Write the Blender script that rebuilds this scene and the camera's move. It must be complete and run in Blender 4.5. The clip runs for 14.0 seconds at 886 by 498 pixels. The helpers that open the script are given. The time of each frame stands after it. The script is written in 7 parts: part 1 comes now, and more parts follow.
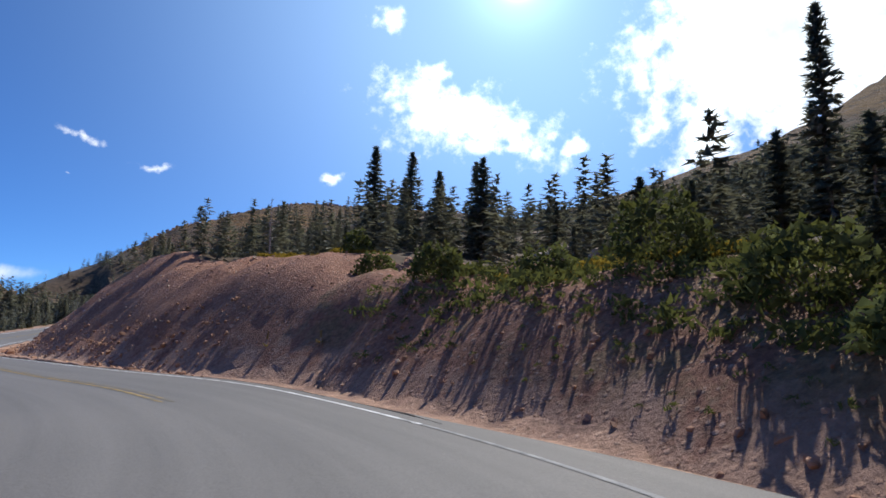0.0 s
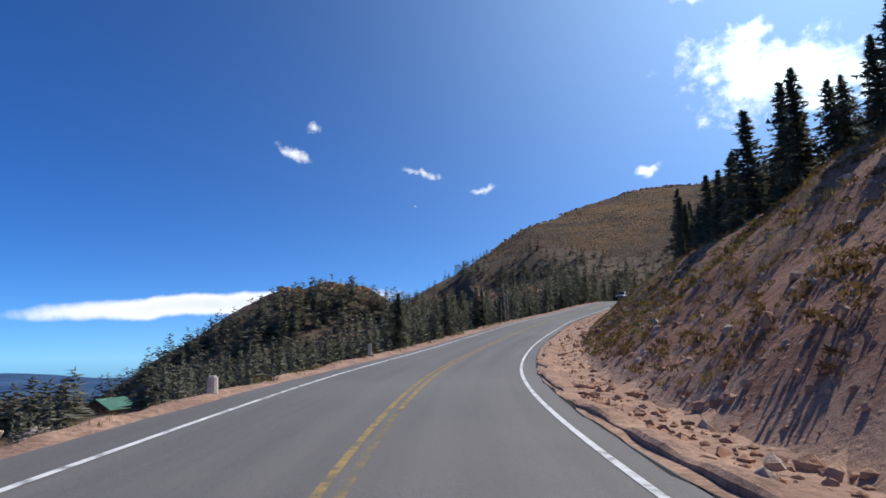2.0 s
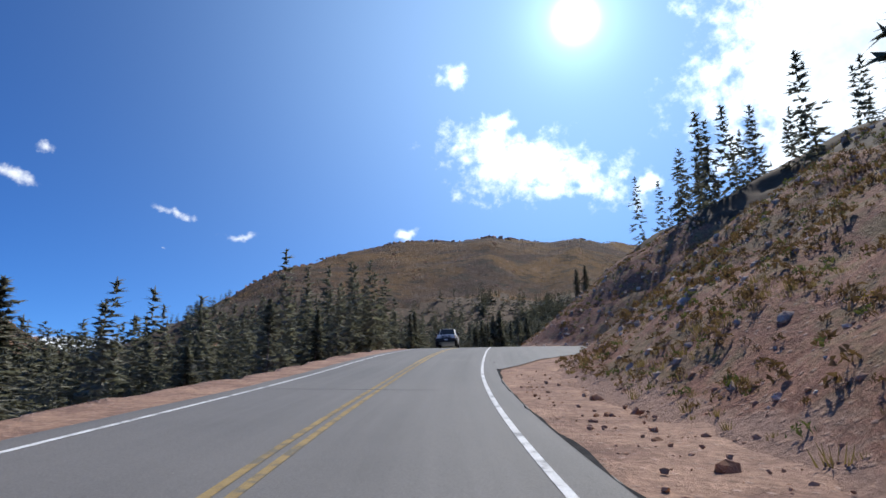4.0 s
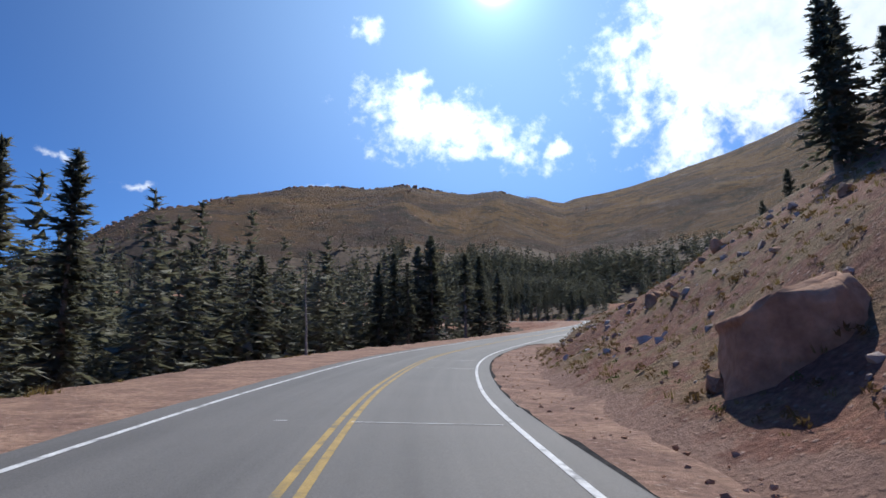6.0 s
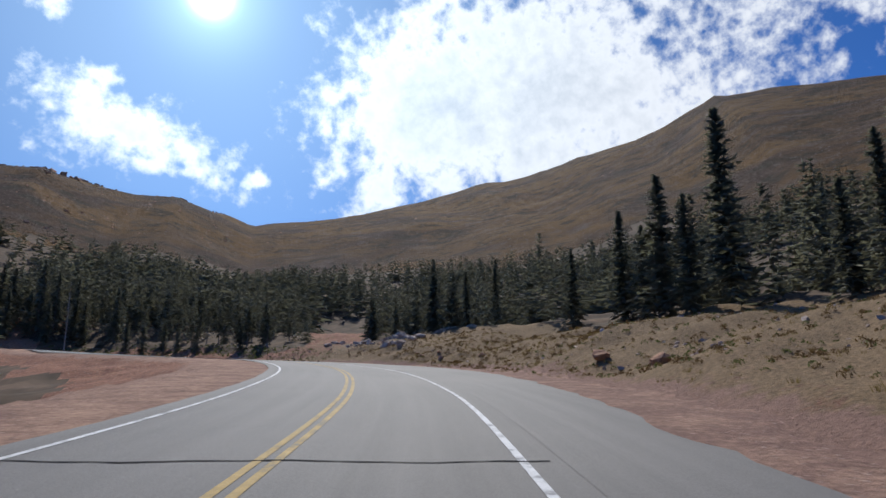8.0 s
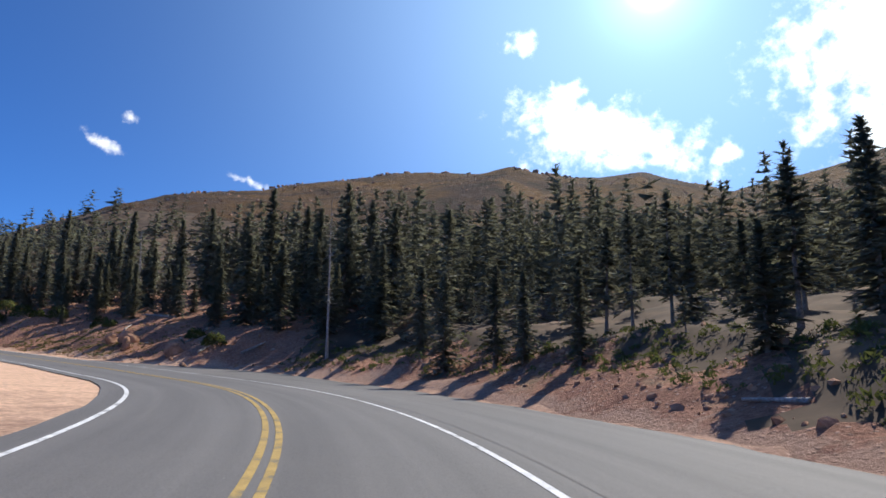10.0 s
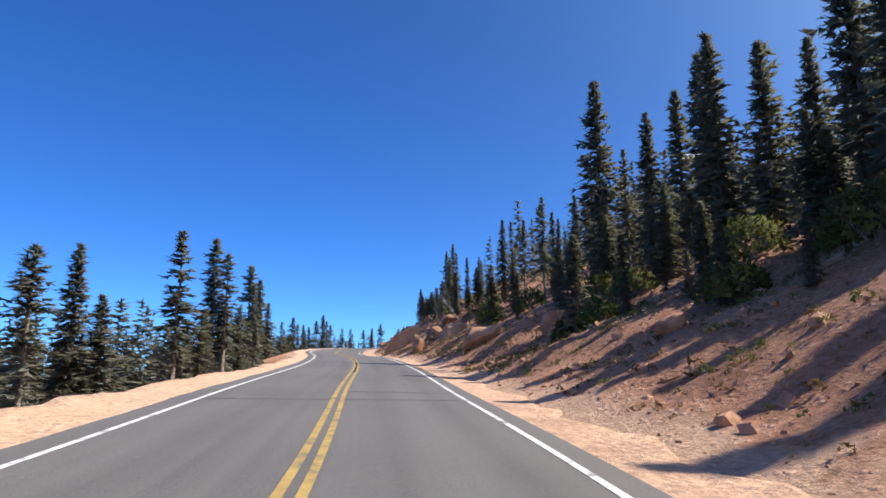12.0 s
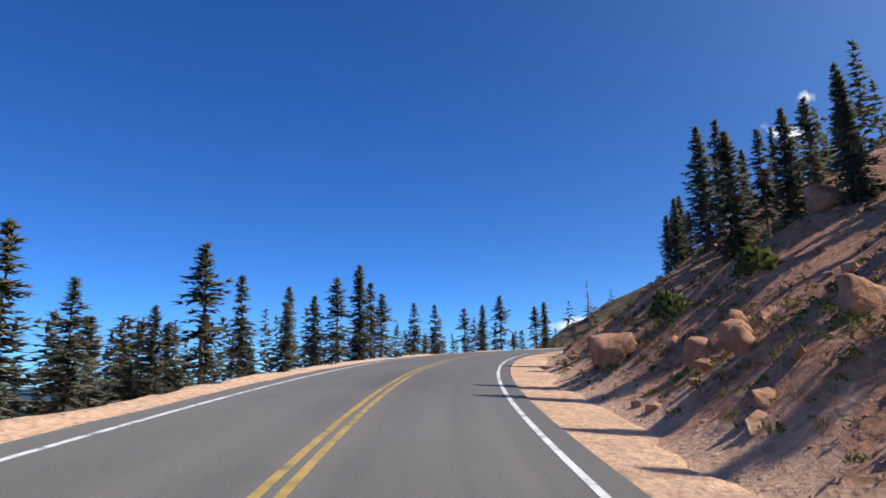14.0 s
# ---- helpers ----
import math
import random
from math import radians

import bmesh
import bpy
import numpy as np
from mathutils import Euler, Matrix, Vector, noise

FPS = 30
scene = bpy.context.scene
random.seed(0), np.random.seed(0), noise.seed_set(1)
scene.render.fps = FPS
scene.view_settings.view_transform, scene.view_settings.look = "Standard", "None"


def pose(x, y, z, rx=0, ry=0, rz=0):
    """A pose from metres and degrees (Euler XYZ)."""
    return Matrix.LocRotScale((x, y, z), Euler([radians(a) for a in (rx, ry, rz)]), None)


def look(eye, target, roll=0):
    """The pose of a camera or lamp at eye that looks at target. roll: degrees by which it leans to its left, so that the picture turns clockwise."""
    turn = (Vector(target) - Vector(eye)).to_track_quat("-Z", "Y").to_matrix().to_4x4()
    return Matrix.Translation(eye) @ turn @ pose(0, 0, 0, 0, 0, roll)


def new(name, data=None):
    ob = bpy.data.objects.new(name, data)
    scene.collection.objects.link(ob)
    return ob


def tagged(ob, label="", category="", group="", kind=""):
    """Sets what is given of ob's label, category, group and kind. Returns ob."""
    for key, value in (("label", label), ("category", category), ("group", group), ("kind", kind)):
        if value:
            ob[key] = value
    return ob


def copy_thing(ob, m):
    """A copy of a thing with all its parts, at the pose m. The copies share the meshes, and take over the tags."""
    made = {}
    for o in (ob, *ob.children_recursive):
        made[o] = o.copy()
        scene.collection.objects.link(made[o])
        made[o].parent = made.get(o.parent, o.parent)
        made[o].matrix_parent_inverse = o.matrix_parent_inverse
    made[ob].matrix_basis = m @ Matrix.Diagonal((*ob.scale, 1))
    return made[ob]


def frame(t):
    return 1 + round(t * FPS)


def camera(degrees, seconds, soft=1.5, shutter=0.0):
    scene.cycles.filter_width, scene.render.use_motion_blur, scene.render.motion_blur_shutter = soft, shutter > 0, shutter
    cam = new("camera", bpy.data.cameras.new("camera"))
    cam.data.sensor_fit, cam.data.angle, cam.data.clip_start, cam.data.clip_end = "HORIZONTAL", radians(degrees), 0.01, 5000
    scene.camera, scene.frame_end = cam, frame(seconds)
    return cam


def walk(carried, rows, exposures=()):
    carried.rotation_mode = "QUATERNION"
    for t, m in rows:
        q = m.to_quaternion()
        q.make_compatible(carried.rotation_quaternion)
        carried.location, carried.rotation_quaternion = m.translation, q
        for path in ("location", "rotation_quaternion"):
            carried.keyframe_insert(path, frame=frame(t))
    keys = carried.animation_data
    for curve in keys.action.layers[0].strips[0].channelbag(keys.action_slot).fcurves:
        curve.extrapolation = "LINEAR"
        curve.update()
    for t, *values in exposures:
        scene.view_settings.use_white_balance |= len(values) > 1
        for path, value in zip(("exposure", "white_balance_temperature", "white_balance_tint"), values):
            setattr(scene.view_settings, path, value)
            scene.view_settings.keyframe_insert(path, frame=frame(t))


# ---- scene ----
cam = camera(70.95, 14.0, soft=1.6)
PATH = [
    (0.00, -0.06, 0.52, 1.28, 99.82, -1.58, 7.34),
    (0.10, -0.73, 3.12, 1.34, 99.88, -0.92, 16.33),
    (0.20, -1.81, 5.61, 1.41, 99.91, -0.39, 24.22),
    (0.30, -3.22, 8.00, 1.49, 99.96, 0.35, 31.48),
    (0.40, -5.02, 10.23, 1.56, 99.98, 0.13, 39.48),
    (0.50, -7.14, 12.28, 1.64, 99.73, 0.00, 46.25),
    (0.60, -9.51, 14.18, 1.70, 99.49, 0.26, 49.14),
    (0.70, -12.03, 16.06, 1.76, 99.41, 0.19, 50.65),
    (0.80, -14.64, 17.93, 1.82, 99.44, -0.16, 51.39),
    (0.90, -17.31, 19.82, 1.86, 99.22, 0.30, 51.32),
    (1.00, -20.00, 21.77, 1.89, 98.97, 0.91, 50.65),
    (1.10, -22.67, 23.77, 1.92, 98.97, 1.09, 49.67),
    (1.20, -25.27, 25.83, 1.96, 99.06, 1.09, 48.36),
    (1.30, -27.80, 27.93, 1.99, 98.96, 1.21, 47.00),
    (1.40, -30.25, 30.07, 2.01, 98.70, 1.43, 45.52),
    (1.50, -32.64, 32.27, 2.03, 98.50, 1.59, 44.05),
    (1.60, -34.97, 34.54, 2.03, 98.54, 1.56, 42.65),
    (1.70, -37.27, 36.91, 2.05, 98.72, 1.40, 41.30),
    (1.80, -39.53, 39.36, 2.08, 99.00, 1.18, 39.97),
    (1.90, -41.78, 41.91, 2.14, 99.33, 0.95, 38.65),
    (2.00, -44.00, 44.56, 2.21, 99.61, 0.80, 37.31),
    (2.10, -46.16, 47.28, 2.29, 99.88, 0.72, 35.95),
    (2.20, -48.28, 50.07, 2.40, 100.17, 0.70, 34.58),
    (2.30, -50.34, 52.95, 2.52, 100.48, 0.68, 33.20),
    (2.40, -52.34, 55.88, 2.66, 100.79, 0.66, 31.82),
    (2.50, -54.26, 58.87, 2.83, 101.09, 0.65, 30.42),
    (2.60, -56.12, 61.92, 3.01, 101.38, 0.62, 28.95),
    (2.70, -57.91, 65.03, 3.20, 101.67, 0.57, 27.40),
    (2.80, -59.61, 68.18, 3.41, 101.97, 0.54, 25.88),
    (2.90, -61.23, 71.39, 3.64, 102.27, 0.52, 24.46),
    (3.00, -62.78, 74.63, 3.88, 102.55, 0.51, 23.27),
    (3.10, -64.27, 77.90, 4.13, 102.84, 0.53, 22.35),
    (3.20, -65.71, 81.20, 4.40, 103.15, 0.57, 21.67),
    (3.30, -67.14, 84.52, 4.69, 103.43, 0.61, 21.07),
    (3.40, -68.51, 87.85, 4.99, 103.65, 0.67, 20.45),
    (3.50, -69.85, 91.19, 5.29, 103.75, 0.72, 19.74),
    (3.60, -71.13, 94.56, 5.59, 103.69, 0.78, 18.87),
    (3.70, -72.37, 97.94, 5.89, 103.66, 0.84, 17.95),
    (3.80, -73.55, 101.33, 6.20, 103.79, 0.87, 16.99),
    (3.90, -74.68, 104.74, 6.52, 104.06, 0.88, 15.99),
    (4.00, -75.75, 108.17, 6.85, 104.36, 0.88, 14.99),
    (4.10, -76.75, 111.62, 7.21, 104.59, 0.87, 14.08),
    (4.20, -77.71, 115.08, 7.58, 104.81, 0.83, 13.28),
    (4.30, -78.62, 118.56, 7.97, 105.10, 0.80, 12.57),
    (4.40, -79.50, 122.03, 8.38, 105.45, 0.77, 11.91),
    (4.50, -80.33, 125.53, 8.81, 105.91, 0.73, 11.22),
    (4.60, -81.13, 129.03, 9.29, 106.35, 0.70, 10.45),
    (4.70, -81.88, 132.55, 9.78, 106.57, 0.65, 9.78),
    (4.80, -82.59, 136.08, 10.28, 106.47, 0.58, 9.28),
    (4.90, -83.29, 139.61, 10.77, 106.04, 0.52, 8.96),
    (5.00, -83.97, 143.15, 11.23, 105.52, 0.46, 8.69),
    (5.10, -84.64, 146.69, 11.66, 105.19, 0.40, 8.34),
    (5.20, -85.29, 150.24, 12.08, 104.88, 0.36, 7.99),
    (5.30, -85.92, 153.78, 12.47, 104.41, 0.29, 7.73),
    (5.40, -86.53, 157.34, 12.84, 103.74, 0.19, 7.57),
    (5.50, -87.15, 160.89, 13.16, 102.89, 0.08, 7.50),
    (5.60, -87.76, 164.44, 13.42, 102.05, 0.03, 7.48),
    (5.70, -88.37, 167.99, 13.63, 101.37, 0.07, 7.39),
    (5.80, -88.96, 171.55, 13.80, 100.90, 0.25, 7.21),
    (5.90, -89.56, 175.10, 13.96, 100.60, 0.60, 6.98),
    (6.00, -90.13, 178.66, 14.12, 100.47, 0.92, 6.63),
    (6.10, -90.66, 182.22, 14.26, 100.44, 1.06, 6.11),
    (6.20, -91.16, 185.79, 14.39, 100.51, 1.03, 5.44),
    (6.30, -91.61, 189.37, 14.53, 100.71, 0.92, 4.56),
    (6.40, -92.01, 192.95, 14.69, 100.98, 0.80, 3.45),
    (6.50, -92.32, 196.55, 14.86, 101.26, 0.73, 2.10),
    (6.60, -92.55, 200.15, 15.04, 101.50, 0.74, 0.48),
    (6.70, -92.68, 203.76, 15.23, 101.75, 0.78, -1.39),
    (6.80, -92.67, 207.36, 15.43, 102.01, 0.82, -3.47),
    (6.90, -92.54, 210.97, 15.65, 102.27, 0.80, -5.67),
    (7.00, -92.26, 214.56, 15.89, 102.51, 0.71, -7.95),
    (7.10, -91.84, 218.13, 16.14, 102.73, 0.52, -10.38),
    (7.20, -91.27, 221.67, 16.40, 102.94, 0.32, -12.74),
    (7.30, -90.56, 225.18, 16.66, 103.13, 0.21, -14.81),
    (7.40, -89.73, 228.65, 16.95, 103.33, 0.16, -16.67),
    (7.50, -88.81, 232.08, 17.24, 103.49, 0.14, -18.29),
    (7.60, -87.80, 235.48, 17.54, 103.61, 0.11, -19.63),
    (7.70, -86.73, 238.85, 17.85, 103.68, 0.06, -20.71),
    (7.80, -85.59, 242.18, 18.16, 103.69, 0.00, -21.52),
    (7.90, -84.42, 245.49, 18.47, 103.69, -0.04, -22.07),
    (8.00, -83.24, 248.76, 18.77, 103.67, -0.09, -22.31),
    (8.10, -82.05, 252.03, 19.08, 103.65, -0.13, -22.26),
    (8.20, -80.89, 255.29, 19.38, 103.62, -0.18, -21.93),
    (8.30, -79.76, 258.53, 19.68, 103.56, -0.22, -21.31),
    (8.40, -78.67, 261.77, 19.98, 103.51, -0.26, -20.34),
    (8.50, -77.66, 265.01, 20.27, 103.45, -0.32, -19.03),
    (8.60, -76.75, 268.24, 20.56, 103.40, -0.37, -17.23),
    (8.70, -75.95, 271.48, 20.84, 103.35, -0.42, -15.00),
    (8.80, -75.30, 274.73, 21.12, 103.28, -0.49, -12.47),
    (8.90, -74.80, 277.98, 21.39, 103.21, -0.55, -9.84),
    (9.00, -74.46, 281.24, 21.66, 103.14, -0.60, -7.27),
    (9.10, -74.25, 284.50, 21.92, 103.07, -0.66, -4.70),
    (9.20, -74.21, 287.74, 22.18, 103.00, -0.71, -2.09),
    (9.30, -74.30, 290.98, 22.43, 102.85, -0.80, 0.42),
    (9.40, -74.53, 294.22, 22.67, 102.60, -0.94, 2.68),
    (9.50, -74.88, 297.45, 22.90, 102.32, -1.07, 4.95),
    (9.60, -75.39, 300.68, 23.11, 102.09, -1.05, 7.30),
    (9.70, -76.02, 303.90, 23.32, 101.89, -0.97, 9.77),
    (9.80, -76.82, 307.09, 23.51, 101.75, -0.98, 12.78),
    (9.90, -77.79, 310.26, 23.71, 101.72, -1.19, 16.49),
    (10.00, -79.02, 313.36, 23.90, 101.63, -1.37, 20.62),
    (10.10, -80.46, 316.38, 24.08, 101.23, -1.30, 25.11),
    (10.20, -82.17, 319.29, 24.23, 100.67, -1.05, 29.89),
    (10.30, -84.12, 322.07, 24.36, 100.26, -0.83, 34.50),
    (10.40, -86.30, 324.73, 24.47, 100.13, -0.64, 38.81),
    (10.50, -88.66, 327.25, 24.58, 100.07, -0.45, 42.95),
    (10.60, -91.22, 329.63, 24.68, 99.98, -0.31, 46.84),
    (10.70, -93.93, 331.89, 24.77, 99.93, -0.20, 50.56),
    (10.80, -96.82, 333.98, 24.86, 99.96, -0.11, 54.30),
    (10.90, -99.85, 335.88, 24.97, 100.08, -0.11, 58.08),
    (11.00, -103.02, 337.58, 25.07, 100.24, -0.14, 61.39),
    (11.10, -106.30, 339.13, 25.20, 100.42, -0.17, 63.85),
    (11.20, -109.65, 340.52, 25.33, 100.63, -0.21, 65.56),
    (11.30, -113.03, 341.82, 25.48, 100.83, -0.24, 66.84),
    (11.40, -116.45, 343.04, 25.63, 101.01, -0.25, 67.92),
    (11.50, -119.88, 344.20, 25.80, 101.16, -0.24, 69.07),
    (11.60, -123.33, 345.30, 25.97, 101.24, -0.17, 70.27),
    (11.70, -126.79, 346.33, 26.15, 101.28, -0.06, 71.36),
    (11.80, -130.27, 347.31, 26.33, 101.30, 0.09, 72.37),
    (11.90, -133.76, 348.24, 26.52, 101.29, 0.21, 73.35),
    (12.00, -137.25, 349.10, 26.71, 101.29, 0.30, 74.34),
    (12.10, -140.77, 349.90, 26.90, 101.28, 0.31, 75.36),
    (12.20, -144.29, 350.64, 27.10, 101.28, 0.28, 76.38),
    (12.30, -147.83, 351.32, 27.29, 101.26, 0.23, 77.37),
    (12.40, -151.38, 351.93, 27.48, 101.24, 0.19, 78.23),
    (12.50, -154.93, 352.49, 27.68, 101.22, 0.17, 78.97),
    (12.60, -158.50, 353.00, 27.85, 101.16, 0.20, 79.49),
    (12.70, -162.06, 353.48, 28.04, 101.07, 0.25, 79.86),
    (12.80, -165.64, 353.93, 28.22, 100.99, 0.31, 80.15),
    (12.90, -169.21, 354.35, 28.39, 100.91, 0.39, 80.44),
    (13.00, -172.79, 354.77, 28.56, 100.85, 0.49, 80.81),
    (13.10, -176.37, 355.16, 28.73, 100.80, 0.61, 81.33),
    (13.20, -179.95, 355.54, 28.90, 100.77, 0.75, 81.95),
    (13.30, -183.54, 355.88, 29.06, 100.76, 0.91, 82.56),
    (13.40, -187.12, 356.19, 29.23, 100.75, 1.06, 83.05),
    (13.50, -190.71, 356.49, 29.40, 100.75, 1.18, 83.31),
    (13.60, -194.31, 356.76, 29.56, 100.75, 1.28, 83.38),
    (13.70, -197.91, 357.03, 29.73, 100.75, 1.37, 83.34),
    (13.80, -201.50, 357.29, 29.89, 100.75, 1.45, 83.10),
    (13.90, -205.10, 357.58, 30.05, 100.79, 1.51, 82.61),
    (14.00, -208.69, 357.91, 30.20, 100.87, 1.54, 81.74),
]
EXPOSURES = [(0, 0.05, 6150, 10), (0.5, 0.0, 6200, 10), (1.5, -0.1, 6180, 10), (3.5, -0.05, 6050, 10), (6, -0.15, 5920, 10), (7, -0.35, 5980, 10), (9.5, -0.25, 6100, 10), (10, 0.2, 6250, 10), (10.5, 0.7, 6550, 10), (11.5, 0.65, 6600, 10), (12.5, 0.46, 6550, 10), (13.2, 0.3, 6500, 10), (14, 0.15, 6450, 10)]
walk(cam, [(t, pose(*p)) for t, *p in PATH], EXPOSURES)

# ---- world, sun ----
SUN_AZ, SUN_EL = -17, 48     # degrees; azimuth counted from +y towards -x
GLARE_AZ, GLARE_EL = 0.8, 33.6   # where the sun's glow is drawn into the sky, apart from the lamp


def way_of(az, el):
    a, e = radians(az), radians(el)
    return Vector((-math.sin(a) * math.cos(e), math.cos(a) * math.cos(e), math.sin(e)))


def build_world():
    world = bpy.data.worlds.new("sky")
    scene.world = world
    world.use_nodes = True
    nt = world.node_tree
    nt.nodes.clear()
    N, L = nt.nodes.new, nt.links.new
    out, bg = N("ShaderNodeOutputWorld"), N("ShaderNodeBackground")
    sky = N("ShaderNodeTexSky")
    sky.sky_type, sky.sun_disc = "NISHITA", False
    sky.sun_elevation, sky.sun_rotation = radians(SUN_EL), radians(-SUN_AZ)
    sky.altitude, sky.air_density, sky.dust_density, sky.ozone_density = 3300, 1.0, 0.35, 2.5
    coord = N("ShaderNodeTexCoord")
    norm = N("ShaderNodeVectorMath")
    norm.operation = "NORMALIZE"
    L(coord.outputs["Generated"], norm.inputs[0])

    def math_node(op, a, b=None, c=None, clamp=False):
        n = N("ShaderNodeMath")
        n.operation, n.use_clamp = op, clamp
        for i, v in enumerate((a, b, c)):
            if v is None:
                continue
            if isinstance(v, (int, float)):
                n.inputs[i].default_value = v
            else:
                L(v, n.inputs[i])
        return n.outputs[0]

    ripple, shift, warped = N("ShaderNodeTexNoise"), N("ShaderNodeVectorMath"), N("ShaderNodeVectorMath")
    ripple.inputs["Scale"].default_value, ripple.inputs["Detail"].default_value = 14.0, 6.0
    L(norm.outputs[0], ripple.inputs["Vector"])
    shift.operation, warped.operation = "SUBTRACT", "MULTIPLY_ADD"
    L(ripple.outputs["Color"], shift.inputs[0])
    shift.inputs[1].default_value = (0.5, 0.5, 0.5)
    L(shift.outputs[0], warped.inputs[0])
    warped.inputs[1].default_value = (0.055, 0.055, 0.055)
    L(norm.outputs[0], warped.inputs[2])

    def dot(vec, source=None):
        n = N("ShaderNodeVectorMath")
        n.operation = "DOT_PRODUCT"
        L((source or norm).outputs[0], n.inputs[0])
        n.inputs[1].default_value = vec
        return n.outputs["Value"]

    big = N("ShaderNodeTexNoise")
    big.inputs["Scale"].default_value, big.inputs["Detail"].default_value, big.inputs["Roughness"].default_value = 9.0, 9.0, 0.62
    big.inputs["Distortion"].default_value = 0.5
    L(norm.outputs[0], big.inputs["Vector"])
    fine = N("ShaderNodeTexNoise")
    fine.inputs["Scale"].default_value, fine.inputs["Detail"].default_value, fine.inputs["Roughness"].default_value = 34.0, 7.0, 0.6
    L(norm.outputs[0], fine.inputs["Vector"])
    grain = math_node("MULTIPLY_ADD", math_node("SUBTRACT", fine.outputs["Fac"], 0.5), 1.9, math_node("MULTIPLY", math_node("SUBTRACT", big.outputs["Fac"], 0.5), 1.5))
    # clouds: azimuth, elevation, half width, half height (degrees), lean, thickness
    clouds = [
        (51.0, 18.3, 3.8, 0.85, -26, 0.46), (49.2, 20.4, 1.3, 1.0, 10, 0.42), (38.8, 16.5, 2.8, 0.6, -5, 0.42),
        (33.4, 14.7, 3.4, 0.75, 8, 0.48), (18.6, 15.6, 2.2, 0.6, 4, 0.75), (39.1, 13.6, 1.1, 0.35, 0, 0.6),
        (5.6, 21.6, 7.6, 2.7, -14, 1.05), (4.5, 19.0, 8.0, 1.6, -6, 0.8), (9.0, 25.2, 2.2, 1.4, 20, 0.75),
        (-4.6, 18.9, 1.9, 0.8, 5, 0.8), (-23.0, 26.5, 9.0, 6.8, 10, 1.3), (-33.0, 27.0, 12.0, 9.0, 0, 1.3),
        (-16.5, 19.5, 3.2, 3.4, 20, 1.0), (13.4, 30.0, 2.2, 1.7, 0, 0.5),
        (-75.0, 40.0, 24.0, 12.0, 10, 0.9), (-120.0, 30.0, 20.0, 8.0, 0, 0.8),
    ]
    total = None
    for az, el, w, h, lean, thick in clouds:
        c = way_of(az, el)
        right = Vector((math.cos(radians(az)), math.sin(radians(az)), 0))
        up = right.cross(c)
        ca, sa = math.cos(radians(lean)), math.sin(radians(lean))
        u, v = right * ca + up * sa, up * ca - right * sa
        du = math_node("MULTIPLY", dot(u, warped), 57.3 / w)
        dv = math_node("MULTIPLY", dot(v, warped), 57.3 / h)
        rr = math_node("ADD", math_node("MULTIPLY", du, du), math_node("MULTIPLY", dv, dv))
        m = math_node("SUBTRACT", thick, math_node("MULTIPLY", math_node("SQRT", rr), 0.75))
        front = math_node("GREATER_THAN", dot(c), 0.6)
        m = math_node("SUBTRACT", math_node("MULTIPLY", math_node("ADD", m, 2.0), front), 2.0)
        total = m if total is None else math_node("MAXIMUM", total, m)
    # the long smooth bank of cloud low over the plains
    c = way_of(57.0, 4.55)
    right = Vector((math.cos(radians(57.0)), math.sin(radians(57.0)), 0))
    up = right.cross(c)
    ca, sa = math.cos(radians(4.0)), math.sin(radians(4.0))
    calm, wave = N("ShaderNodeVectorMath"), N("ShaderNodeVectorMath")
    wave.operation, calm.operation = "SCALE", "ADD"
    L(shift.outputs[0], wave.inputs[0])
    wave.inputs["Scale"].default_value = 0.016
    L(wave.outputs[0], calm.inputs[0])
    L(norm.outputs[0], calm.inputs[1])
    du = math_node("MULTIPLY", dot(right * ca + up * sa, calm), 57.3 / 17.0)
    dv = math_node("MULTIPLY", dot(up * ca - right * sa, calm), 57.3 / 1.1)
    long_bank = math_node("SUBTRACT", 1.0, math_node("ADD", math_node("MULTIPLY", du, du), math_node("MULTIPLY", dv, dv)))
    long_bank = math_node("MULTIPLY_ADD", long_bank, 1.1, math_node("MULTIPLY", grain, -0.7))
    front = math_node("GREATER_THAN", dot(c), 0.6)
    long_bank = math_node("SUBTRACT", math_node("MULTIPLY", math_node("ADD", long_bank, 2.0), front), 2.0)
    dens = math_node("ADD", math_node("MAXIMUM", math_node("MAXIMUM", total, long_bank), -2.0), grain)
    ramp = N("ShaderNodeMapRange")
    ramp.interpolation_type = "SMOOTHSTEP"
    ramp.inputs["From Min"].default_value, ramp.inputs["From Max"].default_value = 0.05, 0.75
    L(dens, ramp.inputs["Value"])
    core = N("ShaderNodeMapRange")
    core.inputs["From Min"].default_value, core.inputs["From Max"].default_value = 0.7, 1.7
    L(dens, core.inputs["Value"])
    shade = N("ShaderNodeMix")
    shade.data_type = "RGBA"
    shade.inputs["A"].default_value, shade.inputs["B"].default_value = (CLOUD, CLOUD, CLOUD * 1.01, 1), (CLOUD * 0.62, CLOUD * 0.65, CLOUD * 0.7, 1)
    L(core.outputs[0], shade.inputs["Factor"])
    # the sun's bright spot, ring and veil, drawn in at the glare direction
    s = dot(way_of(GLARE_AZ, GLARE_EL))
    glow = math_node("POWER", math_node("MAXIMUM", s, 0.0), 5200)
    ring = math_node("POWER", math_node("MAXIMUM", s, 0.0), 420)
    glow2 = math_node("POWER", math_node("MAXIMUM", s, 0.0), 13)
    veil = math_node("ADD", math_node("MULTIPLY", glow, 9.0 * CLOUD), math_node("MULTIPLY", glow2, 0.42 * CLOUD))
    veil = math_node("MULTIPLY_ADD", ring, 0.55 * CLOUD, veil)
    veil = math_node("MULTIPLY_ADD", math_node("POWER", math_node("MAXIMUM", s, 0.0), 5), 0.13 * CLOUD, veil)
    tint = N("ShaderNodeMix")
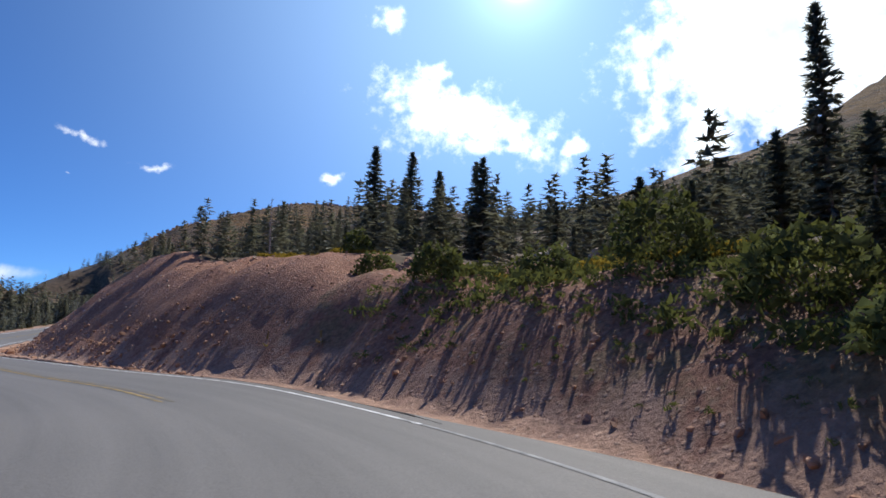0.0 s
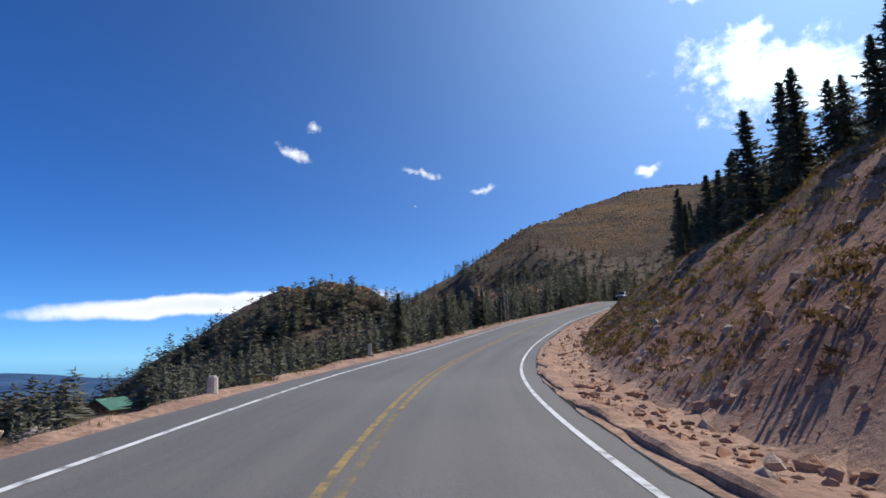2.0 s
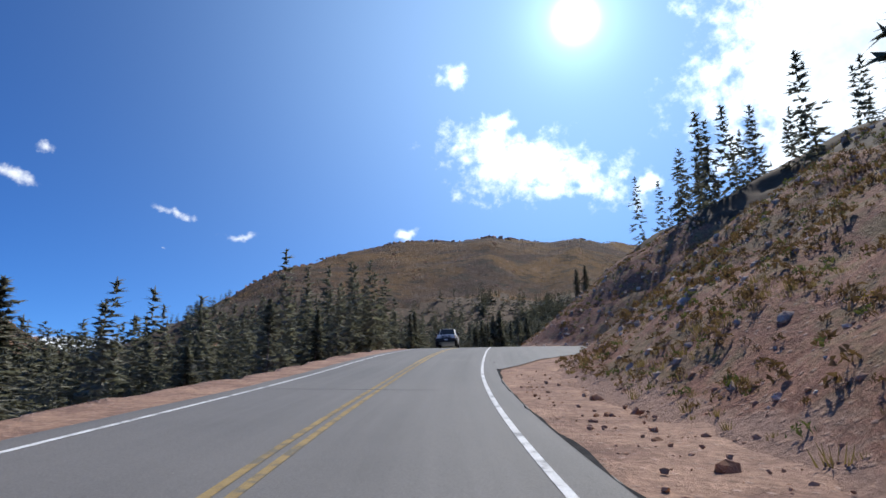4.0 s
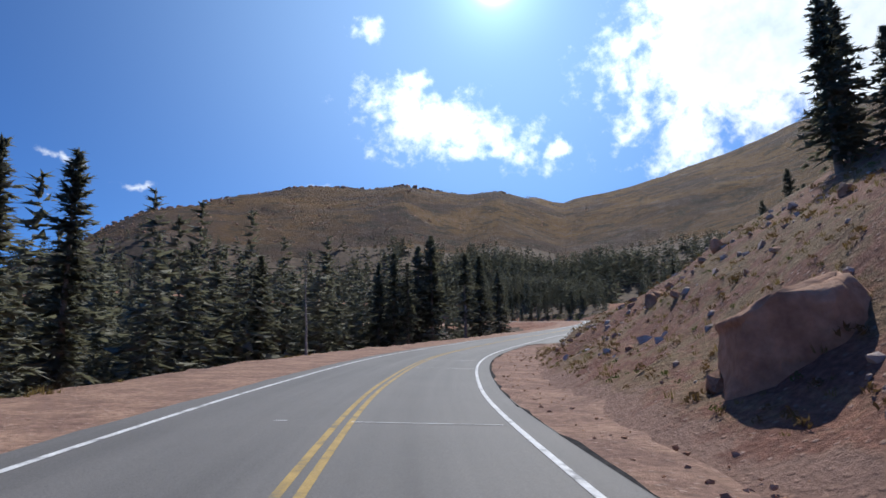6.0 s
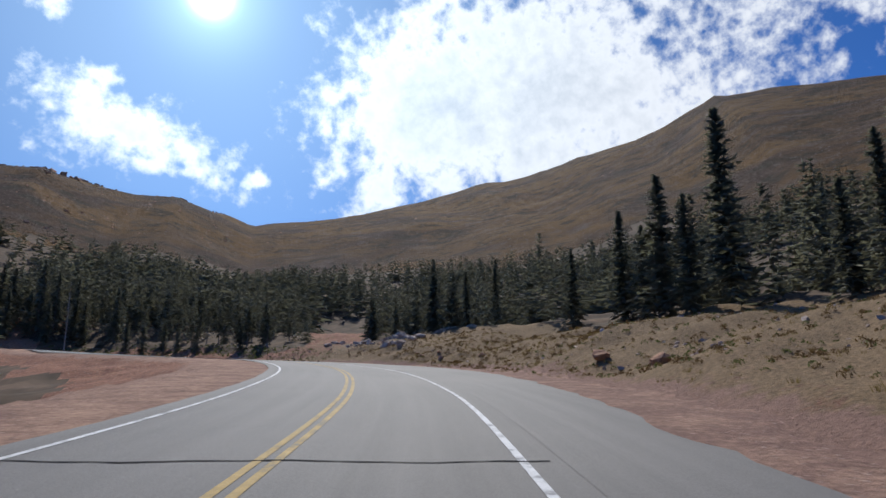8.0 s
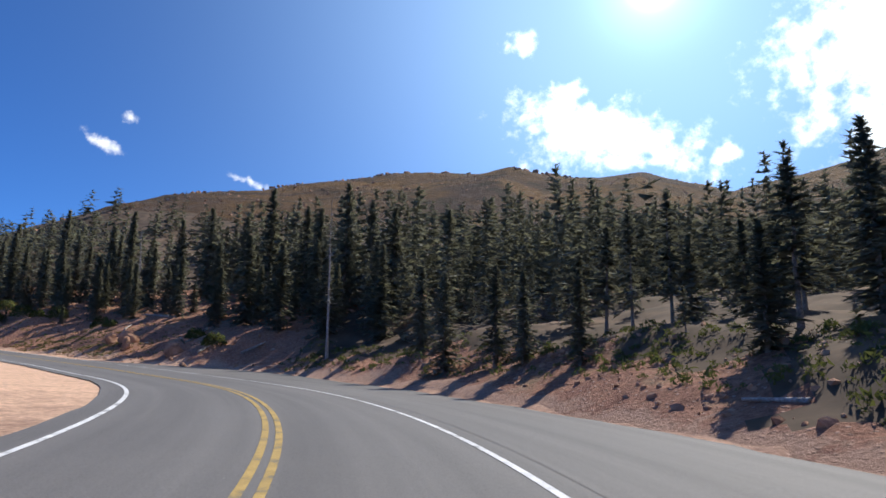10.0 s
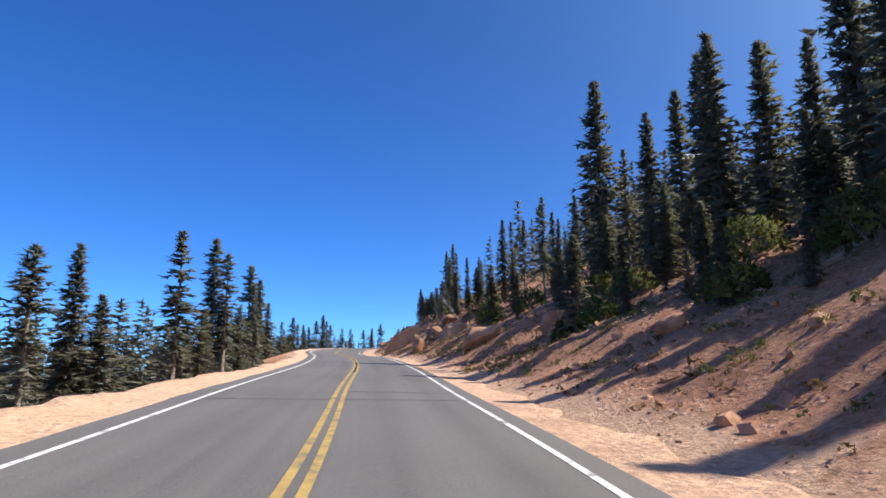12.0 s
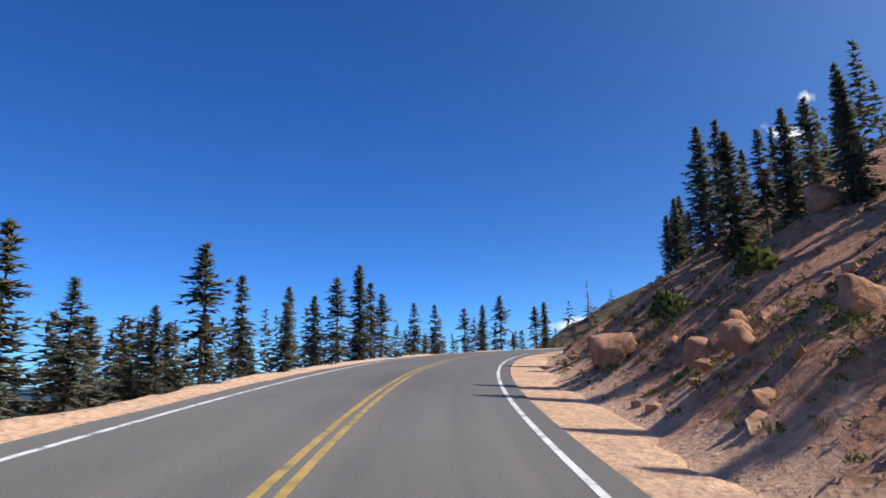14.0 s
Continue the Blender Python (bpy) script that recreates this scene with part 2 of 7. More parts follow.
    tint.data_type, tint.blend_type = "RGBA", "MULTIPLY"
    tint.inputs["Factor"].default_value = 1.0
    deep = N("ShaderNodeMix")
    deep.data_type = "RGBA"
    deep.inputs["A"].default_value, deep.inputs["B"].default_value = SKY_TINT, SKY_DEEP
    turn = N("ShaderNodeMapRange")
    turn.inputs["From Min"].default_value, turn.inputs["From Max"].default_value = 0.8, 0.2
    L(s, turn.inputs["Value"])
    L(turn.outputs[0], deep.inputs["Factor"])
    L(deep.outputs["Result"], tint.inputs["B"])
    L(sky.outputs[0], tint.inputs["A"])
    mix = N("ShaderNodeMix")
    mix.data_type = "RGBA"
    L(ramp.outputs[0], mix.inputs["Factor"])
    L(tint.outputs["Result"], mix.inputs["A"])
    L(shade.outputs["Result"], mix.inputs["B"])
    low = math_node("POWER", math_node("SUBTRACT", 1.0, math_node("ABSOLUTE", dot((0, 0, 1)))), 16)
    veil = math_node("ADD", veil, math_node("MULTIPLY", low, 0.13 * CLOUD))
    add = N("ShaderNodeVectorMath")
    add.operation = "ADD"
    comb = N("ShaderNodeCombineXYZ")
    for i, k in enumerate((0.72, 1.0, 1.16)):
        L(math_node("MULTIPLY", veil, k), comb.inputs[i])
    L(mix.outputs["Result"], add.inputs[0])
    L(comb.outputs[0], add.inputs[1])
    L(add.outputs[0], bg.inputs["Color"])
    bg.inputs["Strength"].default_value = SKY_STRENGTH
    L(bg.outputs[0], out.inputs["Surface"])


SKY_STRENGTH, CLOUD, SKY_TINT = 0.095, 11.6, (0.45, 0.79, 1.22, 1)
SKY_DEEP = (0.32, 0.82, 1.52, 1)     # away from the sun the thin mountain air is a deeper blue
build_world()
lamp = bpy.data.lights.new("sun", "SUN")
lamp.energy, lamp.angle, lamp.color = 5.0, radians(0.53), (1.0, 0.93, 0.82)
sun = new("sun", lamp)
sun.matrix_world = look((0, 0, 200), Vector((0, 0, 200)) - way_of(SUN_AZ, SUN_EL))

# ---- plan of the road: centre line, from the hairpin below to beyond the crest ----
ROAD = [
    (-3.00, -11.98, -0.27),
    (0.10, 0.56, 0.06),
    (-2.57, 6.77, 0.24),
    (-7.44, 11.93, 0.42),
    (-13.73, 16.43, 0.49),
    (-20.49, 21.13, 0.65),
    (-33.26, 31.61, 0.75),
    (-44.67, 44.00, 0.92),
    (-55.08, 58.36, 1.54),
    (-63.69, 74.21, 2.55),
    (-70.84, 90.81, 4.04),
    (-77.21, 107.71, 5.73),
    (-81.84, 125.12, 7.62),
    (-85.19, 142.86, 9.95),
    (-88.08, 160.70, 11.84),
    (-91.14, 178.50, 12.80),
    (-93.86, 196.43, 13.61),
    (-94.29, 214.75, 14.66),
    (-90.71, 232.62, 16.01),
    (-84.73, 249.31, 17.54),
    (-79.13, 265.45, 19.02),
    (-75.99, 281.37, 20.38),
    (-76.29, 297.27, 21.60),
    (-79.94, 312.97, 22.60),
    (-89.21, 326.69, 23.27),
    (-103.69, 336.28, 23.78),
    (-120.26, 343.08, 24.52),
    (-137.44, 348.27, 25.46),
    (-155.12, 351.25, 26.38),
    (-172.87, 354.02, 27.23),
    (-190.77, 355.83, 28.13),
    (-208.82, 356.64, 28.96),
    (-244.13, 364.85, 30.87),
    (-279.58, 398.30, 32.34),
]
MARKS = [-0.5, 0, 0.25, 0.5, 0.75, 1] + [0.5 * i for i in range(3, 29)] + [15, 16.4]   # station of each point


def spline(knots, values, q):
    x, y, q = np.asarray(knots, float), np.asarray(values, float), np.asarray(q, float)
    h = np.diff(x)
    dl = np.diff(y) / h
    d = np.empty_like(y)
    d[0], d[-1] = dl[0], dl[-1]
    d[1:-1] = (dl[:-1] * h[1:] + dl[1:] * h[:-1]) / (h[:-1] + h[1:])
    i = np.clip(np.searchsorted(x, q) - 1, 0, len(x) - 2)
    t = (q - x[i]) / h[i]
    return (2 * t**3 - 3 * t**2 + 1) * y[i] + (t**3 - 2 * t**2 + t) * h[i] * d[i] + (-2 * t**3 + 3 * t**2) * y[i + 1] + (t**3 - t**2) * h[i] * d[i + 1]


BANK = [(-0.5, 0.001), (0.0, -0.023), (0.3, 0.013), (0.6, -0.027), (1.0, 0.016), (1.5, 0.031), (2.0, 0.015), (2.5, 0.026), (3.0, 0.022), (3.5, 0.030), (4.5, 0.023), (5.5, 0.008), (6.0, 0.035), (6.5, 0.041), (7.0, 0.039), (8.0, 0.006), (9.5, 0.004), (10.0, -0.009), (10.5, 0.013), (11.0, -0.006), (11.5, 0.002), (12.0, 0.022), (12.5, 0.023), (13.0, 0.024), (13.5, 0.025), (14.0, 0.059), (15.0, 0.023), (16.4, 0.023)]


ST = np.linspace(-0.5, 16.4, 846)                       # stations along the road, about 0.6 m apart
CEN = np.stack([spline(MARKS, [r[k] for r in ROAD], ST) for k in range(3)], 1)
TAN = np.gradient(CEN[:, :2], axis=0)
TAN /= np.linalg.norm(TAN, axis=1)[:, None]
RIGHT = np.stack([TAN[:, 1], -TAN[:, 0]], 1)
GRADE = np.gradient(CEN[:, 2]) / np.linalg.norm(np.gradient(CEN[:, :2], axis=0), axis=1)
TILT = spline([b[0] for b in BANK], [b[1] for b in BANK], ST)   # cross fall: metres down for a metre to the right
NARROW = np.interp(ST, [2.0, 2.6, 6.3, 7.3, 9.7, 10.6], [0, 0.13, 0.12, 0.11, 0.07, 0])   # how much the inner lane is narrower
HALF = 2.8                                               # centre line to white line


def lattice(ix, iy, seed):
    n = (ix * 374761393 + iy * 668265263 + seed * 974634777) & 0x7FFFFFFF
    n = ((n ^ (n >> 13)) * 1274126177) & 0x7FFFFFFF
    return ((n ^ (n >> 16)) & 0xFFFF) / 65535.0 * 2 - 1


def fbm(x, y, size, octaves=3, seed=1):
    x, y = np.asarray(x, float) / size, np.asarray(y, float) / size
    out, amp = np.zeros_like(x), 1.0
    for o in range(octaves):
        ix, iy = np.floor(x).astype(np.int64), np.floor(y).astype(np.int64)
        fx, fy = x - ix, y - iy
        fx, fy = fx * fx * (3 - 2 * fx), fy * fy * (3 - 2 * fy)
        a, b = lattice(ix, iy, seed + o), lattice(ix + 1, iy, seed + o)
        c, d = lattice(ix, iy + 1, seed + o), lattice(ix + 1, iy + 1, seed + o)
        out += amp * ((a * (1 - fx) + b * fx) * (1 - fy) + (c * (1 - fx) + d * fx) * fy)
        x, y, amp = x * 2.03 + 17.1, y * 2.03 - 9.7, amp * 0.5
    return out


# stations: right shoulder, bank slope, bank height, back slope | left gravel, drop slope, drop depth
SIDES = [
    (-0.5, 1.6, 0.40, 3.5, 0.10, 9.0, 0.5, 10), (0.0, 1.4, 0.42, 3.5, 0.12, 10.0, 0.5, 10), (0.4, 0.9, 0.50, 3.0, 0.10, 11.0, 0.5, 14), (0.8, 0.9, 0.75, 3.6, 0.10, 9.0, 0.55, 18), (1.0, 1.2, 0.75, 4.6, 0.12, 6.0, 0.6, 20),
    (1.3, 1.5, 0.72, 8.5, 0.14, 3.5, 0.65, 22), (1.8, 1.7, 0.70, 11.0, 0.22, 1.2, 0.7, 22), (2.6, 2.0, 0.62, 10.0, 0.32, 1.1, 0.7, 13), (3.5, 2.4, 0.50, 8.5, 0.30, 1.6, 0.6, 8),
    (4.6, 1.9, 0.48, 8.5, 0.32, 1.6, 0.5, 7), (4.8, 3.4, 0.6, 10.0, 0.32, 1.6, 0.5, 7), (4.95, 7.2, 0.5, 8.0, 0.3, 1.8, 0.5, 7), (5.2, 7.2, 0.5, 8.0, 0.3, 2.0, 0.5, 6), (5.45, 2.0, 0.6, 10.0, 0.34, 2.2, 0.45, 6), (5.8, 1.4, 0.76, 10.0, 0.34, 2.6, 0.4, 5), (6.3, 1.5, 0.80, 10.0, 0.30, 4.0, 0.4, 4), (6.65, 1.9, 0.76, 9.5, 0.28, 4.3, 0.4, 4), (6.85, 2.4, 0.72, 8.6, 0.24, 4.5, 0.4, 4), (7.0, 2.6, 0.56, 5.6, 0.18, 4.3, 0.38, 4), (7.12, 2.8, 0.30, 2.8, 0.12, 4.2, 0.35, 4), (7.25, 2.6, 0.10, 1.6, 0.07, 4.0, 0.35, 4), (7.45, 2.0, 0.05, 1.0, 0.035, 4.0, 0.35, 4), (7.85, 2.0, 0.05, 1.0, 0.035, 4.0, 0.35, 4),
    (8.1, 4.0, 0.14, 1.4, 0.10, 3.8, 0.35, 4), (8.4, 5.0, 0.2, 2.0, 0.13, 3.5, 0.3, 3), (9.2, 8.5, 0.26, 2.0, 0.16, 3.6, 0.2, 2), (9.7, 6.4, 0.22, 1.6, 0.16, 14.0, 0.2, 3), (10.2, 4.6, 0.24, 1.8, 0.14, 14.0, 0.35, 5), (10.5, 3.9, 0.28, 2.0, 0.14, 6.0, 0.4, 6),
    (10.8, 4.7, 0.36, 3.0, 0.16, 4.6, 0.4, 5), (11.0, 5.5, 0.42, 3.6, 0.17, 4.0, 0.4, 5), (11.2, 5.3, 0.44, 4.2, 0.17, 3.7, 0.4, 5), (11.3, 3.4, 0.42, 4.4, 0.17, 3.6, 0.4, 5), (11.5, 2.0, 0.40, 4.8, 0.17, 3.2, 0.4, 5), (12.0, 1.2, 0.44, 5.8, 0.16, 2.6, 0.4, 5), (13.0, 0.9, 0.55, 6.4, 0.16, 1.2, 0.4, 5), (13.7, 0.9, 0.58, 6.8, 0.18, 1.2, 0.4, 5), (14.1, 1.1, 0.62, 7.4, 0.2, 1.1, 0.4, 5), (14.8, 1.5, 0.64, 9.0, 0.22, 1.2, 0.4, 6), (16.4, 1.6, 0.50, 11.0, 0.28, 1.2, 0.4, 6),
]
SIDE = np.array([[np.interp(s, [r[0] for r in SIDES], [r[k] for r in SIDES]) for k in range(1, 8)] for s in ST])


# the road cut, with a sharp brow: station, slope, height of the brow, slope above it, how much it counts
CUT = [(-0.1, 0.8, 2.0, 0.12, 0), (0.25, 1.0, 2.9, 0.10, 0.8), (0.55, 1.2, 3.7, 0.10, 1), (0.78, 1.2, 4.5, 0.10, 1), (0.9, 1.18, 4.9, 0.10, 1), (1.1, 1.12, 5.3, 0.10, 1), (1.4, 1.0, 6.4, 0.12, 1), (1.7, 0.98, 7.2, 0.14, 1), (2.0, 0.96, 7.4, 0.18, 1), (2.4, 0.86, 7.0, 0.24, 0.7), (2.9, 0.7, 7, 0.3, 0)]
BROW = np.array([[np.interp(v, [r[0] for r in CUT], [r[k] for r in CUT]) for k in range(1, 5)] for v in ST])


def nearest(x, y):
    """Index of the nearest station and the signed distance to it (right is positive)."""
    x, y = np.ravel(x), np.ravel(y)
    idx, dist = np.empty(len(x), int), np.empty(len(x))
    for a in range(0, len(x), 4000):
        b = slice(a, a + 4000)
        d2 = (x[b, None] - CEN[None, :, 0]) ** 2 + (y[b, None] - CEN[None, :, 1]) ** 2
        i = np.argmin(d2, 1)
        off = (x[b] - CEN[i, 0]) * RIGHT[i, 0] + (y[b] - CEN[i, 1]) * RIGHT[i, 1]
        far = np.where(off >= 0, 1, -1) * np.sqrt(d2.min(1))
        idx[b], dist[b] = i, np.where(np.abs(far - off) < 0.1, off, far)
    return idx, dist


# far relief: bearing from the middle of the plan, crest distance, crest height
HUB = (float(np.interp(6.0, ST, CEN[:, 0])), float(np.interp(6.0, ST, CEN[:, 1])))
CREST = [(-180, 700, 60), (-140, 700, 150), (-100, 750, 250), (-60, 800, 340), (-44, 830, 377), (-38, 967, 389), (-33, 1041, 400), (-29, 1118, 399), (-25, 1125, 389), (-21, 1142, 371), (-17, 1114, 344), (-13, 1087, 317),
         (-9, 1044, 291), (-5, 987, 262), (-2, 834, 233), (1, 728, 214), (4, 764, 221), (7, 758, 226), (10, 713, 222), (13, 700, 215), (17.4, 690, 212), (21, 655, 198),
         (25.4, 612, 179), (32.3, 500, 133), (36.3, 478, 108), (42, 445, 74), (47, 415, 48), (52, 310, 20), (62, 320, -5), (75, 320, -25), (95, 300, -40), (120, 320, -45), (150, 400, -30), (170, 600, 20), (180, 700, 60)]


def far_height(x, y):
    dx, dy = x - HUB[0], y - HUB[1]
    az, r = np.degrees(np.arctan2(-dx, dy)), np.hypot(dx, dy)
    D = np.interp(az, [c[0] for c in CREST], [c[1] for c in CREST])
    h = np.interp(az, [c[0] for c in CREST], [c[2] for c in CREST])
    base = np.interp(az, [-180, -60, -10, 15, 40, 60, 90, 140, 180], [0, 18, 26, 30, 24, 2, -10, -12, 0])
    r0 = np.interp(az, [-180, -60, -25, 0, 40, 60, 80, 180], [60, 80, 170, 205, 210, 120, 60, 60])
    q = np.clip((r - r0) / (D - r0), 0, 1)
    z = base + (h - base) * (0.75 * q + 0.25 * (q * q * (3 - 2 * q)))
    over = np.maximum(r - D, 0)
    z = z - over * 0.22
    z += fbm(x, y, 90, 4, 5) * np.clip(r / 60 - 1, 0, 5) * 1.0
    # the rocky dome across the valley
    ex, ey = x - DOME[0], y - DOME[1]
    g = np.exp(-((ex * 0.72 + ey * 0.69) / 76.0) ** 2 - ((-ex * 0.69 + ey * 0.72) / 48.0) ** 2)
    z = np.maximum(z, DOME[2] * g**0.8 - 34 + fbm(x, y, 22, 4, 9) * 3.0 * g)
    along, beside = -(ex * 0.514 + ey * 0.858), ex * 0.858 - ey * 0.514
    spur = np.interp(along, [-10, 0, 22, 46, 73, 95, 117, 170, 260], [24, 27, 24, 10, -7, -18, -25, -40, -60]) - 0.0035 * beside**2
    z = np.maximum(z, spur + fbm(x, y, 18, 3, 19) * 1.5)
    return np.maximum(z, -130 + fbm(x, y, 700, 3, 3) * 8)


DOME = (-252.0, 233.0, 66.0)


def gullies(st, rr, x, y):
    """Runnels that the rain has cut straight down the steep banks."""
    run = st * 36.0 + fbm(x, y, 6, 2, 23) * 1.2
    cut = fbm(run, run * 0, 2.4, 3, 29)
    steep = np.interp(st, [0.2, 0.6, 2.2, 2.8, 10.9, 11.5, 14.6], [0, 1, 1, 0.3, 0.3, 0.6, 0.7])
    return -0.42 * steep * np.clip(cut + 0.1, 0, 1) * np.clip(rr / 1.5, 0, 1) * np.clip((11 - rr) / 4, 0, 1)


def height(x, y, idx, d):
    """Height of the ground from its nearest station and its distance off the centre line."""
    p = SIDE[idx]
    ahead = (x - CEN[idx, 0]) * TAN[idx, 0] + (y - CEN[idx, 1]) * TAN[idx, 1]
    road = CEN[idx, 2] + GRADE[idx] * np.clip(ahead, -0.6, 0.6) - TILT[idx] * np.clip(d, -HALF - 4, HALF + 3)
    r = d - HALF - 0.35 - p[:, 0]
    rr = np.maximum(r, 0)
    bank = p[:, 2] * (1 - np.exp(-p[:, 1] * rr / p[:, 2])) + p[:, 3] * rr
    k = np.interp(ST[idx], [2.6, 3.2, 4.6, 5.5, 5.9, 6.7, 7.0, 10.6, 11.3, 13.2, 14.0, 16.4], [0, 0.9, 0.9, 0.9, 1.8, 1.8, 0, 0, 1.0, 1.3, 0.7, 0.7])
    apron = np.maximum(k, 0.01)                          # the foot of the bank runs out gently towards the road
    bank = np.maximum(bank - p[:, 1] * apron * (1 - np.exp(-rr / apron)), 0.04 * rr)
    q = BROW[idx]
    past = rr - q[:, 1] / q[:, 0]
    soft = 0.45 * np.logaddexp(0, np.clip(past / 0.45, -40, 40))
    soft = np.where(past > 15, past, soft)
    bank = bank * (1 - q[:, 3]) + q[:, 3] * (q[:, 0] * rr - (q[:, 0] - q[:, 2]) * soft)
    gully = -0.08 * np.exp(-((r + 0.2) / 0.7) ** 2)
    l = -d - HALF - 0.35 - p[:, 4]
    ll = np.maximum(l, 0)
    drop = -p[:, 6] * (1 - np.exp(-p[:, 5] * ll / p[:, 6])) - 0.06 * ll
    z = road + np.where(d > 0, bank + gully * (r > -2.5), drop)
    rough = np.clip(np.where(d > 0, r + 0.6, l + 0.5) / 2.0, 0, 1)
    calm = np.interp(ST[idx], [7.15, 7.4, 8.2, 8.5], [0, 1, 1, 0]) * np.interp(d, [0, 22, 30], [1, 1, 0])
    rough = rough * (1 - 0.85 * calm)
    z += rough * (fbm(x, y, 9, 3, 2) * 0.55 * np.clip(rr / 5 + ll / 6, 0.15, 1) + fbm(x, y, 2.6, 3, 4) * np.where(ST[idx] > 10.6, 0.30, 0.26) * np.clip(0.45 + rr / 2.5, 0, 1) + gullies(ST[idx], rr, x, y))
    near = np.abs(d)
    w = np.clip((near - 30) / 60, 0, 1)
    w = w * w * (3 - 2 * w)
    z = z * (1 - w) + far_height(x, y) * w
    z = z + 2.9 * np.exp(-((x - CABIN[0]) ** 2 + (y - CABIN[1]) ** 2) / 260.0)   # the rise that the cabin stands on
    inside = np.where(d > 0, -r, -l)                     # how far inside the outer edge of the shoulder
    z = z - 0.17 * np.clip(inside / 0.6, 0, 1)
    return np.where(near < HALF + 0.45, road - 0.25, z)


def in_gully(x, y):
    """The open rocky gully that climbs from the upper hairpin."""
    dx, dy = x + 74.5, y - 294.4
    along, across_it = dx * 0.259 + dy * 0.966, dx * 0.966 - dy * 0.259
    return (along > 12) & (along < 130) & (np.abs(across_it) < 1.2 + 0.062 * along)


CABIN = (-143.0, 91.0)


def in_clearing(x, y):
    """The open ground round the cabin and the pale outcrops below the road, and the gap in the trees towards the road."""
    dx, dy = x - CABIN[0], y - CABIN[1]
    along, side = dx * 0.905 - dy * 0.426, dx * 0.426 + dy * 0.905
    return (np.hypot(dx, dy) < 8) | ((along > 0) & (along < 96) & (np.abs(side) < 3.6)) | (np.hypot(x + 118, y - 61) < 12)


def timberline(x, y, idx, d):
    """Height up to which trees grow."""
    upper = np.clip((ST[idx] - 9.2) / 0.8, 0, 1) * (d > 0)
    west = np.clip((np.degrees(np.arctan2(HUB[0] - x, y - HUB[1])) - 33) / 6, 0, 1) * (y > HUB[1])
    return 44 + np.maximum(38 * upper, 50 * west) + fbm(x, y, 40, 3, 15) * 12


def ground_at(x, y):
    x, y = np.atleast_1d(np.asarray(x, float)), np.atleast_1d(np.asarray(y, float))
    idx, d = nearest(x, y)
    return height(x, y, idx, d), idx, d


def surface_at(x, y):
    """Height of what one stands on: the ground, or the gravel of the shoulder where it lies over it."""
    z, idx, d = ground_at(x, y)
    road = CEN[idx, 2] - TILT[idx] * np.clip(d, -HALF - 4, HALF + 3) - 0.03
    gravel = np.where(d > 0, d < HALF + 0.5 + SIDE[idx, 0], -d < HALF + 0.5 + SIDE[idx, 4])
    return np.where(gravel, np.maximum(z, road), z), idx, d


# ---- materials ----
def material(name, base, rough=0.9, metal=0.0):
    m = bpy.data.materials.new(name)
    m.use_nodes = True
    b = m.node_tree.nodes["Principled BSDF"]
    b.inputs["Base Color"].default_value = (*base, 1)
    b.inputs["Roughness"].default_value, b.inputs["Metallic"].default_value = rough, metal
    b.inputs["Specular IOR Level"].default_value = 0.25
    return m


def mottled(name, stops, scale=1.0, detail=8.0, rough=0.92, bump=0.3, bump_scale=None, fine=None, spec=0.2, roughness=0.6):
    """A surface whose colour wanders between the stops (position, colour), with a finer grain and relief."""
    m = material(name, stops[0][1], rough)
    nt = m.node_tree
    N, L, b = nt.nodes.new, nt.links.new, nt.nodes["Principled BSDF"]
    b.inputs["Specular IOR Level"].default_value = spec
    co = N("ShaderNodeTexCoord")
    n1 = N("ShaderNodeTexNoise")
    n1.inputs["Scale"].default_value, n1.inputs["Detail"].default_value, n1.inputs["Roughness"].default_value = scale, detail, roughness
    L(co.outputs["Object"], n1.inputs["Vector"])
    ramp = N("ShaderNodeValToRGB")
    while len(ramp.color_ramp.elements) < len(stops):
        ramp.color_ramp.elements.new(0.5)
    for e, (p, c) in zip(ramp.color_ramp.elements, stops):
        e.position, e.color = p, (*c, 1)
    L(n1.outputs["Fac"], ramp.inputs["Fac"])
    colour = ramp.outputs["Color"]
    n2 = N("ShaderNodeTexNoise")
    n2.inputs["Scale"].default_value, n2.inputs["Detail"].default_value = bump_scale or scale * 14, 6
    L(co.outputs["Object"], n2.inputs["Vector"])
    if fine:
        mr = N("ShaderNodeMapRange")
        mr.inputs["From Min"].default_value, mr.inputs["From Max"].default_value = 0.3, 0.7
        mr.inputs["To Min"].default_value, mr.inputs["To Max"].default_value = 1 - fine, 1 + fine
        L(n2.outputs["Fac"], mr.inputs["Value"])
        mul = N("ShaderNodeMix")
        mul.data_type, mul.blend_type = "RGBA", "MULTIPLY"
        mul.inputs["Factor"].default_value = 1
        L(colour, mul.inputs["A"])
        L(mr.outputs[0], mul.inputs["B"])
        colour = mul.outputs["Result"]
    L(colour, b.inputs["Base Color"])
    bp = N("ShaderNodeBump")
    bp.inputs["Strength"].default_value, bp.inputs["Distance"].default_value = bump, 0.1
    L(n2.outputs["Fac"], bp.inputs["Height"])
    L(bp.outputs[0], b.inputs["Normal"])
    return m


def nodes_of(m):
    return m.node_tree.nodes.new, m.node_tree.links.new, m.node_tree.nodes["Principled BSDF"]


def noise_node(N, L, vec, scale, detail=6.0, rough=0.6, distort=0.0):
    n = N("ShaderNodeTexNoise")
    n.inputs["Scale"].default_value, n.inputs["Detail"].default_value, n.inputs["Roughness"].default_value = scale, detail, rough
    n.inputs["Distortion"].default_value = distort
    L(vec, n.inputs["Vector"])
    return n.outputs["Fac"]


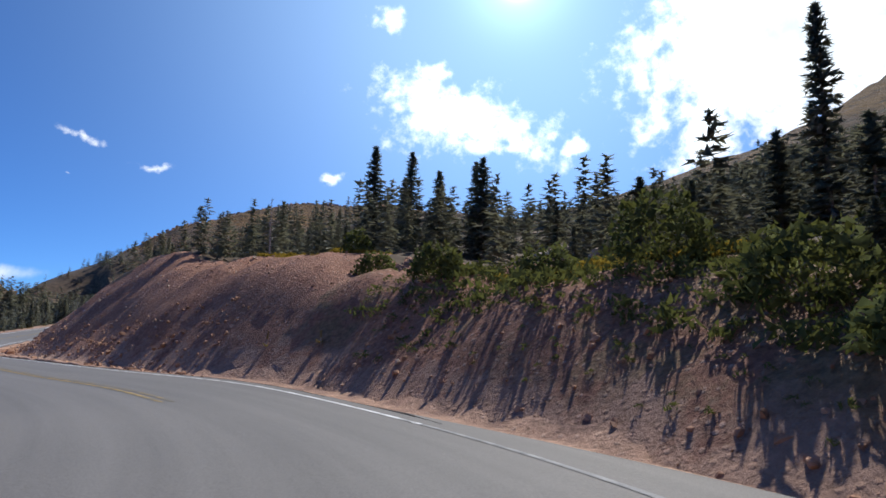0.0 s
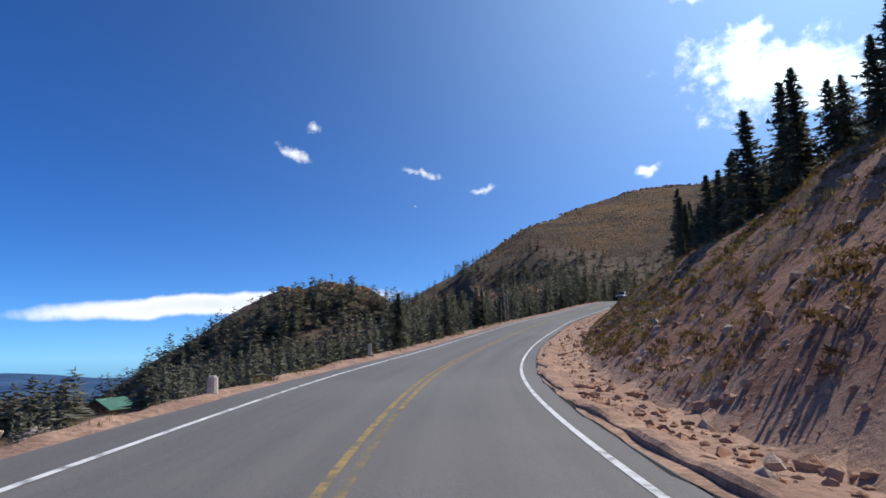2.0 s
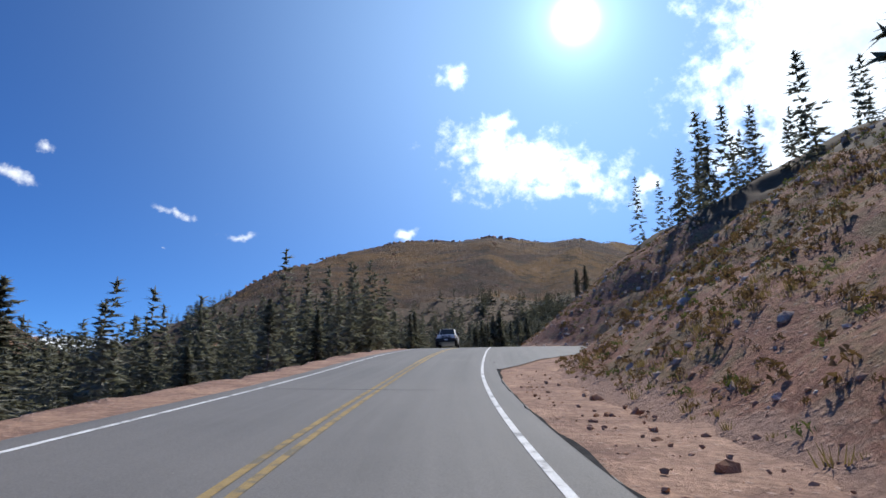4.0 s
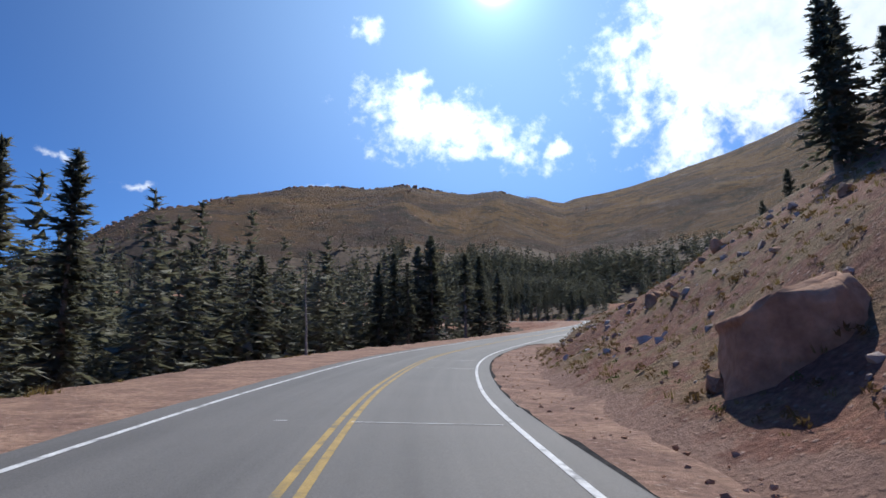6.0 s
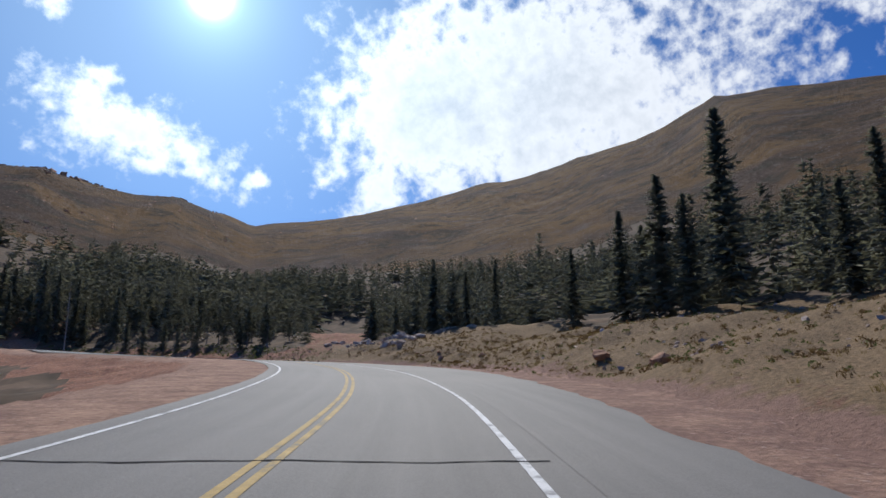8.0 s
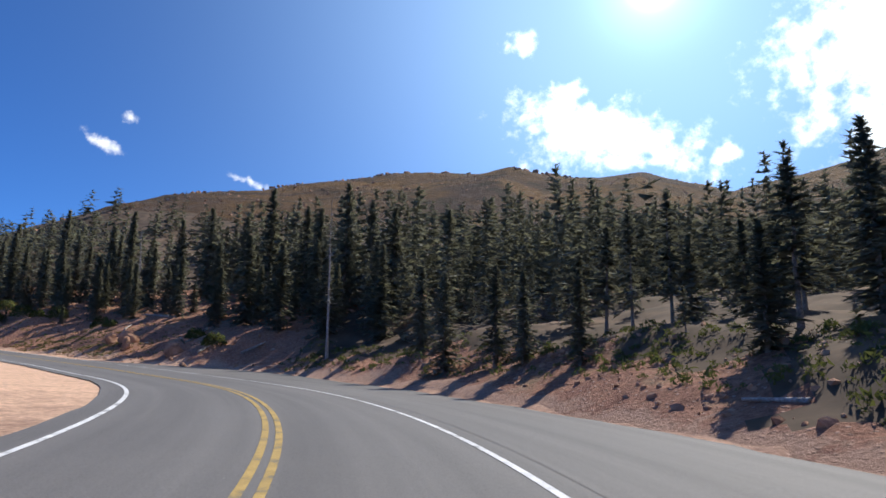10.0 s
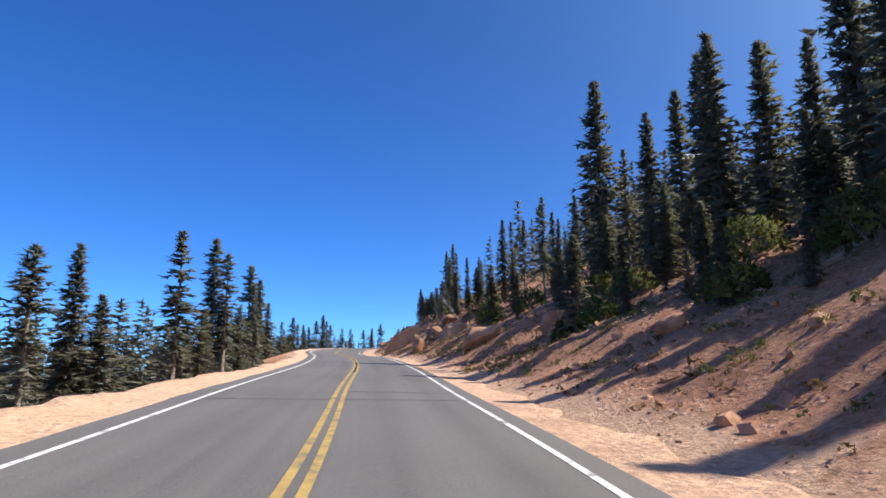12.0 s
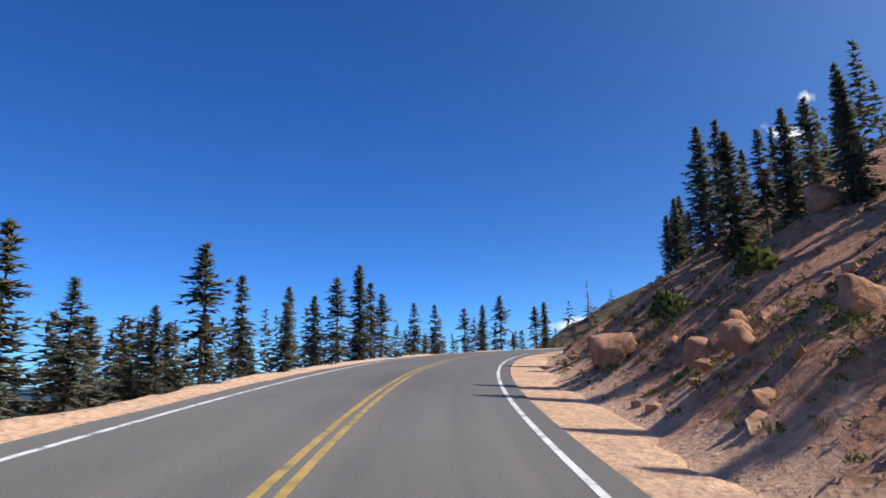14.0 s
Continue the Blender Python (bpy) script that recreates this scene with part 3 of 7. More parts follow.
def range_node(N, L, value, a, b, c=0.0, d=1.0, smooth=False):
    n = N("ShaderNodeMapRange")
    if smooth:
        n.interpolation_type = "SMOOTHSTEP"
    for key, v in (("From Min", a), ("From Max", b), ("To Min", c), ("To Max", d)):
        n.inputs[key].default_value = v
    L(value, n.inputs["Value"])
    return n.outputs[0]


def mix_node(N, L, fac, a, b, mode="MIX"):
    n = N("ShaderNodeMix")
    n.data_type, n.blend_type = "RGBA", mode
    for key, v in (("Factor", fac), ("A", a), ("B", b)):
        if isinstance(v, (int, float)):
            n.inputs[key].default_value = v
        elif isinstance(v, tuple):
            n.inputs[key].default_value = (*v, 1)
        else:
            L(v, n.inputs[key])
    return n.outputs["Result"]


def asphalt():
    m = material("asphalt", (0.14, 0.14, 0.14), 0.72)
    N, L, b = nodes_of(m)
    uv = N("ShaderNodeUVMap")
    uv.uv_map = "plan"
    co = N("ShaderNodeTexCoord").outputs["Object"]
    long = N("ShaderNodeVectorMath")
    long.operation = "MULTIPLY"
    long.inputs[1].default_value = (1.6, 0.035, 1)
    L(uv.outputs[0], long.inputs[0])
    streak = noise_node(N, L, long.outputs[0], 1.0, 5, 0.6)
    patch = noise_node(N, L, co, 0.12, 7, 0.6)
    grit = noise_node(N, L, co, 45, 4, 0.7)
    c = mix_node(N, L, range_node(N, L, streak, 0.3, 0.7), (0.106, 0.100, 0.094), (0.156, 0.147, 0.137))
    c = mix_node(N, L, range_node(N, L, patch, 0.45, 0.7, 0, 0.6), c, (0.174, 0.162, 0.149))
    c = mix_node(N, L, 1.0, c, range_node(N, L, grit, 0.3, 0.7, 0.72, 1.28), "MULTIPLY")
    speck = N("ShaderNodeTexVoronoi")
    speck.inputs["Scale"].default_value = 2.2
    L(co, speck.inputs["Vector"])
    c = mix_node(N, L, range_node(N, L, speck.outputs["Distance"], 0.012, 0.03, 0.8, 0.0), c, (0.4, 0.36, 0.33))
    L(c, b.inputs["Base Color"])
    b.inputs["Specular IOR Level"].default_value = 0.3
    bp = N("ShaderNodeBump")
    bp.inputs["Strength"].default_value, bp.inputs["Distance"].default_value = 0.35, 0.02
    L(grit, bp.inputs["Height"])
    L(bp.outputs[0], b.inputs["Normal"])
    return m


def earth(name, dark, warm, grassy, pebble=1.0):
    """Granite soil: tint by the 'warm' attribute, dry grass by the 'grass' attribute."""
    m = material(name, dark, 0.95)
    N, L, b = nodes_of(m)
    b.inputs["Specular IOR Level"].default_value = 0.15
    co = N("ShaderNodeTexCoord").outputs["Object"]
    wa, ga = N("ShaderNodeAttribute"), N("ShaderNodeAttribute")
    wa.attribute_name, ga.attribute_name = "warm", "grass"
    n_big, n_mid, n_fine = noise_node(N, L, co, 0.16, 6, 0.6), noise_node(N, L, co, 0.9, 8, 0.65, 0.4), noise_node(N, L, co, 7, 7, 0.7)
    shift = N("ShaderNodeMath")
    shift.operation = "MULTIPLY_ADD"
    shift.use_clamp = True
    L(range_node(N, L, n_mid, 0.3, 0.7, -0.5, 0.5), shift.inputs[0])
    shift.inputs[1].default_value = 0.55
    L(wa.outputs["Fac"], shift.inputs[2])
    c = mix_node(N, L, shift.outputs[0], dark, warm)
    c = mix_node(N, L, 1.0, c, range_node(N, L, n_fine, 0.3, 0.7, 1 - 0.5 * pebble, 1 + 0.5 * pebble), "MULTIPLY")
    peb = N("ShaderNodeTexVoronoi")
    peb.inputs["Scale"].default_value, peb.inputs["Randomness"].default_value = 5.5, 1.0
    L(co, peb.inputs["Vector"])
    c = mix_node(N, L, range_node(N, L, peb.outputs["Distance"], 0.16, 0.28, 0.55 * pebble, 0.0), c, mix_node(N, L, 1.0, (0.36, 0.27, 0.22), range_node(N, L, peb.outputs["Color"], 0.2, 0.8, 0.55, 1.5), "MULTIPLY"))
    if grassy:
        g = N("ShaderNodeMath")
        g.operation = "ADD"
        L(ga.outputs["Fac"], g.inputs[0])
        L(range_node(N, L, n_mid, 0.25, 0.75, -0.45, 0.45), g.inputs[1])
        g2 = N("ShaderNodeMath")
        g2.operation = "ADD"
        L(g.outputs[0], g2.inputs[0])
        L(range_node(N, L, n_big, 0.3, 0.7, -0.25, 0.25), g2.inputs[1])
        straw = mix_node(N, L, range_node(N, L, n_fine, 0.35, 0.65), (0.12, 0.092, 0.05), (0.28, 0.195, 0.105))
        c = mix_node(N, L, range_node(N, L, g2.outputs[0], 0.42, 0.78, 0, 0.85, True), c, straw)
    if grassy:                                           # gravel thins out into the soil at the foot of the bank
        la = N("ShaderNodeAttribute")
        la.attribute_name = "loose"
        edge = N("ShaderNodeMath")
        edge.operation = "ADD"
        L(la.outputs["Fac"], edge.inputs[0])
        L(range_node(N, L, n_mid, 0.25, 0.75, -0.6, 0.6), edge.inputs[1])
        c = mix_node(N, L, range_node(N, L, edge.outputs[0], 0.3, 0.75, 0, 1, True), c, mix_node(N, L, 1.0, mix_node(N, L, wa.outputs["Fac"], GRIT[0], GRIT[1]), range_node(N, L, n_fine, 0.3, 0.7, 0.7, 1.3), "MULTIPLY"))
    L(c, b.inputs["Base Color"])
    hgt = N("ShaderNodeMath")
    hgt.operation = "ADD"
    L(n_fine, hgt.inputs[0])
    L(range_node(N, L, peb.outputs["Distance"], 0.1, 0.3, 0.35 * pebble, 0.0), hgt.inputs[1])
    bp = N("ShaderNodeBump")
    bp.inputs["Strength"].default_value, bp.inputs["Distance"].default_value = 0.9 * pebble, 0.10
    L(hgt.outputs[0], bp.inputs["Height"])
    L(bp.outputs[0], b.inputs["Normal"])
    return m


GRIT = ((0.215, 0.13, 0.10), (0.66, 0.43, 0.29))       # dull and clean granite gravel
ASPHALT = asphalt()
SOIL = earth("granite_soil", (0.20, 0.098, 0.068), (0.55, 0.29, 0.175), True)
GRAVEL = earth("granite_gravel", *GRIT, False, 0.8)
WHITE = mottled("white_paint", [(0.36, (0.26, 0.26, 0.26)), (0.46, (0.58, 0.58, 0.57)), (0.7, (0.76, 0.76, 0.75))], 3.0, 8, 0.7, 0.2, 50, 0.15)
YELLOW = mottled("yellow_paint", [(0.36, (0.2, 0.17, 0.11)), (0.47, (0.36, 0.25, 0.085)), (0.7, (0.48, 0.33, 0.11))], 3.0, 8, 0.7, 0.2, 50, 0.15)
FADED = mottled("faded_yellow_paint", [(0.38, (0.16, 0.14, 0.10)), (0.5, (0.28, 0.20, 0.085)), (0.72, (0.36, 0.26, 0.105))], 3.5, 8, 0.8, 0.2, 50, 0.2)
FADED_MORE = mottled("rubbed_yellow_paint", [(0.42, (0.145, 0.135, 0.115)), (0.58, (0.21, 0.165, 0.095)), (0.75, (0.29, 0.21, 0.095))], 3.5, 8, 0.8, 0.2, 50, 0.2)
GHOST = mottled("worn_paint", [(0.4, (0.19, 0.19, 0.19)), (0.7, (0.34, 0.34, 0.33))], 3.0, 8, 0.8, 0.2, 50, 0.15)


def alpine():
    m = material("alpine_slope", (0.2, 0.12, 0.06), 0.95)
    N, L, b = nodes_of(m)
    b.inputs["Specular IOR Level"].default_value = 0.1
    co = N("ShaderNodeTexCoord").outputs["Object"]
    big, mid, fine = noise_node(N, L, co, 0.012, 8, 0.6, 0.6), noise_node(N, L, co, 0.06, 10, 0.7), noise_node(N, L, co, 0.45, 8, 0.75)
    c = mix_node(N, L, range_node(N, L, big, 0.40, 0.58), (0.10, 0.066, 0.048), (0.20, 0.112, 0.042))
    c = mix_node(N, L, range_node(N, L, mid, 0.50, 0.60, 0, 0.8), c, (0.06, 0.05, 0.035))
    c = mix_node(N, L, range_node(N, L, mid, 0.44, 0.36, 0, 0.6), c, (0.18, 0.135, 0.105))
    c = mix_node(N, L, range_node(N, L, fine, 0.58, 0.66, 0, 0.9), c, (0.29, 0.24, 0.205))
    c = mix_node(N, L, range_node(N, L, fine, 0.44, 0.34, 0, 0.9), c, (0.045, 0.042, 0.03))
    L(c, b.inputs["Base Color"])
    bp = N("ShaderNodeBump")
    bp.inputs["Strength"].default_value, bp.inputs["Distance"].default_value = 1.0, 3.0
    L(fine, bp.inputs["Height"])
    L(bp.outputs[0], b.inputs["Normal"])
    return m


def foliage(name, dark, light, clear=0.25):
    m = mottled(name, [(0.3, dark), (0.7, light)], 0.9, 6, 1.0, 0.0, 9, 0.3, 0.01)
    N, L, b = nodes_of(m)
    out = m.node_tree.nodes["Material Output"]
    tr, mx = N("ShaderNodeBsdfTranslucent"), N("ShaderNodeMixShader")
    tr.inputs["Color"].default_value = (light[0] * 1.3, light[1] * 1.3, light[2], 1)
    mx.inputs[0].default_value = clear
    info = N("ShaderNodeObjectInfo").outputs["Random"]
    was = b.inputs["Base Color"].links[0].from_socket
    L(mix_node(N, L, 1.0, was, range_node(N, L, info, 0, 1, 0.7, 1.3), "MULTIPLY"), b.inputs["Base Color"])
    L(b.outputs[0], mx.inputs[1])
    L(tr.outputs[0], mx.inputs[2])
    L(mx.outputs[0], out.inputs["Surface"])
    return m


ALPINE = alpine()
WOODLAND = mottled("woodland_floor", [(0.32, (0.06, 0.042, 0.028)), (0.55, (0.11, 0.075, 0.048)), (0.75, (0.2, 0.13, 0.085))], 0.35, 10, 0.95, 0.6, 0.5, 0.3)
# the air haze over the distance is put into this blue base colour
HAZE_PAINT = mottled("painted_haze", [(0.35, (0.02, 0.055, 0.13)), (0.65, (0.05, 0.10, 0.19))], 0.004, 8, 1.0, 0.0, 0.02, 0.15)
BARK = mottled("bark", [(0.3, (0.16, 0.13, 0.11)), (0.7, (0.36, 0.32, 0.28))], 6, 6, 0.95, 0.6, 20, 0.3)
DEADWOOD = mottled("weathered_wood", [(0.3, (0.22, 0.19, 0.165)), (0.7, (0.46, 0.42, 0.38))], 5, 6, 0.9, 0.5, 24, 0.3)
NEEDLES = foliage("needles", (0.155, 0.155, 0.13), (0.205, 0.202, 0.165), 0.32)
STRAW = foliage("dry_grass", (0.10, 0.08, 0.035), (0.26, 0.19, 0.085), 0.3)
LEAVES = foliage("shrub_leaves", (0.045, 0.06, 0.025), (0.13, 0.14, 0.05), 0.25)
RUSSET = foliage("russet_leaves", (0.09, 0.06, 0.035), (0.21, 0.135, 0.068), 0.2)
GOLD = foliage("golden_leaves", (0.16, 0.12, 0.025), (0.36, 0.26, 0.05), 0.3)
GRANITE = mottled("pink_granite", [(0.3, (0.21, 0.112, 0.07)), (0.5, (0.39, 0.215, 0.13)), (0.72, (0.52, 0.34, 0.23))], 1.1, 10, 0.9, 0.5, 7, 0.17)
PALE = mottled("pale_granite", [(0.3, (0.24, 0.165, 0.125)), (0.5, (0.43, 0.33, 0.265)), (0.72, (0.60, 0.51, 0.44))], 1.4, 10, 0.85, 0.45, 8, 0.18)
SMOOTH = mottled("smooth_granite", [(0.3, (0.30, 0.165, 0.10)), (0.5, (0.46, 0.27, 0.17)), (0.75, (0.58, 0.40, 0.28))], 0.8, 9, 0.9, 0.2, 14, 0.16)
TAR = mottled("tar", [(0.3, (0.018, 0.018, 0.02)), (0.7, (0.05, 0.048, 0.048))], 3, 6, 0.95, 0.2, 30, 0.2, 0.05)


def mesh_object(name, verts, faces, mat, smooth=False):
    me = bpy.data.meshes.new(name)
    me.from_pydata(np.asarray(verts).tolist() if isinstance(verts, np.ndarray) else verts, [], np.asarray(faces).tolist() if isinstance(faces, np.ndarray) else faces)
    for m in mat if isinstance(mat, (list, tuple)) else [mat]:
        me.materials.append(m)
    if smooth:
        me.polygons.foreach_set("use_smooth", [True] * len(me.polygons))
    me.update()
    return new(name, me)


def leafy_mesh(name, V, F, mat, out):
    """A mesh of many small slips that are shaded as one rounded crown: out gives the outward way at each vertex."""
    V, F, out = np.asarray(V, float), np.asarray(F), np.asarray(out, float)
    out = out / np.maximum(np.linalg.norm(out, axis=1), 1e-6)[:, None]
    n = np.cross(V[F[:, 1]] - V[F[:, 0]], V[F[:, 2]] - V[F[:, 0]])
    back = (n * out[F[:, 0]]).sum(1) < 0
    F = np.where(back[:, None], F[:, ::-1], F)
    me = bpy.data.meshes.new(name)
    me.from_pydata(V.tolist(), [], F.tolist())
    me.materials.append(mat)
    me.polygons.foreach_set("use_smooth", [True] * len(me.polygons))
    me.update()
    g = np.random.RandomState(len(V) % 1000)
    bent = out + g.normal(0, 0.15, out.shape)
    me.normals_split_custom_set_from_vertices((bent / np.linalg.norm(bent, axis=1)[:, None]).tolist())
    return me


def crown_way(V):
    """Outward from the trunk, and a little upward near the tip."""
    V = np.asarray(V, float)
    r = np.hypot(V[:, 0], V[:, 1])
    return np.stack([V[:, 0], V[:, 1], 0.14 * r + 0.06], 1)


def grid_faces(nu, nv):
    a = np.arange(nu - 1)[:, None] * nv + np.arange(nv - 1)[None, :]
    a = a.ravel()
    return np.stack([a, a + 1, a + nv + 1, a + nv], 1)


# ---- ground ----
# stations: trees start at this distance off the centre line on the right and on the left, and how many to 100 square metres
WOODS = [(-0.5, 13, 40, 20, 0.3), (0.4, 13, 40, 26, 0.3), (0.8, 13, 38, 26, 14), (1.2, 11.6, 36, 32, 30), (2.0, 11.8, 36, 32, 32), (2.4, 13.5, 34, 14, 26), (2.8, 15.5, 14, 10, 34), (3.2, 16, 9.5, 9, 40), (3.6, 16, 9, 10, 40), (4.4, 15, 7, 18, 36), (4.6, 17, 7.2, 14, 22), (4.9, 21, 7.6, 6, 21), (5.3, 20, 8, 5, 21), (5.8, 16, 8.5, 4, 34), (6.5, 22, 10, 3, 36),
         (7.2, 34, 10, 7, 34), (8.4, 28, 11, 18, 14), (9.2, 27, 14, 20, 5), (9.7, 26, 20, 16, 2), (9.95, 22, 20, 18, 2), (10.1, 14, 20, 22, 2), (10.3, 11, 20, 19, 3), (10.7, 12, 13, 18, 6), (11.2, 15.5, 10, 24, 8), (11.8, 18, 9, 24, 7), (12.4, 19, 8.5, 22, 22), (13, 17, 8, 16, 26), (14, 17, 7.5, 11, 22), (16.4, 16, 7.5, 10, 12)]

# stations: how orange the soil is on the right and on the left, how grassy the right and the left are
SOILS = [(-0.5, 0.24, 0.85, 0.55, 0.0), (0.3, 0.26, 0.85, 0.60, 0.0), (0.7, 0.28, 0.85, 0.2, 0.0), (1.0, 0.32, 0.75, 0.0, 0.1), (1.3, 0.36, 0.4, 0.0, 0.1), (2.0, 0.38, 0.34, 0.1, 0.2), (2.6, 0.34, 0.36, 0.5, 0.3), (3.6, 0.30, 0.24, 0.66, 0.3),
         (5.8, 0.14, 0.15, 0.50, 0.2), (6.6, 0.10, 0.14, 0.55, 0.1), (7.2, 0.10, 0.16, 0.62, 0.1), (9.2, 0.04, 0.22, 1.05, 0.1), (9.9, 0.05, 0.28, 1.0, 0.1), (10.2, 0.2, 0.42, 0.4, 0.1), (10.6, 0.28, 0.95, 0.35, 0.1), (11.2, 0.42, 1.0, 0.3, 0.1),
         (12.2, 0.45, 1.0, 0.35, 0.2), (13.0, 0.5, 1.0, 0.25, 0.3), (14.0, 0.5, 1.0, 0.30, 0.3), (16.4, 0.5, 1.0, 0.3, 0.3)]


def soil_tint(me, idx, d, loose=0.0):
    cols = [np.interp(ST[idx], [r[0] for r in SOILS], [r[k] for r in SOILS]) for k in range(1, 5)]
    cols[0] = cols[0] + np.interp(ST[idx], [10.4, 11.4], [0, 0.32]) * loose   # the loose gravel of the upper road is cleaner than its bank
    for name, a, b in (("warm", cols[0], cols[1]), ("grass", cols[2], cols[3])):
        att = me.attributes.new(name, "FLOAT", "POINT")
        att.data.foreach_set("value", np.where(d > 0, a, b).astype(np.float32))


def near_ground():
    step = 0.6
    x0, x1, y0, y1 = CEN[:, 0].min() - 45, CEN[:, 0].max() + 45, CEN[:, 1].min() - 30, CEN[:, 1].max() + 45
    nx, ny = int((x1 - x0) / step), int((y1 - y0) / step)
    X, Y = np.meshgrid(x0 + step * np.arange(nx), y0 + step * np.arange(ny), indexing="ij")
    idx, d = nearest(X, Y)
    z = height(X.ravel(), Y.ravel(), idx, d)
    keep = np.abs(d).reshape(nx, ny) < 46
    verts = np.stack([X.ravel(), Y.ravel(), z], 1)
    faces = grid_faces(nx, ny)
    ok = keep.ravel()[faces].all(1)
    faces = faces[ok][:, ::-1]
    used = np.unique(faces)
    remap = np.full(len(verts), -1)
    remap[used] = np.arange(len(used))
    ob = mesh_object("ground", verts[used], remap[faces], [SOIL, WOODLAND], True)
    mid = faces[:, 0]
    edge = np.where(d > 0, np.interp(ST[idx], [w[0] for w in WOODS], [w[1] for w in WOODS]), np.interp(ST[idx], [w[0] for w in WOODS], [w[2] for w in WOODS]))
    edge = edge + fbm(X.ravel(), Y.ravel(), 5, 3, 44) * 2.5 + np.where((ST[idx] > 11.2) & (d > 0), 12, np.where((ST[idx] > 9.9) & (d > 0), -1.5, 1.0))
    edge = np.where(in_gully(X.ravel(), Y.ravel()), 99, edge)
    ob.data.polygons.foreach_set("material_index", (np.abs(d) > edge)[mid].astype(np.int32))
    du, p = d[used], SIDE[idx[used]]
    r = np.where(du > 0, du - HALF - 0.35 - p[:, 0], -du - HALF - 0.35 - p[:, 4])
    amount = np.clip(1.0 - r / np.where(ST[idx[used]] > 10.5, 2.2, 1.4), 0, 1)
    soil_tint(ob.data, idx[used], d[used], amount)
    loose = ob.data.attributes.new("loose", "FLOAT", "POINT")
    loose.data.foreach_set("value", amount.astype(np.float32))
    return tagged(ob, "reddish granite dirt slopes with sparse dry grass", "ground", kind="structure")


def far_ground():
    az = np.radians(np.linspace(-180, 180, 361))
    r = np.concatenate([np.linspace(6, 120, 40)[:-1], np.geomspace(120, 1300, 80)])
    A, R = np.meshgrid(az, r, indexing="ij")
    X, Y = HUB[0] - R * np.sin(A), HUB[1] + R * np.cos(A)
    idx, d = nearest(X, Y)
    z = height(X.ravel(), Y.ravel(), idx, d)
    z -= np.where(np.abs(d) < 43, 2.5, 0.0)
    z -= np.where(np.abs(d) < 9, 4.0, 0.0)
    ob = mesh_object("mountain", np.stack([X.ravel(), Y.ravel(), z], 1), grid_faces(*X.shape), [ALPINE, WOODLAND, HAZE_PAINT], True)
    bearing = np.degrees(A[:-1, :-1]).ravel()
    reach = R[:-1, :-1].ravel() * (1 + 0.25 * fbm(X[:-1, :-1].ravel(), Y[:-1, :-1].ravel(), 120, 3, 8))
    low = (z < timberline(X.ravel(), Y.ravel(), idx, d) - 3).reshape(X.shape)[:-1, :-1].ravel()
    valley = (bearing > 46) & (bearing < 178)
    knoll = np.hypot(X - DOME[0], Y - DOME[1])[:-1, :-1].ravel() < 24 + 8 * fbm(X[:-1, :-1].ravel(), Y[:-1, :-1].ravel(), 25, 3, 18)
    # the far valley floor takes the blue of painted haze
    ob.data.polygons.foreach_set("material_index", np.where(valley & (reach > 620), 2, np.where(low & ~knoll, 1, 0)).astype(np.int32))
    return tagged(ob, "bare brown alpine mountainside above the timberline", "mountain", kind="structure")


def strip(name, d0, d1, lift, mat, s0=-0.5, s1=16.4, n=2, label="", category="", wobble=0.0, seed=1, conform=0):
    """A ribbon along the road from offset d0 to d1 (numbers or functions of the station index)."""
    i0, i1 = np.searchsorted(ST, s0), min(np.searchsorted(ST, s1), len(ST) - 1)
    ii = np.arange(i0, i1 + 1)
    a = d0(ii) if callable(d0) else np.full(len(ii), float(d0))
    b = d1(ii) if callable(d1) else np.full(len(ii), float(d1))
    w = np.linspace(0, 1, n)
    D = a[:, None] * (1 - w) + b[:, None] * w
    if wobble:
        D = D + fbm(ST[ii] * 40, ST[ii] * 0, 1.3, 3, seed)[:, None] * wobble * (w if abs(b.mean()) > abs(a.mean()) else 1 - w)
    P = CEN[ii, None, :2] + RIGHT[ii, None, :] * D[:, :, None]
    Z = CEN[ii, 2][:, None] - TILT[ii][:, None] * np.clip(D, -HALF - 4, HALF + 3) + lift
    if conform:                                          # the ribbon dips into the ground at its outer edge
        g = ground_at(P[:, :, 0].ravel(), P[:, :, 1].ravel())[0].reshape(Z.shape)
        Z = np.maximum(Z, g + 0.05)
        k = -1 if conform > 0 else 0
        Z[:, k] = g[:, k] - 0.1
    V = np.concatenate([P, Z[:, :, None]], 2).reshape(-1, 3)
    F = grid_faces(len(ii), n)
    ob = mesh_object(name, V, F, mat, True)
    soil_tint(ob.data, np.repeat(ii, n), D.ravel(), 1.0 if mat is GRAVEL else 0.0)
    run = np.concatenate([[0], np.cumsum(np.linalg.norm(np.diff(CEN[ii], axis=0), axis=1))]) + ST[ii[0]] * 33
    uv = np.stack([D.ravel(), np.repeat(run, n)], 1)
    ob.data.uv_layers.new(name="plan").data.foreach_set("uv", uv[F.ravel()].ravel())
    return tagged(ob, label, category, kind="structure") if label else ob


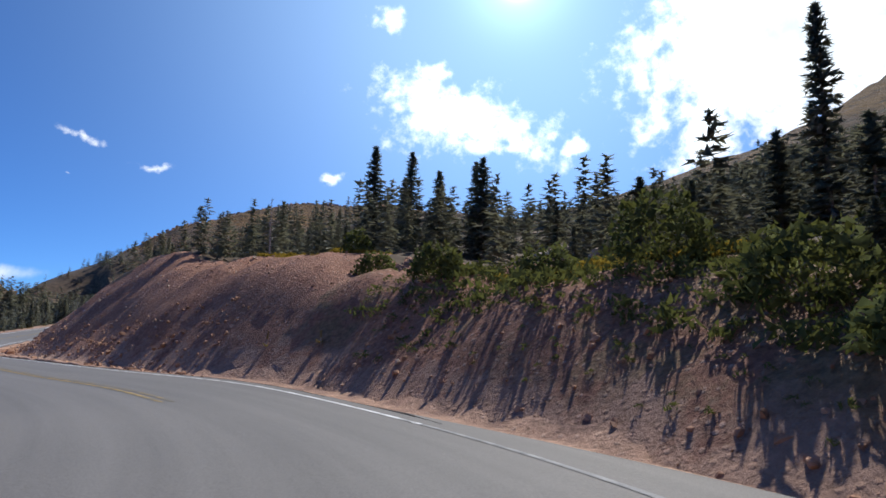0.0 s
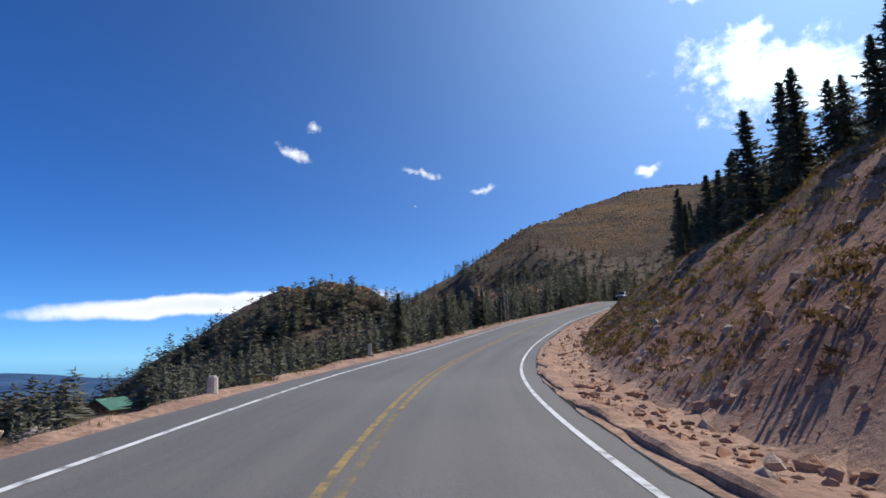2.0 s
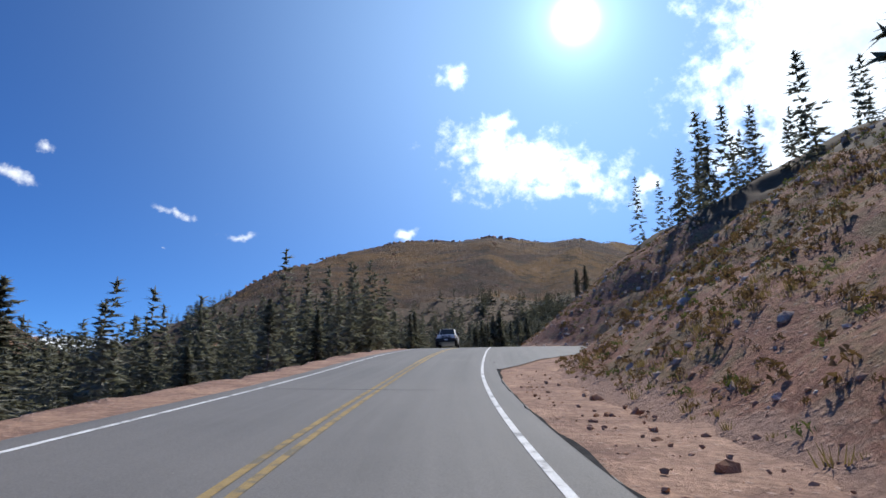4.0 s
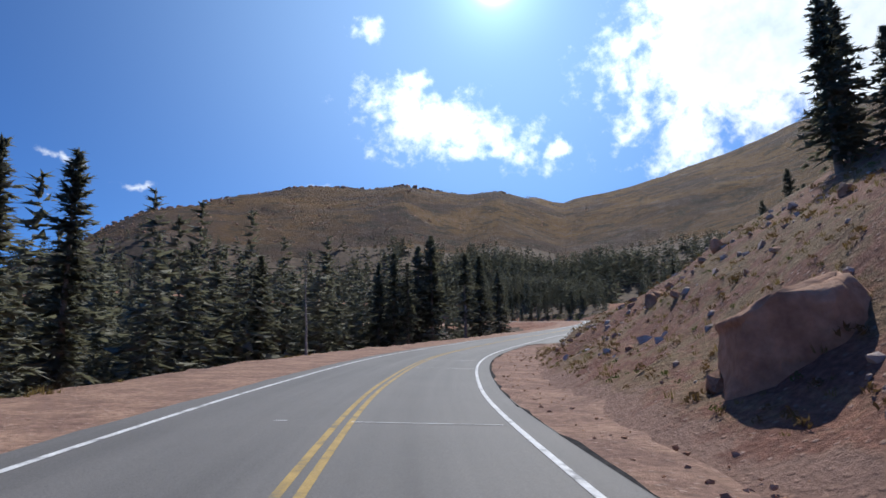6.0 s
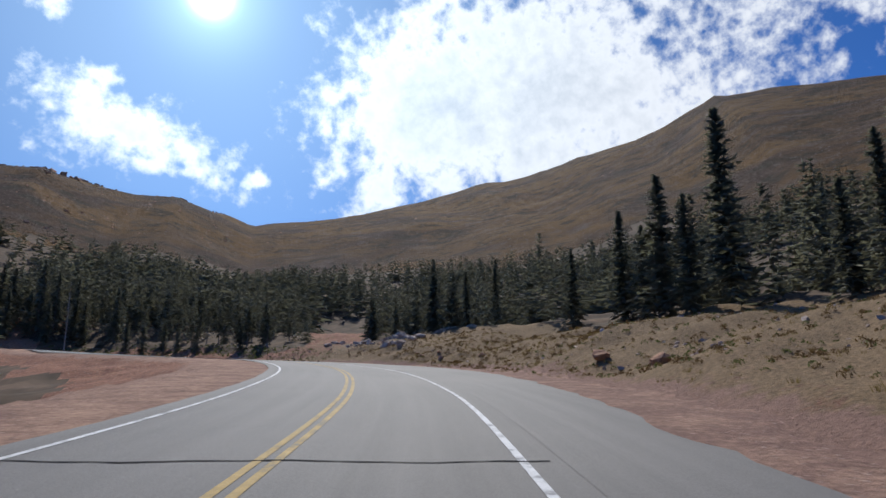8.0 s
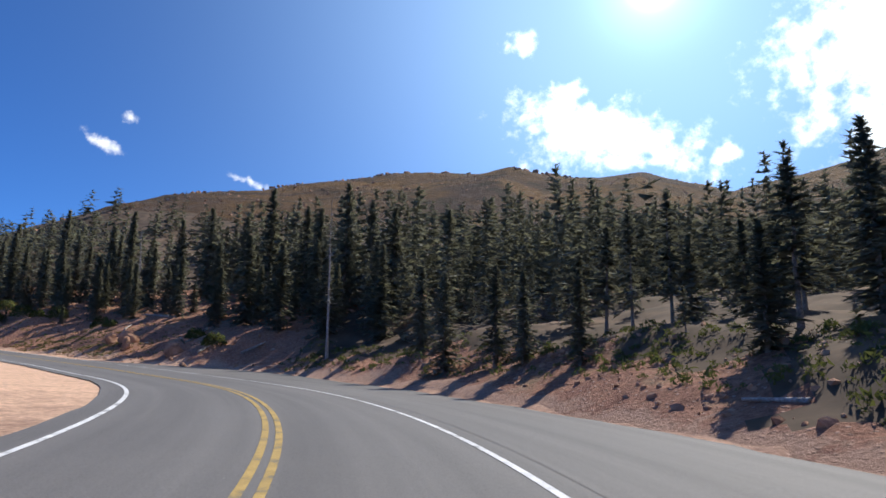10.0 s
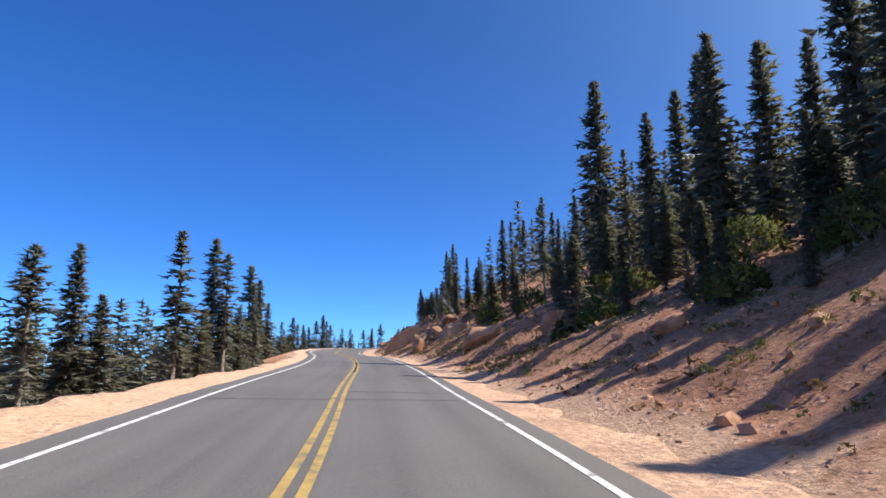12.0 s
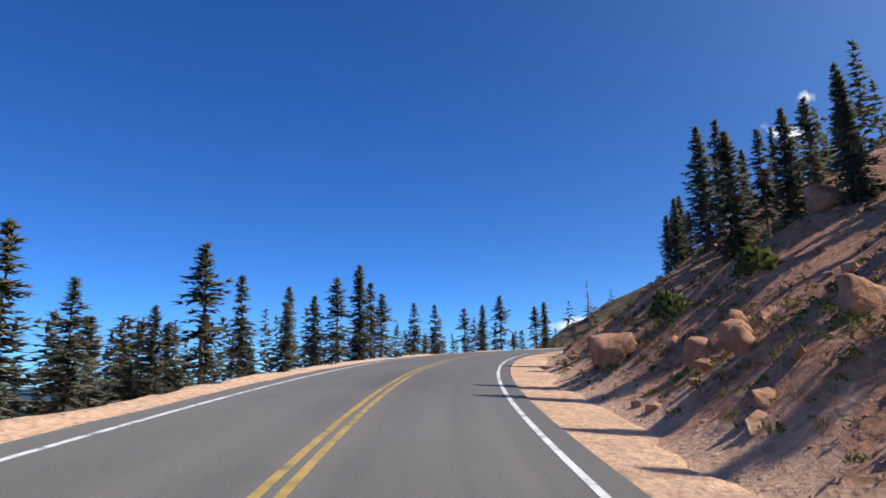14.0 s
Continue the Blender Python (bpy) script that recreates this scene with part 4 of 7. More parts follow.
def plains():
    az = np.radians(np.linspace(-180, 180, 241))
    r = np.geomspace(1150, 4850, 26)
    A, R = np.meshgrid(az, r, indexing="ij")
    X, Y = HUB[0] - R * np.sin(A), HUB[1] + R * np.cos(A)
    z = -128 + fbm(X, Y, 800, 4, 31) * 16
    far = np.clip((R - 2600) / 1200, 0, 1)
    side = np.clip((np.degrees(A) - 66) / 14, 0, 1) * np.clip((140 - np.degrees(A)) / 20, 0, 1)
    z += far * side * (78 + fbm(X, Y, 420, 4, 12) * 26)
    z -= np.clip((1500 - R) / 350, 0, 1) * 120
    ob = mesh_object("backdrop", np.stack([X.ravel(), Y.ravel(), z.ravel()], 1), grid_faces(*X.shape), HAZE_PAINT, True)
    return tagged(ob, "distant foothills and plains painted in haze blue", "hills", kind="structure")


near_ground()
far_ground()
plains()
road = strip("road", lambda i: -HALF - np.interp(ST[i], [0.5, 0.9, 2.2, 2.7], [0.75, 1.05, 0.95, 0.55]), lambda i: HALF + np.interp(ST[i], [0.15, 0.4], [1.25, 0.42]), 0.0, ASPHALT, n=9, wobble=0.05, seed=9, label="grey worn asphalt mountain road", category="road")
strip("edge_line", HALF - 0.05, HALF + 0.05, 0.006, GHOST, -0.5, 0.3, label="worn white painted edge line", category="road marking")
strip("edge_line", lambda i: HALF - 0.05 - NARROW[i], lambda i: HALF + 0.05 - NARROW[i], 0.006, WHITE, 0.3, label="white painted edge line", category="road marking")
strip("edge_line", -HALF - 0.05, -HALF + 0.05, 0.006, WHITE, label="white painted edge line", category="road marking")
for d0, worn in ((-0.15, FADED), (0.05, FADED_MORE)):
    strip("centre_line", d0, d0 + 0.1, 0.006, worn, 0.42, 2.3, label="worn yellow painted centre line", category="road marking")
    strip("centre_line", d0, d0 + 0.1, 0.006, FADED, 2.3, 4.7, label="worn yellow painted centre line", category="road marking")
    strip("centre_line", d0, d0 + 0.1, 0.006, YELLOW, 4.7, label="yellow painted centre line", category="road marking")
def table(*rows):
    return lambda i: np.interp(ST[i], [r[0] for r in rows], [r[1] for r in rows])


strip("road_edge", HALF + 0.39, HALF + 0.43, 0.003, TAR, 0.3, 7.05, wobble=0.10, seed=4, label="dark broken edge of the asphalt", category="road edge")


def broken_lip():
    """The undercut edge of old dirt and asphalt that stands up along the foot of the cut bank."""
    ii = np.arange(np.searchsorted(ST, 0.75), np.searchsorted(ST, 3.5))
    fine = np.linspace(ii[0], ii[-1], len(ii) * 3)
    at = lambda a: np.interp(fine, np.arange(len(ST)), a)
    run = ST[ii[0]] * 36 + np.linspace(0, len(ii) * 0.64, len(fine))
    wander, lift = fbm(run, run * 0, 2.2, 3, 71) * 0.22, 0.75 + fbm(run, run * 0, 0.8, 3, 72) * 0.5
    fade = np.clip((at(ST) - 0.75) / 0.3, 0, 1) * np.clip((3.5 - at(ST)) / 0.5, 0, 1)
    V = []
    for d, h in ((0.56, -0.06), (0.58, 0.07), (0.64, 0.115), (0.78, 0.12), (1.0, 0.07), (1.35, -0.06)):
        off = HALF + d + wander
        V.append(np.stack([at(CEN[:, 0]) + at(RIGHT[:, 0]) * off, at(CEN[:, 1]) + at(RIGHT[:, 1]) * off, at(CEN[:, 2]) - at(TILT) * off + (h * lift if h > 0 else h) * fade - 0.03], 1))
    F = grid_faces(len(fine), 6)
    ob = mesh_object("road_lip", np.stack(V, 1).reshape(-1, 3), F, GRAVEL)
    soil_tint(ob.data, np.repeat(fine.astype(int), 6), np.full(len(fine) * 6, 3.0), 1.0)
    tagged(ob, "broken raised edge of pink dirt along the asphalt", "road edge", kind="structure")


broken_lip()
strip("pullout", HALF + 0.35, table((7.9, 4.6), (8.3, 5.4), (8.8, 7.0), (9.3, 8.6), (9.6, 8.3), (10.0, 7.3), (10.5, 6.6), (10.8, 7.4), (11.0, 8.4), (11.2, 8.2), (11.28, 6.2), (11.4, 4.3), (11.5, 3.2)), 0.004, ASPHALT, 7.9, 11.5, n=9,
      wobble=0.15, label="grey worn asphalt turnout beside the road", category="road")


strip("pullout", HALF + 0.35, table((4.62, 3.2), (4.8, 5.4), (4.95, 9.0), (5.2, 9.0), (5.34, 5.0), (5.45, 3.2)), 0.004, ASPHALT, 4.62, 5.45, n=6, wobble=0.1, label="small paved turnout beside the bank", category="road")


def side_road():
    """A paved side road that leaves the main road between two dirt banks."""
    near = [(7.29, 3.1), (7.35, 3.8), (7.46, 6.3), (7.54, 8.2), (7.70, 12.0), (7.95, 19.0), (8.30, 29.0)]
    far = [(7.98, 3.1), (7.90, 4.6), (7.80, 6.6), (7.79, 8.6), (7.86, 11.8), (8.07, 17.0), (8.48, 28.0)]
    u, v = np.linspace(0, 6, 37), np.linspace(0, 1, 9)
    a = np.stack([np.interp(u, range(7), [p[k] for p in near]) for k in (0, 1)], 1)
    b = np.stack([np.interp(u, range(7), [p[k] for p in far]) for k in (0, 1)], 1)
    w = a[:, None] * (1 - v[None, :, None]) + b[:, None] * v[None, :, None]
    xy = [np.interp(w[:, :, 0], ST, CEN[:, k]) + np.interp(w[:, :, 0], ST, RIGHT[:, k]) * w[:, :, 1] for k in (0, 1)]
    z, idx, d = ground_at(xy[0].ravel(), xy[1].ravel())
    flat = CEN[idx, 2] - TILT[idx] * np.clip(d, -HALF - 4, HALF + 3) + 0.004
    z = np.where(d < 5.2, flat, np.maximum(flat, z + 0.045))
    F = grid_faces(37, 9)
    ob = mesh_object("side_road", np.stack([xy[0].ravel(), xy[1].ravel(), z], 1), F[:, ::-1], ASPHALT, True)
    uv = np.stack([w[:, :, 0].ravel() * 33, w[:, :, 1].ravel()], 1)
    ob.data.uv_layers.new(name="plan").data.foreach_set("uv", uv[F[:, ::-1].ravel()].ravel())
    return tagged(ob, "grey asphalt side road climbing away between dirt banks", "road", kind="structure")


side_road()
strip("pullout", table((9.5, -7.5), (9.75, -16), (10.1, -16), (10.45, -7.5)), table((9.5, -6.6), (9.8, -5.6), (10.1, -5.8), (10.45, -6.6)), 0.004, ASPHALT, 9.5, 10.45, n=6, wobble=0.2, label="paved turnout inside the hairpin bend", category="road")
strip("shoulder", HALF + 0.35, lambda i: HALF + 0.6 + SIDE[i, 0], -0.03, GRAVEL, n=7, wobble=0.35, conform=1, label="pink granite gravel shoulder below the bank", category="shoulder")
strip("shoulder", lambda i: -HALF - 0.6 - SIDE[i, 4], -HALF - 0.35, -0.03, GRAVEL, n=7, wobble=0.45, conform=-1, label="pale pink granite gravel verge", category="shoulder")


# ---- markings and cracks across the road ----
def across(st, d0, d1, width, wander, seed, lift=0.008):
    """A thin ribbon over the road from offset d0 to d1 at a station; returns vertices and faces."""
    g = random.Random(seed)
    n = max(3, int(abs(d1 - d0) / 0.25))
    V, F, w = [], [], 0.0
    for k in range(n + 1):
        d = d0 + (d1 - d0) * k / n
        w += g.uniform(-wander, wander)
        i = int(np.clip(np.searchsorted(ST, st), 1, len(ST) - 2))
        c, t, r = CEN[i], TAN[i], RIGHT[i]
        z = c[2] - TILT[i] * np.clip(d, -HALF - 4, HALF + 3) + lift
        for e in (-0.5, 0.5):
            off = w + e * width * g.uniform(0.6, 1.3)
            V.append((c[0] + r[0] * d + t[0] * off, c[1] + r[1] * d + t[1] * off, z + (CEN[i + 1, 2] - CEN[i - 1, 2]) / np.linalg.norm(CEN[i + 1] - CEN[i - 1]) * off))
    F = [(2 * k, 2 * k + 1, 2 * k + 3, 2 * k + 2) for k in range(n)]
    return V, F


def joined(name, pieces, mat, smooth=False):
    V, F = [], []
    for v, f in pieces:
        F += [tuple(a + len(V) for a in q) for q in f]
        V += v
    return mesh_object(name, V, F, mat, smooth)


CRACKS = [(11.13, -2.6, 2.6), (11.62, -0.2, 6.5), (11.68, 0.4, 3.4), (12.36, -2.9, 3.0), (12.42, 0.2, 3.0), (12.9, -1.8, 3.1), (13.38, 0.1, 3.0),
          (10.8, 2.9, 6.2), (10.95, 3.0, 5.5), (2.95, 2.7, 3.15), (3.05, 2.6, 3.2), (5.2, -3.0, 3.0), (8.2, -3.0, 3.0), (4.4, -2.9, 1.5)]
tagged(joined("tar_cracks", [across(a, b, c, 0.05, 0.05, k + 1) for k, (a, b, c) in enumerate(CRACKS)], TAR), "dark tarred cracks across the asphalt", "road marking", kind="stuff")
for k, (st, a, b) in enumerate([(6.26, 0.1, 2.5), (6.26, -1.1, -0.9), (6.68, 0.2, 1.2), (6.68, 1.5, 2.6), (6.84, -0.2, 1.0), (6.84, 1.4, 2.7), (7.02, 0.5, 1.2), (3.72, 0.9, 2.3), (3.08, 1.6, 2.4)]):
    v, f = across(st, a, b, 0.05, 0.004, 50 + k)
    tagged(mesh_object("survey_mark", v, f, WHITE if st > 4 else GHOST), "thin white line painted across the lane", "road marking", "survey marks")
strip("seam", -0.03, 0.04, 0.005, TAR, 12.7, 13.75, wobble=0.05, label="dark open seam between the yellow lines", category="road marking")
strip("scuffed_line", HALF + 0.9, HALF + 0.95, 0.009, GHOST, 9.35, 9.8, label="worn ghost of an old white edge line", category="road marking")


# ---- rocks ----
def rock_mesh(seed, size, mat, level=2, rough=0.28, blocky=0.0, cuts=7, facets=()):
    bm = bmesh.new()
    g = random.Random(int(seed * 1000))
    planes = [(Vector((g.uniform(-1, 1), g.uniform(-1, 1), g.uniform(-0.6, 1))).normalized(), g.uniform(0.5, 0.85)) for _ in range(cuts)] + [(Vector(n).normalized(), reach) for n, reach in facets]
    bmesh.ops.create_icosphere(bm, subdivisions=level, radius=1.0)
    off = Vector((seed * 3.7, seed * 1.3, seed * 7.1))
    for v in bm.verts:
        p = v.co.normalized()
        q = Vector([math.copysign(abs(c) ** (1 - 0.45 * blocky), c) for c in p])
        for n, reach in planes:
            over = q.dot(n) - reach
            if over > 0:
                q -= n * over * 0.92
        k = 1 + rough * noise.noise(p * 1.1 + off) * 1.3 + rough * 0.5 * noise.noise(p * 2.6 + off) + rough * 0.22 * noise.noise(p * 6.0 + off)
        v.co = Vector((q.x * size[0], q.y * size[1], q.z * size[2])) * k * 0.5
    me = bpy.data.meshes.new("rock")
    bm.to_mesh(me)
    bm.free()
    me.materials.append(mat)
    me.polygons.foreach_set("use_smooth", [level > 2] * len(me.polygons))
    me.update()
    return me


def spot(st, off):
    """Place on the ground at a station and an offset."""
    c = [float(np.interp(st, ST, CEN[:, k])) for k in (0, 1)]
    r = [float(np.interp(st, ST, RIGHT[:, k])) for k in (0, 1)]
    x, y = c[0] + r[0] * off, c[1] + r[1] * off
    return x, y, float(surface_at(x, y)[0][0])


def boulder(st, off, wide, high, mat, label, tilt=0.0, long=1.0, sunk=0.22, level=3):
    x, y, z = spot(st, off)
    ob = new("boulder", rock_mesh(st * 7 + off, (wide * long * 1.05, wide * 0.95, high * 1.2), mat, level, 0.22, 0.5 if level > 2 else 0.9, 7 if level > 2 else 11))
    i = int(np.searchsorted(ST, st))
    ob.matrix_basis = Matrix.Translation((x, y, z + high * (0.5 - sunk))) @ Euler((0, tilt, math.atan2(TAN[min(i, len(TAN) - 1), 1], TAN[min(i, len(TAN) - 1), 0]) + 0.4 * math.sin(st * 37))).to_matrix().to_4x4()
    return tagged(ob, label, "boulder", "boulders on the bank")


for st, off, w, h, tilt, long in [(12.82, 9.6, 1.4, 1.2, 0, 1), (13.70, 7.2, 1.0, 1.3, 0.2, 1), (13.50, 6.0, 1.4, 1.2, 0, 1.1), (13.58, 8.4, 1.2, 1.4, 0.2, 1),
                               (13.66, 10.0, 1.4, 0.9, 0, 1.7), (13.62, 12.2, 1.2, 0.8, 0, 1), (13.58, 12.8, 1.5, 1.0, 0, 1), (13.95, 7.2, 1.5, 1.0, 0, 1.2)]:
    boulder(st, off, w, h, GRANITE, "rounded orange granite boulder on the sunlit bank", tilt, long)
for st, off, w, h in [(14.48, 5.8, 1.4, 1.05), (14.34, 6.4, 0.6, 0.5), (14.30, 6.6, 0.66, 0.55), (14.33, 7.0, 0.55, 0.45), (14.27, 6.2, 0.42, 0.4), (14.22, 6.9, 0.7, 0.6), (14.18, 9.0, 1.2, 0.9), (14.45, 11.5, 1.2, 0.8), (14.05, 11.0, 1.6, 1.1)]:
    boulder(st, off, w, h, GRANITE, "weathered granite rock set in orange soil")
for st, off, w, h in [(11.38, 8.1, 1.4, 0.95), (11.26, 6.6, 0.5, 0.4), (11.54, 7.2, 0.7, 1.0), (11.34, 7.2, 0.5, 0.3), (11.60, 8.2, 1.6, 1.2), (11.64, 7.6, 1.0, 0.9), (11.9, 9.5, 1.0, 0.6), (12.4, 8.0, 0.9, 0.6)]:
    boulder(st, off, w, h, GRANITE, "pinkish granite boulder below the spruces")
for st, off, w, h, tilt, long in [(6.62, 8.9, 0.5, 0.55, 0.3, 1.0), (6.68, 9.8, 0.45, 0.5, 0.3, 1.0), (6.82, 9.9, 0.45, 0.24, 0, 1.3), (6.76, 11.0, 0.45, 0.34, 0, 1.2), (6.6, 11.2, 0.7, 0.5, 0.2, 1.3)]:
    boulder(st, off, w, h, GRANITE, "grey pink granite block in the dry grassy bank", tilt, long)
blocks = random.Random(77)
for n in range(58):
    heap = n % 3
    st = blocks.uniform(9.72, 10.0) if heap == 0 else blocks.uniform(9.86, 10.12)
    off = blocks.uniform(13.5, 17.5) if heap == 0 else blocks.uniform(15.0, 21.0) if heap == 1 else blocks.uniform(19.0, 34.0)
    w = 0.35 + 1.05 * blocks.random() ** 1.6
    boulder(st, off, w, w * blocks.uniform(0.4, 0.75), PALE, "pale angular granite block heaped beside the turnout", blocks.uniform(-0.35, 0.35), blocks.uniform(1.0, 1.9), 0.2, 2)
for st, off, w, h in [(3.30, 4.3, 0.34, 0.26), (3.34, 5.9, 0.4, 0.28), (3.26, 6.2, 0.4, 0.36), (3.22, 6.0, 0.36, 0.28), (3.34, 7.8, 0.41, 0.24), (3.26, 7.6, 0.44, 0.24), (3.6, 4.6, 0.37, 0.24), (0.58, 17.5, 2.2, 0.9), (0.56, 16.6, 1.6, 1.2), (0.50, 15.6, 1.4, 1.0), (2.32, 6.6, 0.31, 0.31)]:
    boulder(st, off, w, h, PALE if st < 1 else GRANITE, "grey granite block fallen from the bank")
boulder(1.64, 4.35, 0.62, 0.5, GRANITE, "orange angular granite block lying at the foot of the cut", 0.15, 1.1, level=2)



def slab(st, off, z_over_road, size, rise, yaw, label, seed, mat=None, facets=()):
    """A smooth leaning slab of granite whose long side climbs away from the road."""
    x, y, _ = spot(st, off)
    i = int(np.searchsorted(ST, st))
    ob = new("boulder", rock_mesh(seed, size, mat or SMOOTH, 4, 0.13, 0.95 if facets else 0.55, 3 if facets else 7, facets))
    turn = math.atan2(RIGHT[i, 1], RIGHT[i, 0]) + yaw
    ob.matrix_basis = Matrix.Translation((x, y, CEN[i, 2] + z_over_road)) @ Matrix.Rotation(turn, 4, "Z") @ Matrix.Rotation(-rise, 4, "Y")
    return tagged(ob, label, "boulder", "boulders on the bank")


slab(13.82, 6.7, 1.22, (4.9, 2.2, 2.6), 0.6, -0.35, "great leaning slab of smooth orange granite", 3, None, [((0.14, 0.1, 1), 0.66), ((1, 0.2, -0.5), 0.76), ((0.6, -0.5, 0.75), 0.9), ((-0.7, -0.3, 0.65), 0.8), ((-0.35, -1, 0.25), 0.72), ((0.45, -1, 0.1), 0.74), ((0.3, 1, 0.2), 0.75)])
slab(13.66, 7.4, 1.35, (2.3, 1.1, 1.0), 0.95, 0.1, "split wedge of granite beside the great slab", 5)
slab(14.16, 8.6, 1.9, (1.7, 1.5, 1.6), 0.1, 0.5, "rounded orange granite boulder behind the slab", 8)
slab(6.265, 7.2, 1.25, (3.0, 2.4, 2.1), 0.22, -0.4, "great grey pink granite block set in the dry bank", 31, GRANITE, [((-0.25, 0.1, 1), 0.6), ((-1, -0.3, 0.35), 0.72), ((-0.5, -1, 0.1), 0.72), ((0.6, -1, -0.1), 0.76), ((1, 0, 0.5), 0.74), ((0.2, -0.7, 0.8), 0.86), ((-0.6, 0.7, 0.4), 0.8)])
slab(12.98, 7.0, 1.35, (3.0, 2.3, 2.3), 0.6, 0.3, "smooth orange granite boulder with a raised nose", 21)
slab(13.40, 8.2, 1.65, (2.7, 2.0, 2.0), 0.75, -0.3, "tall leaning orange granite boulder below the spruces", 27)
slab(12.72, 10.4, 1.9, (3.4, 1.8, 1.4), 0.45, 0.1, "shaded orange granite ledge below the spruces", 11)
slab(12.56, 12.4, 3.1, (3.0, 1.6, 1.5), 0.4, 0.0, "shaded orange granite ledge below the spruces", 14)

for st, off, w, h in [(8.06, 13.5, 1.6, 1.1), (8.10, 14.8, 2.2, 1.5), (8.16, 16.0, 2.8, 2.0), (8.2, 17.8, 2.6, 1.8), (8.26, 19.5, 3.2, 2.2), (8.34, 21.5, 2.6, 1.9), (8.4, 23.5, 3.0, 2.2), (8.02, 12.0, 1.1, 0.7), (8.12, 12.6, 1.3, 0.8), (8.3, 14.0, 1.4, 0.9), (8.7, 12.5, 1.6, 1.1), (8.8, 11.6, 1.2, 0.9)]:
    boulder(st, off, 0.7 * w, 0.72 * h, GRANITE if off < 19 else PALE, "reddish granite boulder heaped above the side road", 0.15, level=2)
for st, off, w, h in [(10.02, 24, 1.8, 1.2), (10.1, 28, 2.0, 1.4), (10.06, 33, 1.6, 1.2), (10.2, 38, 2.4, 1.6), (10.15, 20, 1.2, 0.8)]:
    boulder(st, off, w, h, PALE, "pale granite block in the open gully", level=2)

ROCKS = [rock_mesh(60 + k, (1, random.Random(k).uniform(0.6, 1), random.Random(k + 9).uniform(0.5, 0.9)), PALE if k == 3 else GRANITE, 1, 0.35, 0.6) for k in range(8)]
rocks = random.Random(21)
# stretches of loose rock: stations, offsets, sizes, how many
for s0, s1, o0, o1, a, b, many in [(0.75, 2.3, 3.7, 5.4, 0.10, 0.42, 95), (2.3, 4.2, 3.6, 6.0, 0.08, 0.26, 55), (2.4, 4.2, 6.0, 13.0, 0.14, 0.42, 34), (5.6, 6.9, 6.0, 13.0, 0.15, 0.6, 40), (0.0, 0.5, 4.4, 6.0, 0.08, 0.24, 24), (9.3, 10.1, 12.0, 18.0, 0.2, 0.6, 24),
                                 (11.2, 14.3, 5.5, 12.0, 0.12, 0.5, 24)]:
    for _ in range(many):
        st, off, k = rocks.uniform(s0, s1), o0 + (o1 - o0) * rocks.random() ** 1.5, a + (b - a) * rocks.random() ** 1.5
        x, y, z = spot(st, off)
        ob = new("rock", rocks.choice(ROCKS))
        ob.matrix_basis = Matrix.Translation((x, y, z + 0.04 * k)) @ Euler((rocks.uniform(-0.3, 0.3), rocks.uniform(-0.3, 0.3), rocks.uniform(0, 6.28))).to_matrix().to_4x4()
        ob.scale = (k, k, k)
        tagged(ob, "loose angular granite rock on the verge", "rock", "loose rocks below the bank")


def scatter(name, sources, spots, mat, label, category):
    """Many small pieces in one mesh: x, y, z, scale, turn."""
    V, F, base = [], [], 0
    for n, (x, y, z, k, turn) in enumerate(spots):
        v, f = sources[n % len(sources)]
        c, q = math.cos(turn), math.sin(turn)
        V.append(np.stack([x + (v[:, 0] * c - v[:, 1] * q) * k, y + (v[:, 0] * q + v[:, 1] * c) * k, z + v[:, 2] * k], 1))
        F.append(f + base)
        base += len(v)
    return tagged(mesh_object(name, np.concatenate(V), np.concatenate(F), mat), label, category, kind="stuff")


def strew(many, s0, s1, o0, o1, lo, hi, seed, power=1.4):
    g = np.random.RandomState(seed)
    st, off = g.uniform(s0, s1, many), o0 + (o1 - o0) * g.uniform(0, 1, many) ** power
    c = np.stack([np.interp(st, ST, CEN[:, k]) + np.interp(st, ST, RIGHT[:, k]) * off for k in (0, 1)], 1)
    z = surface_at(c[:, 0], c[:, 1])[0]
    k = lo + (hi - lo) * g.uniform(0, 1, many) ** 2.5
    clear = (off > 0) & (off < np.interp(st, [4.6, 4.8, 4.95, 5.2, 5.45, 5.6], [4.2, 6.4, 10.2, 10.2, 5.0, 3.6])) & (st > 4.6) & (st < 5.6)
    # nothing grows or lies on the side road
    clear |= (off > 2.8) & (st > np.interp(off, [3.1, 3.8, 6.3, 8.2, 12, 19, 29], [7.29, 7.35, 7.46, 7.54, 7.70, 7.95, 8.30]) - 0.03) & (st < np.interp(off, [3.1, 4.6, 6.6, 8.6, 11.8, 17, 28], [7.98, 7.90, 7.80, 7.79, 7.86, 8.07, 8.48]) + 0.03)
    return [row for row, gone in zip(zip(c[:, 0], c[:, 1], z, k, g.uniform(0, 6.28, many)), clear) if not gone]


def mesh_arrays(me):
    v = np.empty(len(me.vertices) * 3)
    me.vertices.foreach_get("co", v)
    return v.reshape(-1, 3), np.array([p.vertices[:] for p in me.polygons])


